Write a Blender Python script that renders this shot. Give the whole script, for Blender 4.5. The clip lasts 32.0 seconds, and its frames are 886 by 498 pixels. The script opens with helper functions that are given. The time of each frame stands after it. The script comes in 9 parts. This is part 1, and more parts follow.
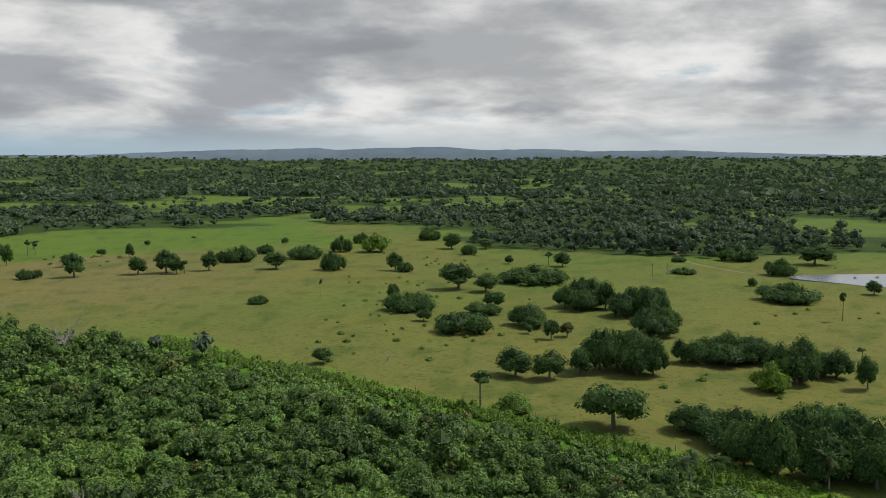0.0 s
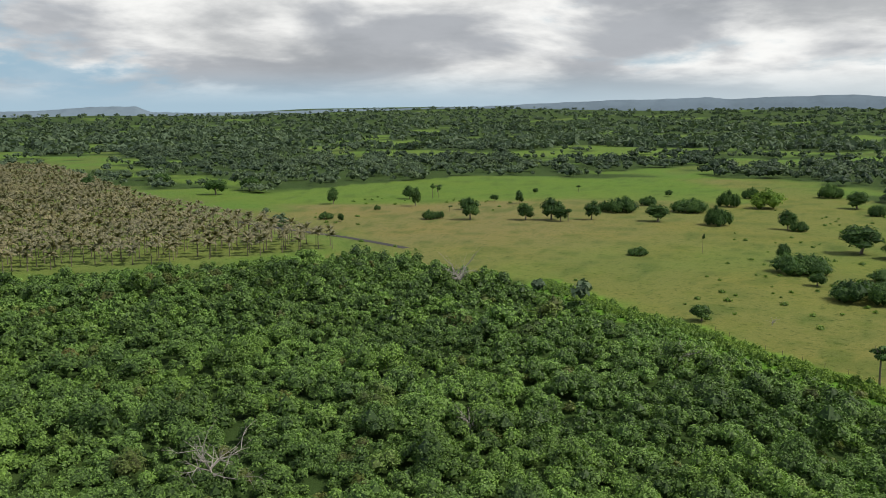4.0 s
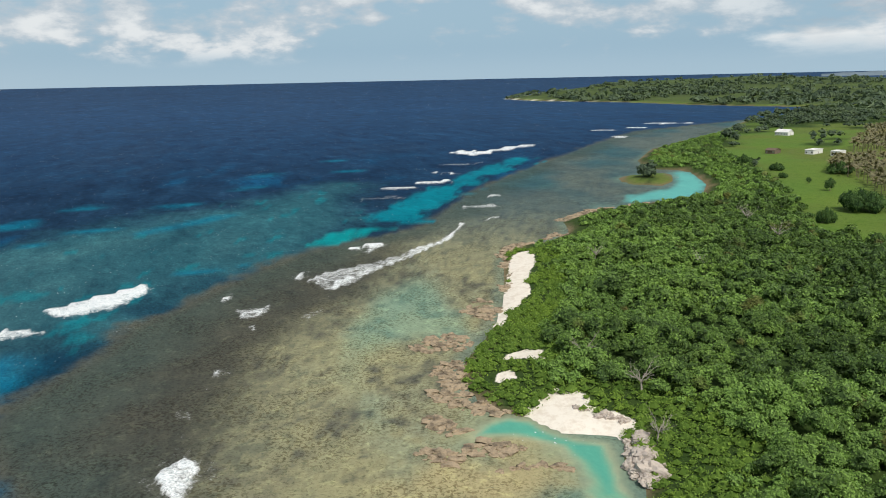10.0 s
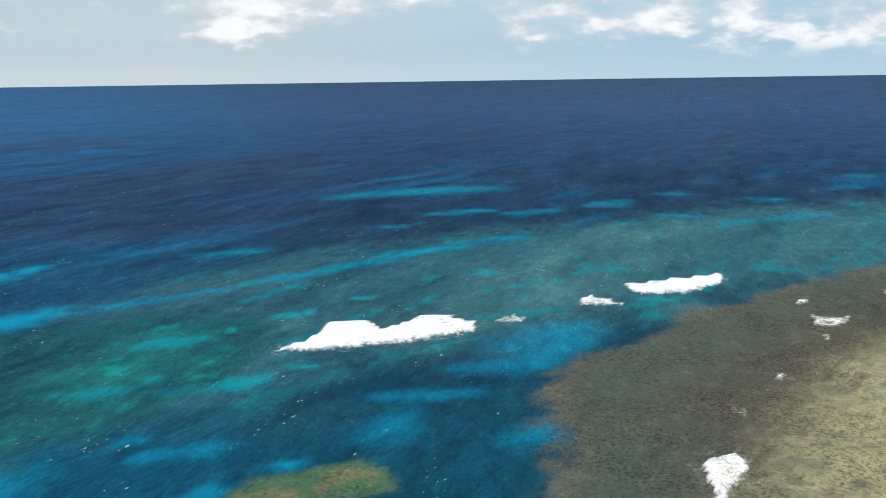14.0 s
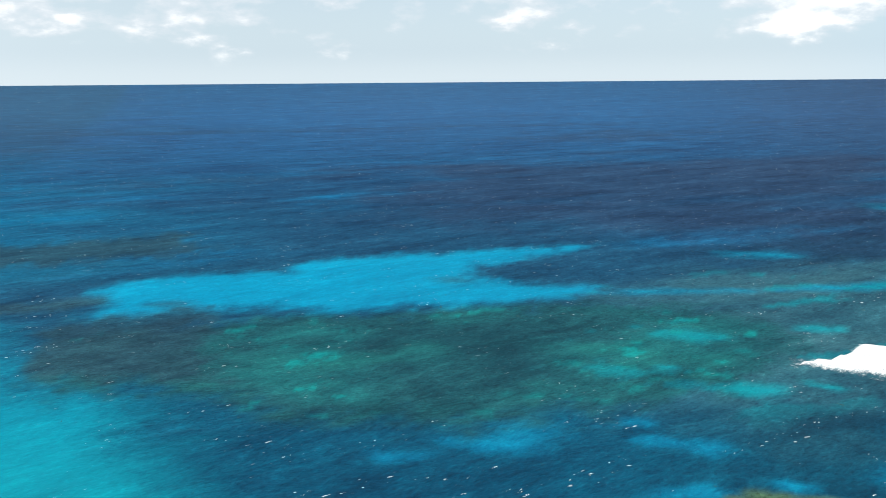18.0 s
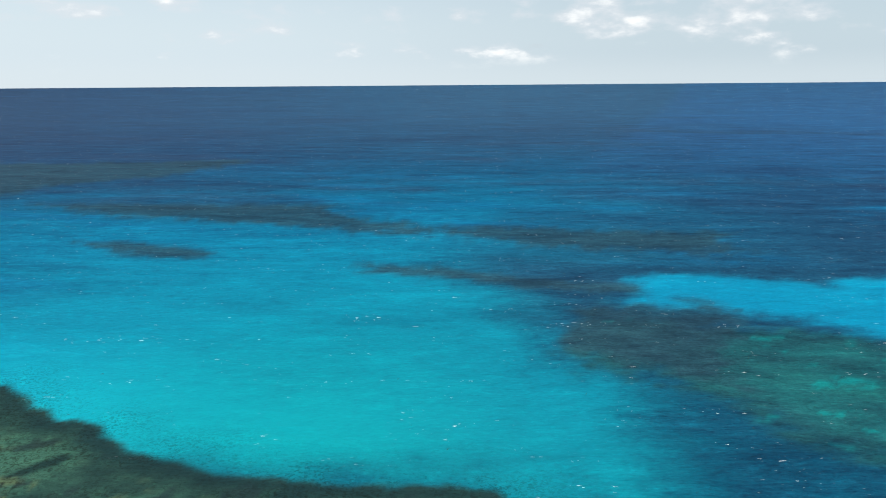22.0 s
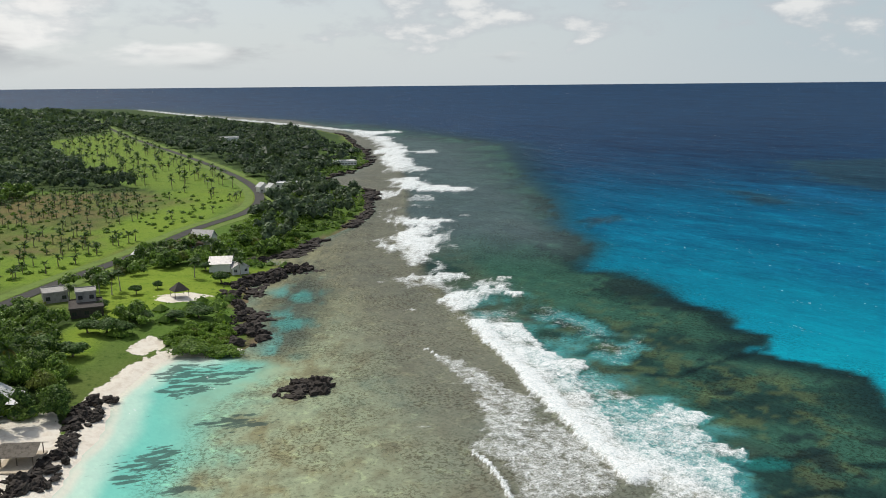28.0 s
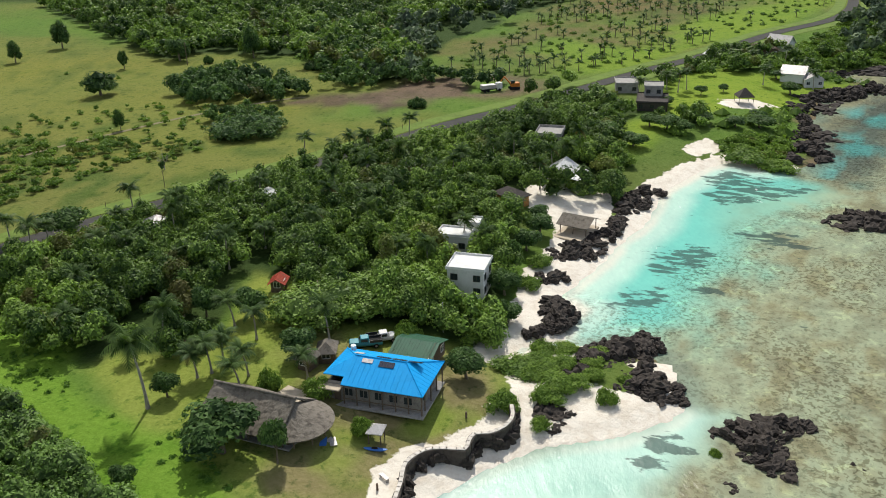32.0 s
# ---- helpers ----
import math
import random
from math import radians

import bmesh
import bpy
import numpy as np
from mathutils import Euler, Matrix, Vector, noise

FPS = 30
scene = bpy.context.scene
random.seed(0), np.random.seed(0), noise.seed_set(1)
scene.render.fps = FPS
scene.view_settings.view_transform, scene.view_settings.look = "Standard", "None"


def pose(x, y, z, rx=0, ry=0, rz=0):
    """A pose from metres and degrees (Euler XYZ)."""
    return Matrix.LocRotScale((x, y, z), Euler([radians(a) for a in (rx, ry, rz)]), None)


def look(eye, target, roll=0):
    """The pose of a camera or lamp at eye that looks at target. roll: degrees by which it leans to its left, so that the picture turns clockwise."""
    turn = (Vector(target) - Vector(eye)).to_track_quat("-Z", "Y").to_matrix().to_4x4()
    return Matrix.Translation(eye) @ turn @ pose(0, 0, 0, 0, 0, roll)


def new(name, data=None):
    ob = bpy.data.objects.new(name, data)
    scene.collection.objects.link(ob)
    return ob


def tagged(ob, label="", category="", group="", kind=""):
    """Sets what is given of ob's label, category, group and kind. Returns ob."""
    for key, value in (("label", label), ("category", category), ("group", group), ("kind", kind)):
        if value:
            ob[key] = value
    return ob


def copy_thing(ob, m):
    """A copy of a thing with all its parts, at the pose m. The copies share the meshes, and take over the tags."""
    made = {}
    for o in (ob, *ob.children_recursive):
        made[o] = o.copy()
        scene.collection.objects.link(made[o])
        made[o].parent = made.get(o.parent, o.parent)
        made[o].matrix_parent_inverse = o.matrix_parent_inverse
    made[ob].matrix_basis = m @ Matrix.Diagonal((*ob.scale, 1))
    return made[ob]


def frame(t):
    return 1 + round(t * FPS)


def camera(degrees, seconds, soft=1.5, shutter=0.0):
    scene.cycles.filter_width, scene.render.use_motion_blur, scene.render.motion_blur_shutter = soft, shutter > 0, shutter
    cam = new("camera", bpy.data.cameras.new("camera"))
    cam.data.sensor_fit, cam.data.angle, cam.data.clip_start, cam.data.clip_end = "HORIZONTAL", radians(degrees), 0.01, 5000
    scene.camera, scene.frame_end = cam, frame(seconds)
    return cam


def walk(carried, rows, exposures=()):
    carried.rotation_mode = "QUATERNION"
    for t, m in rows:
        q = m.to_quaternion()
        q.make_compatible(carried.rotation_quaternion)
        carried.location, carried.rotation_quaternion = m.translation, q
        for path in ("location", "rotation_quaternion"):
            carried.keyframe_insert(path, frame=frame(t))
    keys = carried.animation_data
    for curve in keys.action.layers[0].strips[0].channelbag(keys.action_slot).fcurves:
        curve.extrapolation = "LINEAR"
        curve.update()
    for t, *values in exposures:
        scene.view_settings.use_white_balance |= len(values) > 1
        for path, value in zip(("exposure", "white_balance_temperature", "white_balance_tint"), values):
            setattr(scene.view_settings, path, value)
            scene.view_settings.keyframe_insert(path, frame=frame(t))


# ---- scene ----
cam = camera(55.0, 32.0, 0.95)
EYE = 68.0
# seconds, heading, tilt, roll of a hovering camera that turns to its left
TURN_1 = [
    (0, -0.00, -5.88, 0.00),
    (0.5, 3.63, -5.86, -0.05),
    (1, 6.98, -5.85, -0.10),
    (1.5, 10.12, -5.84, -0.16),
    (2, 13.22, -5.82, -0.21),
    (2.5, 16.29, -5.81, -0.27),
    (4.5, 28.57, -10.55, -0.24),
    (5, 31.76, -11.65, -0.36),
    (5.5, 35.70, -11.73, -0.55),
    (6, 41.42, -11.63, -0.65),
    (6.5, 47.39, -11.55, -0.81),
    (7, 53.30, -11.48, -0.95),
    (7.5, 59.16, -11.42, -1.05),
    (8, 65.02, -11.37, -1.13),
    (8.5, 70.78, -11.33, -1.18),
    (9, 76.53, -11.29, -1.21),
    (9.5, 82.16, -11.27, -1.22),
    (10, 87.78, -11.24, -1.22),
    (10.5, 93.45, -11.23, -1.19),
    (11, 99.08, -11.21, -1.16),
]
TURN_2 = [
    (11.5, 104.60, -11.20, -1.12),
    (12, 109.62, -11.19, -1.06),
    (12.5, 113.72, -11.18, -1.01),
    (13, 117.73, -11.18, -0.94),
    (13.5, 121.91, -11.17, -0.88),
    (15.5, 138.68, -11.14, -0.64),
    (16, 143.20, -11.13, -0.59),
    (16.5, 147.73, -11.12, -0.55),
    (17, 152.18, -11.11, -0.51),
    (17.5, 156.68, -11.10, -0.48),
    (18, 161.19, -11.08, -0.45),
    (18.5, 165.76, -11.06, -0.43),
    (19, 170.28, -11.04, -0.42),
    (19.5, 174.69, -11.02, -0.41),
    (20, 178.99, -11.00, -0.41),
    (20.5, 183.32, -10.98, -0.41),
    (21, 187.74, -10.95, -0.41),
    (21.5, 192.26, -10.93, -0.42),
    (22, 196.67, -10.90, -0.43),
    (22.5, 201.19, -10.88, -0.44),
]
TURN_3 = [
    (23, 205.60, -10.86, -0.45),
    (23.5, 210.10, -10.84, -0.46),
    (24, 214.85, -10.82, -0.47),
    (24.5, 219.68, -10.81, -0.47),
    (25, 224.49, -10.80, -0.48),
    (25.5, 229.27, -10.79, -0.48),
    (27.5, 247.93, -10.84, -0.51),
    (28, 252.65, -10.87, -0.52),
    (28.5, 257.39, -10.92, -0.55),
    (29, 262.09, -10.98, -0.59),
    (29.5, 266.75, -12.06, -0.66),
    (30, 271.45, -15.84, -0.75),
    (30.5, 276.17, -19.23, -0.87),
    (31, 280.92, -22.55, -1.04),
    (31.5, 285.65, -23.35, -1.25),
    (32, 290.33, -23.30, -1.54),
]
walk(cam, [(t, pose(0, 0, EYE, 90 + tilt, 0, head) @ pose(0, 0, 0, 0, 0, roll)) for t, head, tilt, roll in TURN_1 + TURN_2 + TURN_3],
     exposures=[(0.0, -0.2), (2.5, -0.15), (6.0, 0.27), (9.0, 0.05), (12.0, -0.04), (13.0, 0.15), (13.5, 0.22), (16.0, 0.55), (17.0, 0.60), (19.0, 0.52), (20.0, 0.48), (22.0, 0.42), (24.0, 0.18), (25.5, -0.06), (28.0, -0.1), (29.0, -0.08), (30.0, -0.05), (31.0, 0.10), (32.0, 0.15)])

# ---- world, sun ----
SUN_AZ, SUN_EL = 290.0, 50.0
world = bpy.data.worlds.new("sky")
scene.world = world
world.use_nodes = True


def link(nt, a, b):
    nt.links.new(a, b)


def math_node(nt, op, a, b=None, clamp=False):
    n = nt.nodes.new("ShaderNodeMath")
    n.operation, n.use_clamp = op, clamp
    for i, v in enumerate((a, b)):
        if v is None:
            continue
        if isinstance(v, (int, float)):
            n.inputs[i].default_value = v
        else:
            nt.links.new(v, n.inputs[i])
    return n.outputs[0]


def mix_rgb(nt, f, a, b, blend="MIX"):
    n = nt.nodes.new("ShaderNodeMix")
    n.data_type, n.blend_type, n.clamp_factor = "RGBA", blend, True
    for sock, v in ((n.inputs[0], f), (n.inputs[6], a), (n.inputs[7], b)):
        if isinstance(v, (int, float)):
            sock.default_value = v
        elif isinstance(v, tuple):
            sock.default_value = (*v[:3], 1)
        else:
            nt.links.new(v, sock)
    return n.outputs[2]


def ramp(nt, f, stops):
    n = nt.nodes.new("ShaderNodeMapRange")
    n.interpolation_type = "SMOOTHSTEP"
    (a, va), (b, vb) = stops
    n.inputs[1].default_value, n.inputs[2].default_value, n.inputs[3].default_value, n.inputs[4].default_value = a, b, va, vb
    nt.links.new(f, n.inputs[0])
    return n.outputs[0]


def noise_node(nt, vec, scale, detail=4.0, rough=0.55, dist=0.0):
    n = nt.nodes.new("ShaderNodeTexNoise")
    n.inputs["Scale"].default_value, n.inputs["Detail"].default_value = scale, detail
    n.inputs["Roughness"].default_value, n.inputs["Distortion"].default_value = rough, dist
    if vec is not None:
        nt.links.new(vec, n.inputs["Vector"])
    return n.outputs["Fac"]


def make_sky():
    nt = world.node_tree
    nt.nodes.clear()
    out = nt.nodes.new("ShaderNodeOutputWorld")
    sky = nt.nodes.new("ShaderNodeTexSky")
    sky.sky_type, sky.sun_disc = "NISHITA", False
    sky.sun_elevation, sky.sun_rotation = radians(SUN_EL), radians(360 - SUN_AZ)
    sky.altitude, sky.dust_density, sky.ozone_density = 60, 2.0, 1.5
    geo = nt.nodes.new("ShaderNodeTexCoord")
    sep = nt.nodes.new("ShaderNodeSeparateXYZ")
    link(nt, geo.outputs["Generated"], sep.inputs[0])
    up = math_node(nt, "MAXIMUM", sep.outputs[2], 0.0)
    # cloud forms, drawn out sideways towards the horizon
    comb = nt.nodes.new("ShaderNodeCombineXYZ")
    link(nt, sep.outputs[0], comb.inputs[0])
    link(nt, sep.outputs[1], comb.inputs[1])
    link(nt, math_node(nt, "MULTIPLY", math_node(nt, "POWER", up, 0.8), 2.6), comb.inputs[2])
    deck = noise_node(nt, comb.outputs[0], 3.2, 6.0, 0.50, 0.2)
    puff = noise_node(nt, comb.outputs[0], 8.5, 10.0, 0.58, 0.1)
    # the deck is closed inland and breaks up over the sea
    inland = ramp(nt, math_node(nt, "ADD", sep.outputs[1], math_node(nt, "MULTIPLY", sep.outputs[0], 0.15)), ((0.0, 0.0), (0.85, 1.0)))
    both = math_node(nt, "ADD", math_node(nt, "MULTIPLY", deck, 0.62), math_node(nt, "MULTIPLY", puff, 0.38))
    level = math_node(nt, "SUBTRACT", math_node(nt, "ADD", both, math_node(nt, "MULTIPLY", inland, 0.17)), ramp(nt, math_node(nt, "MULTIPLY", sep.outputs[0], -1.0), ((0.55, 0.0), (0.95, 0.055))))
    level = math_node(nt, "SUBTRACT", level, ramp(nt, inland, ((0.0, 0.075), (0.45, 0.0))))
    level = math_node(nt, "ADD", level, ramp(nt, up, ((0.02, -0.03), (0.16, 0.035))))
    cover = ramp(nt, level, ((0.50, 0.0), (0.60, 1.0)))
    cover = math_node(nt, "MULTIPLY", cover, ramp(nt, up, ((0.006, 0.0), (0.055, 1.0))))
    body = noise_node(nt, comb.outputs[0], 4.6, 7.0, 0.50, 0.25)
    lit = mix_rgb(nt, ramp(nt, body, ((0.40, 0.0), (0.58, 1.0))), (0.43, 0.45, 0.48), (0.94, 0.94, 0.92))
    thick = math_node(nt, "MULTIPLY", ramp(nt, level, ((0.58, 0.0), (0.80, 1.0))), 0.75)
    cloud = mix_rgb(nt, thick, lit, (0.30, 0.32, 0.345))
    # the clear sky is a deeper blue to the west and milky towards the sun
    west = ramp(nt, math_node(nt, "SUBTRACT", math_node(nt, "MULTIPLY", sep.outputs[1], 0.35), sep.outputs[0]), ((0.30, 0.0), (0.90, 1.0)))
    south = ramp(nt, math_node(nt, "ADD", math_node(nt, "MULTIPLY", sep.outputs[0], -0.45), math_node(nt, "MULTIPLY", sep.outputs[1], -0.89)), ((0.55, 0.0), (0.97, 1.0)))
    low = mix_rgb(nt, west, mix_rgb(nt, south, (0.56, 0.66, 0.73), (0.46, 0.56, 0.63)), (0.34, 0.52, 0.67))
    low = mix_rgb(nt, ramp(nt, up, ((0.0, 0.5), (0.04, 0.0))), low, mix_rgb(nt, west, (0.64, 0.71, 0.74), (0.52, 0.67, 0.77)))
    low = mix_rgb(nt, ramp(nt, sep.outputs[0], ((0.70, 0.0), (1.0, 0.9))), low, (0.70, 0.76, 0.79))
    clear = mix_rgb(nt, 1.0, sky.outputs[0], (0.10, 0.10, 0.10), "MULTIPLY")
    haze = mix_rgb(nt, ramp(nt, up, ((0.0, 0.85), (0.30, 0.0))), clear, low)
    col = mix_rgb(nt, cover, haze, cloud)
    # fair-weather puffs low over the sea
    comb2 = nt.nodes.new("ShaderNodeCombineXYZ")
    link(nt, sep.outputs[0], comb2.inputs[0])
    link(nt, sep.outputs[1], comb2.inputs[1])
    link(nt, math_node(nt, "MULTIPLY", up, 2.4), comb2.inputs[2])
    cum = math_node(nt, "ADD", math_node(nt, "MULTIPLY", noise_node(nt, comb2.outputs[0], 5.0, 3.0, 0.5), 0.58), math_node(nt, "MULTIPLY", noise_node(nt, comb2.outputs[0], 19.0, 9.0, 0.56), 0.42))
    puffs = ramp(nt, math_node(nt, "ADD", cum, ramp(nt, up, ((0.02, 0.0), (0.085, 0.055)))), ((0.520, 0.0), (0.62, 1.0)))
    puffs = math_node(nt, "MULTIPLY", puffs, math_node(nt, "SUBTRACT", 1.0, math_node(nt, "MULTIPLY", inland, 1.3), True))
    puffs = math_node(nt, "MULTIPLY", puffs, ramp(nt, up, ((0.016, 0.0), (0.040, 0.72))))
    col = mix_rgb(nt, puffs, col, mix_rgb(nt, ramp(nt, cum, ((0.53, 0.0), (0.63, 1.0))), (0.56, 0.60, 0.64), (0.93, 0.92, 0.90)))
    bg = nt.nodes.new("ShaderNodeBackground")
    link(nt, col, bg.inputs[0])
    bg.inputs[1].default_value = 1.0
    link(nt, bg.outputs[0], out.inputs[0])


make_sky()
sun = new("sun", bpy.data.lights.new("sun", "SUN"))
sun.data.energy, sun.data.angle, sun.data.color = 3.6, radians(0.6), (1.0, 0.95, 0.86)
ca, ce = radians(SUN_AZ), radians(SUN_EL)
sun.matrix_world = look((-math.sin(ca) * math.cos(ce) * 200, math.cos(ca) * math.cos(ce) * 200, math.sin(ce) * 200), (0, 0, 0))

# ---- plan: outlines in metres, the coast runs along x, the sea lies towards -y ----
COAST_WEST = [(-1572, 849), (-1456, 679), (-1265, 510), (-994, 363), (-889, 292), (-795, 229), (-683, 185), (-625, 180), (-610, 195), (-601, 201), (-526, 187), (-482, 169), (-464, 151), (-458, 136), (-439, 113), (-432, 95), (-415, 83), (-402, 73), (-373, 71), (-352, 58), (-344, 45), (-331, 38)]
COAST_NEAR = [(-327, 36), (-285, 32), (-252, 27), (-228, 22), (-210, 16), (-199, 12), (-185, 10), (-174, 13), (-166, 17), (-163, 22), (-154, 28), (-152, 37), (-150, 39), (-141, 37), (-135, 38), (-126, 37), (-122, 31), (-85, -7), (-52, -30), (-14, -39), (13, -36), (42, -24), (62, -5)]
COAST_EAST = [(76, 30), (83, 26), (90, 20), (95, 11), (101, 5), (105, 3), (116, 6), (120, 16), (116, 27), (112, 31), (118, 23), (125, 24), (130, 23), (134, 27), (148, 23), (160, 21), (174, 17), (194, 16), (214, 8), (221, 3), (217, -4), (221, -14), (229, -21), (241, -18), (256, -20), (268, -16)]
COAST_FAR_EAST = [(272, -20), (290, -21), (307, -25), (315, -45), (328, -36), (339, -28), (348, -43), (379, -62), (409, -81), (454, -100), (542, -119), (580, -99), (628, -103), (674, -134), (746, -166), (878, -190), (1198, -230), (1434, -217), (1738, -147), (2149, -42), (2718, 112)]
CAPE = [(-2690, 300), (-2457, 370), (-2212, 561), (-1917, 660), (-1594, 847), (-2128, 1392), (-3313, 2167), (-4264, 1725), (-4031, 999), (-3218, 526)]
ISLET = [(-562, 138), (-582, 149), (-593, 168), (-591, 184), (-549, 175), (-524, 159), (-531, 143)]
FOREST_FAR = [(-314, 183), (-310, 205), (-256, 245), (-206, 303), (-174, 321), (-146, 308), (-113, 303), (-91, 279), (-55, 246), (-39, 236)]
FOREST_EAST = [(-103, 305), (-64, 267), (-43, 257), (-23, 237), (8, 215), (32, 193), (57, 173)]
PALMS_W = [(-545, 271), (-923, 506), (-978, 640), (-833, 693), (-634, 575), (-380, 413), (-290, 381)]
MEADOW_W = [(-621, 269), (-619, 313), (-502, 271), (-330, 195), (-337, 176), (-418, 201), (-492, 228)]
FLAT_WEST = [(-116, -65), (-134, -69), (-148, -79), (-162, -89), (-178, -91), (-198, -87), (-215, -83), (-241, -83), (-258, -74), (-305, -61), (-343, -45), (-367, -25), (-398, 4), (-514, 34), (-659, 93), (-892, 199), (-1060, 280)]
CHANNEL_NEAR = [(-358, -46), (-376, -43), (-398, -32), (-395, -10), (-374, -22), (-356, -33)]
CHANNEL_FAR = [(-439, -21), (-472, -7), (-534, 11), (-604, 36), (-695, 72), (-755, 106), (-679, 96), (-608, 57), (-526, 35), (-457, 18), (-410, 4), (-419, -13)]
CREEK = [(-155, 10), (-161, 14), (-164, 19), (-161, 24), (-155, 27), (-151, 31), (-149, 36), (-143, 36), (-135, 36), (-126, 35), (-127, 28), (-135, 29), (-141, 29), (-148, 27), (-151, 23), (-154, 19), (-154, 14), (-152, 10)]
LAGOON = [(-596, 190), (-606, 202), (-529, 189), (-483, 170), (-468, 152), (-462, 137), (-457, 119), (-483, 128), (-504, 150), (-526, 166), (-561, 180)]
TEAL_W = [(-134, -235), (-210, -251), (-339, -200), (-459, -119), (-575, -42), (-341, -23), (-297, -66), (-231, -83), (-193, -104), (-151, -142), (-116, -142), (-94, -169)]
# bright sand streaks and pools between dark reef: two ends and half breadth
SAND_STREAKS = [(-132, -241, -193, -222, 4.1), (-193, -222, -242, -212, 4.3), (-242, -212, -278, -205, 5.0), (-278, -205, -321, -191, 5.6), (-345, -266, -377, -247, 6.7), (-369, -230, -401, -214, 6.5), (-418, -208, -449, -199, 7.3), (-373, -355, -453, -314, 16.5), (-304, -260, -325, -250, 4.0), (-212, -280, -237, -265, 6.3)]
WEST_STREAKS = [(-202, -223, -219, -215, 5.9), (-222, -218, -249, -209, 6.6), (-261, -214, -288, -197, 5.1), (-308, -198, -319, -185, 6.7), (-299, -203, -308, -198, 4.5), (-407, -162, -415, -143, 6.7), (-400, -126, -422, -111, 9.1), (-422, -111, -453, -94, 9.0), (-367, -228, -379, -216, 5.5), (-385, -217, -395, -208, 3.9), (-367, -255, -378, -245, 8.7), (-487, -142, -494, -125, 8.9), (-488, -193, -496, -178, 9.6), (-644, -116, -651, -96, 10.4), (-310, -85, -315, -73, 4.7), (-320, -66, -324, -60, 2.7), (-751, -70, -758, -59, 10.8), (-658, -55, -665, -37, 8.3), (-562, -117, -572, -99, 8.1), (-352, -186, -357, -179, 4.8), (-372, -170, -379, -163, 5.1), (-425, -199, -436, -189, 7.7), (-412, -332, -459, -292, 21.8), (-250, -167, -253, -161, 3.6)]
SAND_POOLS = [(-51, -145, -59, -141, 2.7), (-59, -142, -70, -142, 5.2), (-80, -142, -90, -141, 2.1), (-85, -134, -91, -130, 1.9), (-93, -127, -97, -126, 3.6), (-73, -113, -85, -111, 2.3), (-98, -110, -101, -107, 1.8), (-117, -104, -130, -104, 4.6), (-136, -115, -150, -100, 3.1), (-160, -112, -174, -98, 4.8), (-181, -112, -206, -104, 8.3), (-176, -101, -192, -98, 5.2), (-133, -79, -141, -77, 5.2), (-37, -143, -46, -141, 2.2)]
REEF_SPOTS = [(-131, -191, -140, -186, 5.1), (-119, -150, -128, -147, 4.0), (-112, -169, -115, -167, 1.7), (-249, -167, -253, -164, 3.6), (-245, -103, -250, -98, 2.6), (-168, -184, -177, -180, 2.3), (-138, -149, -142, -142, 2.0), (-198, -179, -201, -176, 2.2)]
ISLET_REEF = [(-79, -105), (-85, -108), (-92, -111), (-99, -105), (-107, -99), (-109, -93), (-106, -86), (-104, -83)]
CYAN_BIG = [(20, -299), (11, -307), (-7, -314), (-42, -309), (-55, -325), (-95, -325), (-112, -318), (-142, -319), (-169, -314), (-138, -300), (-113, -294), (-103, -279), (-108, -267), (-122, -256), (-140, -247), (-120, -239), (-97, -242), (-75, -244), (-54, -245), (-41, -253), (-21, -264), (-5, -258), (10, -254), (18, -263)]
MID_REEF = [(29, -221), (31, -210), (22, -198), (12, -201), (3, -189), (-9, -182), (-20, -169), (-35, -162), (-50, -154), (-74, -152), (-99, -152), (-121, -153), (-145, -163), (-165, -185), (-155, -211), (-128, -228), (-95, -237), (-69, -241), (-43, -244), (-10, -244), (10, -247), (28, -245)]
NAVY_PATCH = [(-145, -547), (-232, -655), (-367, -618), (-609, -625), (-521, -496), (-321, -303), (-209, -350), (-140, -396)]
BASIN = [(30, -132), (44, -129), (59, -126), (76, -124), (104, -129), (125, -136), (148, -148), (176, -127), (289, -213), (332, -275), (253, -343), (143, -357), (84, -293), (63, -276), (55, -262), (43, -237), (34, -220), (29, -204), (17, -202), (8, -194), (2, -185), (6, -169), (0, -158), (-3, -148), (-2, -138), (4, -128)]
DARK1 = [(271, -314), (234, -317), (186, -307), (188, -293), (228, -296)]
DARK2 = [(129, -303), (94, -303), (60, -292), (18, -293), (15, -279), (48, -279), (89, -287), (116, -288)]
DARK3 = [(635, -510), (598, -633), (406, -717), (386, -605), (438, -492), (426, -423), (500, -428)]
DARK4 = [(366, -410), (305, -426), (202, -449), (180, -415), (129, -395), (70, -402), (-17, -408), (-15, -356), (39, -356), (114, -367), (210, -381), (283, -384)]
DARK5 = [(33, -219), (32, -256), (15, -263), (-13, -263), (-11, -196), (2, -201), (19, -208)]
DARK6 = [(473, -334), (456, -351), (385, -330), (405, -320)]
DARK7 = [(398, -200), (396, -221), (375, -211), (369, -188)]
FRONT_E = [(112, -139), (140, -148), (154, -155), (170, -142), (177, -137), (183, -150), (202, -150), (240, -154), (270, -153), (283, -149), (324, -172), (371, -179), (470, -219), (691, -290), (938, -371)]
FRONT_N = [(30, -132), (44, -129), (59, -126), (76, -124), (104, -129), (125, -136), (148, -148)]
BREAKER_E = [(107, -85), (120, -83), (130, -77), (151, -78), (174, -80), (197, -81), (223, -81), (261, -89), (290, -86), (405, -109), (570, -154), (1064, -260), (1340, -274)]
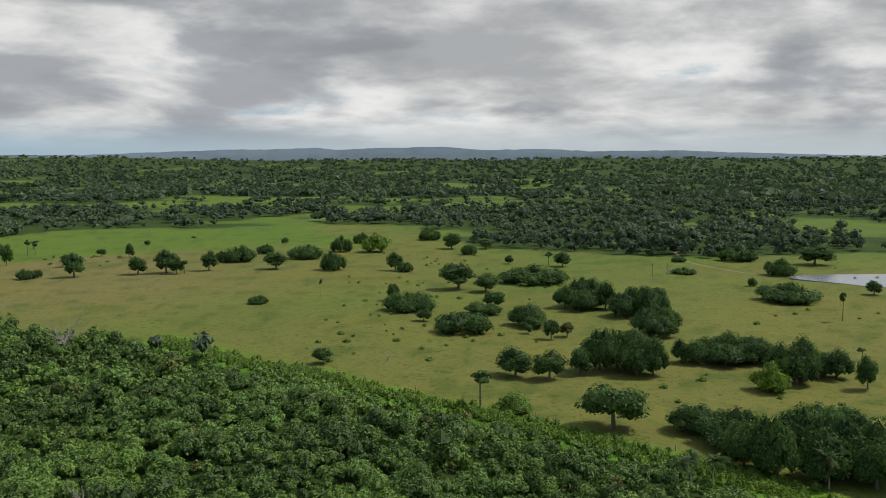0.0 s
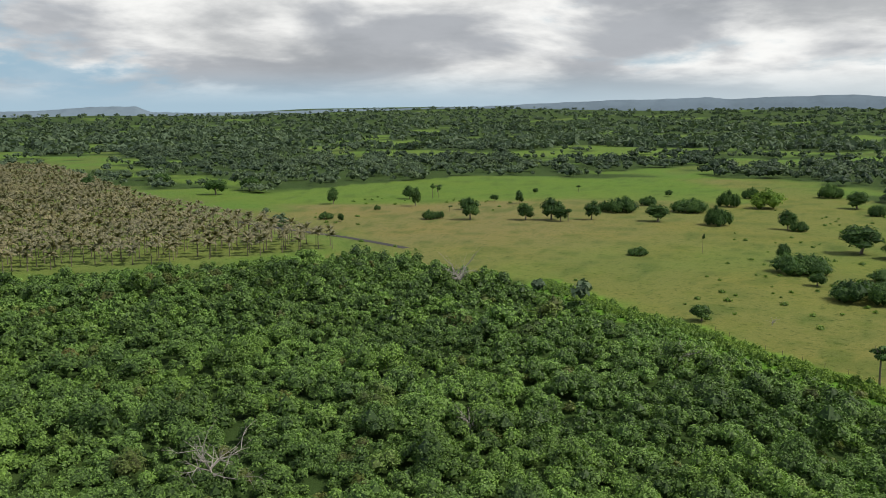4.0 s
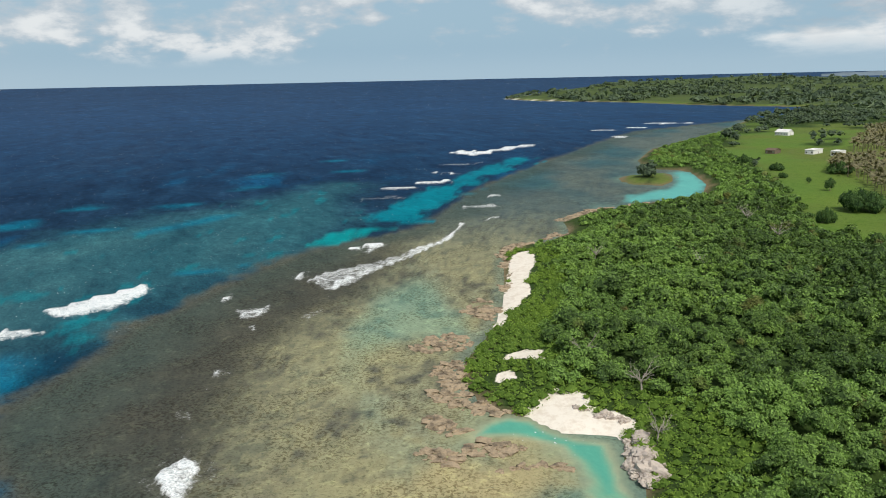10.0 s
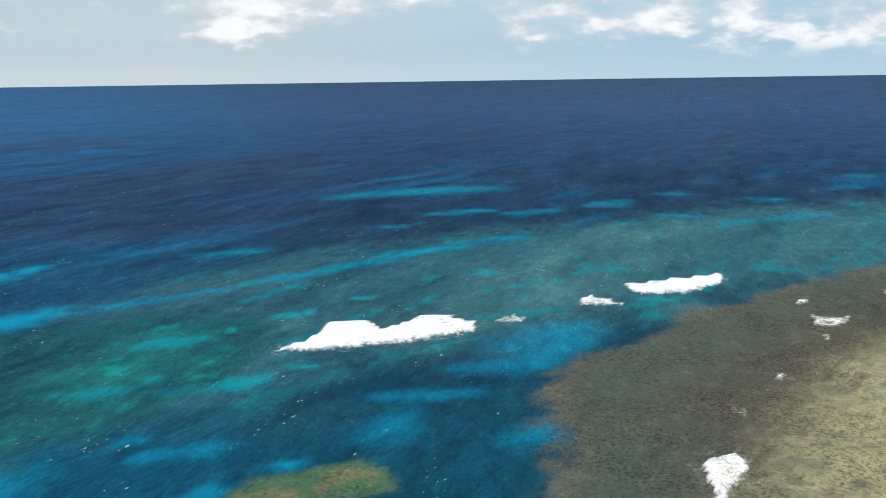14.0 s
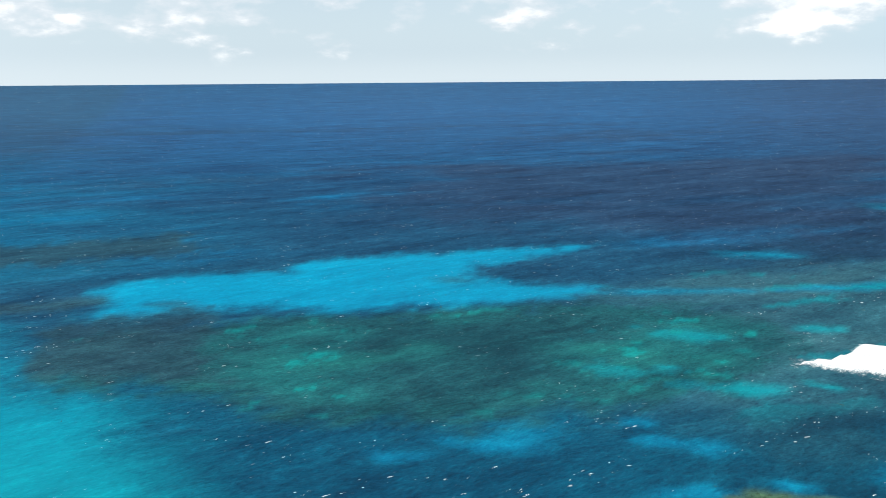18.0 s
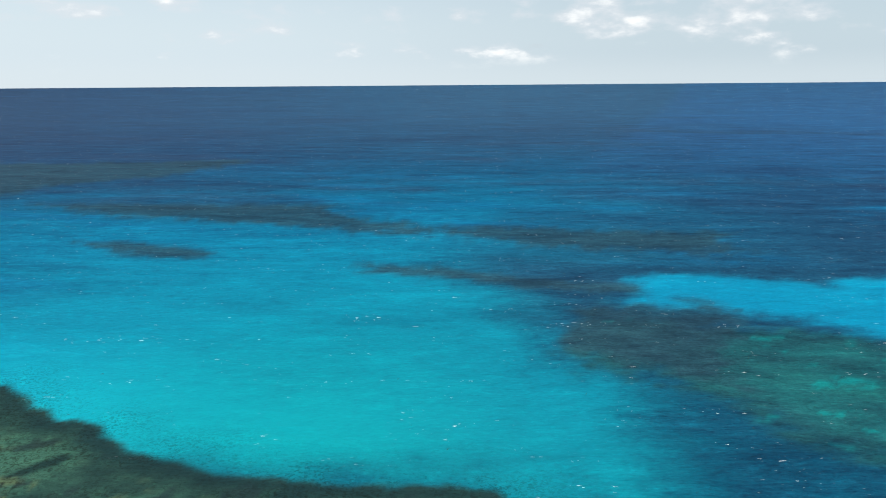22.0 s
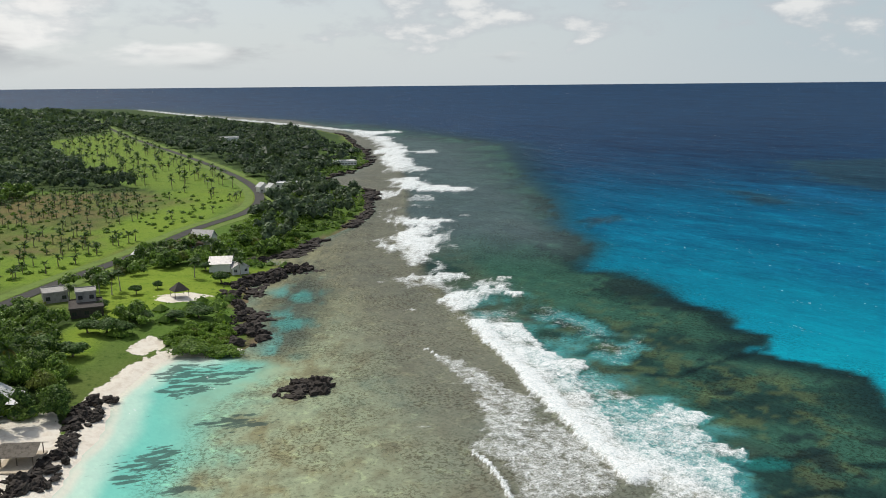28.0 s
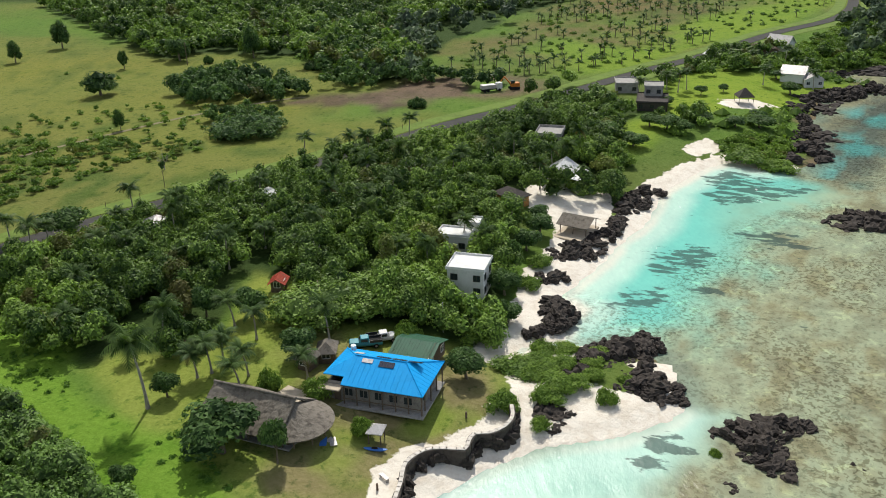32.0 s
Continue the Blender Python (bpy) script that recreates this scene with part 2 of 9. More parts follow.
BAY_E = [(74, 31), (84, 26), (91, 18), (99, 8), (106, 4), (104, -1), (97, 1), (88, 5), (81, 6)]
BAY_E2 = [(141, 29), (154, 27), (173, 23), (188, 14), (223, 13), (228, 4), (206, -5), (208, -19), (203, -22), (189, -7), (176, 3), (164, 3), (154, 12), (142, 13), (136, 16)]
WEED1 = [(208, 8), (216, 3), (212, -4), (206, -10), (207, -18), (200, -12), (194, -4), (188, 2), (194, 8), (199, 5)]
WEED2 = [(159, 16), (161, 10), (165, 4), (153, 4), (148, 8), (149, 12), (153, 15)]
WEED3 = [(134, 18), (140, 16), (143, 11), (140, 9), (134, 12), (131, 16)]
WEED4 = [(173, 0), (175, -8), (173, -15), (169, -16), (168, -8)]
WEED5 = [(144, 7), (146, 3), (145, -1), (143, 1), (143, 6)]
WEED6 = [(91, 9), (97, 7), (99, 4), (97, 2), (93, 3), (91, 5), (90, 7)]
DARK_LAGOON_E = [(229, -18), (284, -27), (312, -46), (275, -47), (231, -34), (210, -27), (209, -17)]
LANE = [(-330, 405), (-254, 383), (-220, 370), (-190, 358)]
ROAD = [(91, 151), (116, 137), (128, 132), (153, 119), (184, 102), (228, 82), (258, 65), (313, 39), (352, 18), (358, 23), (408, -6), (461, -35), (522, -47), (606, -46), (723, -32), (894, -4), (1168, 46), (1489, 96), (1997, 166)]
LAWN1 = [(83, 89), (88, 86), (90, 77), (105, 76), (122, 82), (119, 75), (108, 67), (111, 50), (109, 39), (104, 31), (94, 26), (87, 29), (80, 37), (72, 32), (66, 51), (72, 62), (74, 70), (79, 80)]
BRIGHT_GRASS = [(90, 117), (96, 110), (90, 95), (82, 90), (77, 81), (76, 73), (76, 65), (69, 53), (63, 48), (54, 60), (60, 76), (66, 98)]
TERRACE = [(184, 47), (182, 37), (191, 29), (173, 25), (153, 26), (143, 27), (131, 25), (121, 25), (115, 32), (125, 34), (139, 36), (151, 34), (160, 35), (166, 42)]
BROWN_GROUND = [(240, 143), (256, 135), (269, 127), (287, 118), (294, 107), (291, 93), (287, 73), (271, 79), (261, 92), (249, 99), (238, 106), (235, 117), (238, 132)]
PALM_FIELD = [(302, 111), (366, 120), (449, 108), (601, 94), (572, 39), (561, -9), (524, -40), (426, -7), (367, 24), (318, 44), (295, 73)]
LAWN_FAR = [(305, 30), (330, 22), (321, 4), (317, -30), (280, -11), (274, 4), (242, 21), (220, 24), (212, 33), (228, 37), (256, 26)]
SAND_E = [(90, 24), (87, 28), (75, 30), (82, 26), (89, 20), (101, 5), (105, 12), (105, 20), (110, 25), (108, 30)]
SAND_E2 = [(209, 27), (228, 21), (223, 5), (212, 8), (190, 15), (173, 17), (159, 21), (147, 23), (133, 27), (127, 32), (145, 38), (165, 34), (167, 27), (194, 17)]
YARD1 = [(176, 45), (172, 28), (159, 25), (156, 32), (165, 38)]
YARD2 = [(277, 13), (283, -1), (278, -11), (269, 4)]
YARD3 = [(226, 16), (236, 10), (231, 4), (222, 12)]
SAND_W = [(-325, 39), (-329, 49), (-301, 45), (-276, 39), (-258, 38), (-241, 29), (-227, 25), (-227, 22), (-250, 27), (-283, 33)]
SAND_W2 = [(-162, 23), (-168, 25), (-172, 31), (-168, 34), (-164, 34), (-160, 39), (-156, 42), (-153, 41), (-150, 37), (-153, 34), (-153, 29), (-156, 26), (-160, 22)]
SAND_W3 = [(-198, 22), (-202, 28), (-199, 32), (-191, 32), (-190, 30), (-195, 27), (-196, 23)]
SAND_W4 = [(-182, 17), (-188, 18), (-188, 22), (-184, 24), (-181, 21), (-180, 18)]
SHELF_ROCKS = [[(-245, 13), (-251, 19), (-250, 25), (-241, 25), (-234, 23), (-241, 18)], [(-212, 0), (-219, 4), (-222, 11), (-214, 15), (-207, 13), (-209, 7), (-207, 1)], [(-196, 5), (-199, 11), (-193, 15), (-182, 13), (-167, 11), (-165, 9), (-173, 6), (-178, 3), (-181, 7), (-190, 6)], [(-166, 0), (-165, 4), (-163, 9), (-157, 9), (-154, 6), (-160, 2)], [(-148, -1), (-151, 8), (-152, 13), (-150, 21), (-147, 20), (-145, 15), (-145, 10), (-140, 6), (-142, 2)], [(-139, 12), (-142, 17), (-142, 23), (-140, 22), (-138, 17)], [(-276, 28), (-276, 35), (-273, 40), (-267, 37), (-266, 30)]]
PALE_LEDGE = [(-166, 33), (-161, 41), (-156, 42), (-157, 39), (-160, 36), (-163, 33)]
PALE_CLIFF = [(-150, 40), (-152, 44), (-141, 43), (-132, 42), (-130, 38), (-137, 37)]
WOOD_E = [(105, 125), (128, 119), (143, 111), (167, 105), (186, 97), (207, 80), (237, 59), (228, 47), (218, 36), (196, 25), (179, 25), (172, 42), (173, 51), (156, 40), (144, 41), (132, 35), (126, 39), (111, 33), (109, 49), (103, 66), (113, 69), (119, 83), (102, 75), (87, 75), (84, 93), (85, 104)]
FIELD_E_FAR = [(310, 488), (316, 340), (331, 303), (303, 234), (315, 208), (305, 170), (281, 134), (285, 109)]
WOOD_CLUMP_E = [(251, 193), (272, 191), (274, 174), (252, 141), (236, 140), (238, 155), (229, 165), (231, 176)]
WOOD_CORNER = [(67, 96), (70, 86), (67, 78), (62, 69), (58, 60), (48, 60), (43, 77)]
WOOD_CLUMP_LOW = [(215, 157), (230, 150), (226, 136), (221, 134), (212, 143), (210, 151)]
WOOD_NE = [(620, 420), (720, 200), (574, 85), (497, 108), (452, 130), (388, 156), (352, 153), (308, 121), (287, 124), (276, 137), (295, 166), (319, 176), (311, 194), (320, 225), (303, 224), (294, 233), (339, 294), (431, 424)]
GARDEN_N = [(266, 68), (286, 63), (284, 51), (288, 46), (269, 35), (263, 27), (266, 18), (255, 11), (241, 12), (247, 22), (252, 33), (233, 34), (217, 28), (201, 29), (202, 36), (215, 49), (236, 59)]
BELT_N = [(312, 34), (340, 24), (359, 14), (360, 2), (343, -7), (323, 2), (328, 14), (307, 26)]
STRIP_E = [(374, -14), (436, -35), (519, -68), (582, -106), (538, -107), (439, -71), (371, -50), (330, -36), (339, -24)]
MOUND_E = [(232, 7), (242, 0), (240, -8), (231, -12), (222, -9), (223, -1), (225, 5)]
HEAD_ROCKS = [[(230, -4), (240, -11), (252, -10), (266, -15), (284, -9), (295, -14), (292, -21), (268, -18), (246, -20), (232, -21), (223, -16), (219, -10)], [(297, -12), (312, -26), (326, -46), (316, -47), (299, -31), (291, -18)]]
SCRUB_E = [(174, 196), (188, 178), (190, 159), (193, 137), (179, 138), (166, 150), (151, 155), (134, 156)]
# grassy clearings in the far woods
CLEARINGS = [
    [(-831, 1484), (-676, 1608), (-501, 1665), (-325, 1613), (-192, 1489), (-170, 1254), (-304, 1191), (-499, 1288), (-607, 1082)],
    [(-103, 1850), (25, 2393), (142, 2825), (339, 2909), (324, 2267), (368, 2011), (205, 1755), (61, 1641), (-46, 1562)],
    [(317, 1613), (437, 1666), (357, 1323), (253, 1288)],
    [(201, 872), (320, 1035), (300, 872), (243, 766), (205, 779)],
    [(-1251, 2412), (-986, 2552), (-707, 2351), (-818, 2115), (-1080, 2079)],
    [(-655, 688), (-613, 722), (-428, 626), (-373, 771), (-265, 552), (-306, 512), (-380, 491)],
    [(-1171, 1705), (-1239, 2044), (-1110, 2274), (-764, 1569), (-839, 1388)],
]
FIELD_BRIGHT = [(-409, 528), (-403, 660), (-360, 791), (-144, 858), (-71, 708), (-234, 613), (-305, 533), (-375, 483)]
FAR_GREEN_W = [(-721, 664), (-596, 654), (-440, 630), (-442, 854), (-222, 757), (-76, 693), (-47, 644), (-179, 614), (-287, 556), (-386, 481), (-490, 524)]
GREEN_EAST = [(320, 110), (337, 93), (320, 58), (328, 43), (344, 36), (308, 44), (286, 71), (283, 94)]
COAST_WOOD = [(2062, 66), (1496, -126), (1041, -193), (686, -148), (585, -96), (486, -100), (400, -82), (343, -51), (322, -26), (364, -15), (429, -35), (498, -48), (596, -46), (940, 7), (1582, 102)]

REEF_EDGE = [(280, -144), (271, -155), (245, -155), (227, -151), (213, -156), (197, -148), (187, -152), (180, -146), (180, -135), (172, -141), (152, -153), (136, -142), (125, -137), (115, -138), (106, -131), (100, -128), (89, -128), (81, -125), (70, -125)]
CREVICES = [[(174, -100), (166, -109), (172, -122), (178, -145)], [(124, -86), (122, -93), (120, -101), (121, -111)], [(108, -94), (108, -103)], [(115, -113), (111, -122)]]
FLAT_INNER = [(-126, -34), (-150, -35), (-182, -36), (-218, -34), (-257, -25), (-331, -2), (-393, 25), (-535, 76)]

# white water: place, half length, half depth, heading, density
BREAKERS_E = [(409, -121, 15.8, 14.5, 73, 0.8), (542, -166, 22.8, 22.1, 73, 0.8), (572, -150, 11.9, 20.5, 75, 0.6), (688, -186, 14.3, 39.6, 75, 0.7), (877, -220, 18.1, 55.1, 76, 0.8), (859, -251, 14.9, 27.1, 74, 0.7), (1253, -294, 30.0, 63.1, 77, 0.8), (364, -87, 13.9, 7.0, 77, 0.7), (355, -108, 7.5, 4.1, 73, 0.5), (353, -118, 5.0, 3.5, 72, 0.6), (250, -85, 6.0, 12.3, 71, 0.8), (287, -89, 10.2, 8.3, 73, 0.75), (279, -110, 2.2, 1.8, 68, 0.7), (254, -104, 2.4, 3.9, 68, 0.8), (502, -143, 7.0, 18.8, 74, 0.6), (528, -128, 5.5, 23.1, 76, 0.7)]
BREAKERS_E2 = [(257, -93, 5.6, 3.1, 70, 0.6), (157, -43, 0.0, 1.0, 75, 0.4), (157, -45, 1.8, 1.0, 74, 0.5), (247, -66, 1.2, 2.0, 75, 0.6), (185, -92, 2.2, 1.8, 64, 0.7), (180, -59, 2.7, 1.9, 72, 0.42), (165, -58, 3.1, 1.3, 71, 0.42), (428, -146, 2.4, 4.1, 71, 0.6)]
# broken waves over the western reef: density and outline
FOAM_WEST = [
    (1.0, [(-146, -159), (-155, -160), (-163, -162), (-172, -166), (-179, -162), (-179, -155), (-174, -149), (-185, -149), (-194, -148), (-196, -140), (-197, -131), (-188, -127), (-175, -134), (-167, -138), (-158, -146), (-150, -153)]),
    (0.95, [(-261, -116), (-269, -109), (-277, -104), (-284, -98), (-293, -93), (-281, -88), (-265, -91), (-258, -97), (-251, -103), (-256, -111)]),
    (0.85, [(-234, -118), (-240, -117), (-241, -110), (-240, -103), (-233, -103), (-230, -109), (-230, -114)]),
    (0.7, [(-200, -129), (-206, -128), (-210, -127), (-208, -119), (-202, -120), (-199, -124)]),
    (0.85, [(-141, -47), (-147, -45), (-151, -43), (-144, -39), (-136, -38), (-128, -38), (-123, -38), (-123, -40), (-131, -41), (-137, -44)]),
    (0.6, [(-173, -52), (-177, -49), (-171, -46), (-167, -46), (-167, -50)]),
    (0.6, [(-161, -49), (-163, -46), (-159, -44), (-158, -47)]),
    (0.7, [(-189, -51), (-187, -49), (-189, -44), (-187, -44), (-185, -48)]),
    (0.9, [(-195, -49), (-200, -47), (-195, -46), (-192, -47)]),
]
FOAM_WEST_FLAT = [
    (0.72, [(-254, -55), (-258, -50), (-260, -44), (-246, -45), (-243, -47), (-246, -52)]),
    (0.85, [(-237, -48), (-241, -45), (-233, -44), (-232, -45)]),
    (0.85, [(-266, -62), (-276, -59), (-270, -58), (-263, -60)]),
    (0.6, [(-246, -34), (-253, -30), (-257, -25), (-247, -27), (-240, -31)]),
    (0.85, [(-299, -42), (-306, -39), (-298, -38), (-294, -40)]),
    (0.75, [(-268, -30), (-272, -26), (-266, -26), (-264, -29)]),
    (0.75, [(-343, -21), (-353, -15), (-361, -6), (-351, -9), (-336, -17)]),
    (0.7, [(-293, -37), (-308, -29), (-319, -15), (-345, 2), (-373, 17), (-403, 25), (-388, 24), (-360, 15), (-334, 2), (-315, -7), (-283, -21), (-276, -29)]),
]
# crests along the western reef: two ends, half breadth, density
FOAM_STROKES = [(-687, 22, -701, 54, 12.7, 0.6), (-628, 12, -627, 30, 10.3, 0.85), (-566, 1, -576, 23, 10.7, 0.9), (-539, -22, -545, 1, 7.7, 0.8), (-503, -34, -503, -9, 10.0, 0.55), (-378, -47, -380, -35, 3.8, 0.6), (-345, -25, -355, -14, 3.3, 0.9), (-451, 29, -459, 43, 9.8, 0.7), (-278, -43, -280, -32, 1.9, 0.7), (-489, 45, -497, 51, 4.9, 0.8), (-409, 36, -421, 44, 3.5, 0.7), (-773, 58, -801, 73, 14.3, 0.9), (-807, 79, -877, 123, 16.4, 0.85), (-786, 45, -809, 54, 16.6, 0.9), (-379, -5, -383, -2, 2.4, 0.7), (-284, -29, -289, -23, 2.2, 0.8)]
BREAKERS_W = [(-1098, 254, 18.8, 17.0, 77, 0.75), (-968, 242, 8.6, 26.6, 76, 0.7), (-1124, 303, 15.5, 17.8, 75, 0.8), (-1213, 373, 29.6, 20.8, 73, 0.8)]
SURF_BAND = [(229.9, -81.4), (222.2, -90.9), (205.0, -88.0), (192.2, -89.7), (180.2, -91.0), (161.3, -85.1), (145.5, -84.0), (156.2, -92.3), (156.2, -101.1), (141.4, -101.3), (122.8, -94.7), (110.7, -88.0), (105.6, -88.7), (112.8, -68.0), (124.5, -72.7), (139.2, -73.5), (155.2, -73.7), (175.5, -76.0), (196.3, -77.1), (215.4, -77.9)]
SURF_LACE = [(206.9, -59.0), (193.9, -65.5), (168.6, -73.0), (151.4, -70.6), (134.3, -74.6), (114.0, -67.7), (121.8, -49.5), (137.9, -50.5), (142.3, -49.9), (158.7, -53.9), (186.4, -61.4)]
SURF_AQUA = [(246.2, -102.8), (235.2, -109.7), (217.6, -116.4), (189.0, -111.4), (183.0, -101.2), (199.7, -100.0), (224.5, -101.0)]
SURF_LINE_W = [(-277, -27), (-295, -21), (-315, -8), (-337, 4), (-363, 16), (-394, 24), (-405, 25)]
SURF_EDGE = [(227.0, -80.4), (197.6, -77.6), (176.2, -76.3), (156.0, -74.1), (139.9, -73.8), (123.1, -73.0)]
SURF_EDGE2 = [(206.8, -59.3), (195.9, -60.9), (186.4, -61.4)]
SURF_EDGE3 = [(142.3, -49.7), (135.3, -50.7), (128.1, -50.5), (121.8, -49.5)]

# ---- plan arithmetic ----
def signed(px, py, poly):
    """Distance to a closed outline, positive inside."""
    q = np.asarray(poly, float)
    d2 = np.full(px.shape, 1e18)
    inside = np.zeros(px.shape, bool)
    for (ax, ay), (bx, by) in zip(q, np.roll(q, -1, 0)):
        ex, ey = bx - ax, by - ay
        u = np.clip(((px - ax) * ex + (py - ay) * ey) / (ex * ex + ey * ey + 1e-9), 0, 1)
        d2 = np.minimum(d2, (px - ax - u * ex) ** 2 + (py - ay - u * ey) ** 2)
        if ay != by:
            inside ^= ((ay > py) != (by > py)) & (px < ex * (py - ay) / ey + ax)
    return np.where(inside, 1, -1) * np.sqrt(d2)


def near_line(px, py, line):
    """Distance to an open line."""
    q = np.asarray(line, float)
    d2 = np.full(px.shape, 1e18)
    for (ax, ay), (bx, by) in zip(q[:-1], q[1:]):
        ex, ey = bx - ax, by - ay
        u = np.clip(((px - ax) * ex + (py - ay) * ey) / (ex * ex + ey * ey + 1e-9), 0, 1)
        d2 = np.minimum(d2, (px - ax - u * ex) ** 2 + (py - ay - u * ey) ** 2)
    return np.sqrt(d2)


def lattice(ix, iy, seed):
    h = (ix.astype(np.int64) * 374761393 + iy.astype(np.int64) * 668265263 + seed * 974634777) & 0xFFFFFFFF
    h = ((h ^ (h >> 13)) * 1274126177) & 0xFFFFFFFF
    return ((h ^ (h >> 16)) & 0xFFFF) / 65535.0


def value_noise(x, y, seed=0):
    ix, iy = np.floor(x), np.floor(y)
    fx, fy = x - ix, y - iy
    fx, fy = fx * fx * (3 - 2 * fx), fy * fy * (3 - 2 * fy)
    a, b = lattice(ix, iy, seed), lattice(ix + 1, iy, seed)
    c, d = lattice(ix, iy + 1, seed), lattice(ix + 1, iy + 1, seed)
    return (a + (b - a) * fx) * (1 - fy) + (c + (d - c) * fx) * fy


def fbm(x, y, size, seed=0, octaves=4):
    """Noise between about -1 and 1 with features of that many metres."""
    total, amp, norm = 0, 1.0, 0
    for k in range(octaves):
        total = total + amp * (value_noise(x / size * 2 ** k + 17.3 * k, y / size * 2 ** k - 9.1 * k, seed + k) * 2 - 1)
        norm += amp
        amp *= 0.55
    return total / norm * 1.5


def smooth(a, b, x):
    u = np.clip((x - a) / (b - a), 0, 1)
    return u * u * (3 - 2 * u)


FAR = 4900.0
COAST = COAST_WEST + COAST_NEAR + COAST_EAST + COAST_FAR_EAST
LAND = COAST + [(2900, 500), (2900, 1000), (2750, 1500), (2900, 2600), (4950, 4950), (-4950, 4950), (-4950, 3400), (-3313, 2167), (-2128, 1392)]


def land_distance(x, y):
    """Metres inland; negative out at sea."""
    return np.maximum(np.maximum(signed(x, y, LAND), signed(x, y, CAPE)), signed(x, y, ISLET))


def rise(r):
    """The far edge of the sheets lifts to eye level, as the true horizon lies far beyond it."""
    return (EYE - 0.5) * np.clip((r - 1800) / (FAR - 1800), 0, 1) ** 2


def ground_height(x, y, d=None):
    x, y = np.asarray(x, float), np.asarray(y, float)
    r = np.hypot(x, y)
    d = land_distance(x, y) if d is None else d
    up = 0.9 * smooth(0, 5, d) + 2.1 * smooth(4, 26, d)
    up = up + smooth(60, 400, d) * (1.0 * fbm(x, y, 160, 5, 3))
    up = up + smooth(900, 3500, r) * smooth(60, 900, d) * (14 * (fbm(x, y, 900, 8, 3)) + 8) * np.clip(1.6 * y / (r + 1), 0, 1)
    up = up + 17 * smooth(1500, 4500, r) * smooth(0.72, 0.92, y / (r + 1))
    down = -0.35 - 0.05 * np.minimum(-d, 60)
    return np.where(d > 0, up, np.maximum(down, -3.5)) + rise(r)


def mesh_from(name, verts, faces, material, smooth_shade=True, colours=None, extra=None):
    """A mesh from numpy arrays; faces all have the same number of corners."""
    me = bpy.data.meshes.new(name)
    verts, faces = np.asarray(verts, np.float32), np.asarray(faces, np.int32)
    k = faces.shape[1]
    me.vertices.add(len(verts))
    me.vertices.foreach_set("co", verts.ravel())
    me.loops.add(faces.size)
    me.loops.foreach_set("vertex_index", faces.ravel())
    me.polygons.add(len(faces))
    me.polygons.foreach_set("loop_start", np.arange(0, faces.size, k, dtype=np.int32))
    me.polygons.foreach_set("loop_total", np.full(len(faces), k, np.int32))
    me.polygons.foreach_set("use_smooth", np.full(len(faces), smooth_shade))
    if colours is not None:
        at = me.attributes.new("tint", "FLOAT_COLOR", "POINT")
        at.data.foreach_set("color", np.asarray(colours, np.float32).ravel())
    me.materials.append(material)
    me.update()
    me.validate()
    return me


def polar_sheet(az0, az1, step, r0, ratio, fine=0.0):
    """Rings and spokes round the middle; with fine, rings close up where they lie steep below eye height."""
    az = np.radians(np.arange(az0, az1 + 1e-6, step) if np.isscalar(step) else step)
    if fine:
        rr = [r0]
        while rr[-1] < FAR:
            rr.append(rr[-1] + (5.0 if rr[-1] < 57 else min(max(0.3, fine * rr[-1] ** 2 / (1500 * EYE)), 0.022 * rr[-1])))
        rr = np.asarray(rr[:-1] + [FAR])
    else:
        n = int(math.log(FAR / r0) / math.log(ratio)) + 1
        rr = r0 * (FAR / r0) ** (np.arange(n) / (n - 1))
    a, r = np.meshgrid(az, rr, indexing="ij")
    idx = np.arange(a.size).reshape(a.shape)
    faces = np.stack([idx[:-1, :-1], idx[1:, :-1], idx[1:, 1:], idx[:-1, 1:]], -1).reshape(-1, 4)[:, ::-1]
    return (-np.sin(a) * r).ravel(), (np.cos(a) * r).ravel(), faces


def blend(col, colour, w):
    return col * (1 - w[:, None]) + np.asarray(colour)[None, :] * w[:, None]

# ---- materials ----
def material(name):
    m = bpy.data.materials.new(name)
    m.use_nodes = True
    nt = m.node_tree
    p = nt.nodes["Principled BSDF"]
    return m, nt, p


def position(nt):
    return nt.nodes.new("ShaderNodeNewGeometry").outputs["Position"]


def tint_of(nt):
    a = nt.nodes.new("ShaderNodeAttribute")
    a.attribute_name = "tint"
    return a


def bump(nt, p, height, strength, distance):
    b = nt.nodes.new("ShaderNodeBump")
    b.inputs["Strength"].default_value, b.inputs["Distance"].default_value = strength, distance
    link(nt, height, b.inputs["Height"])
    link(nt, b.outputs[0], p.inputs["Normal"])


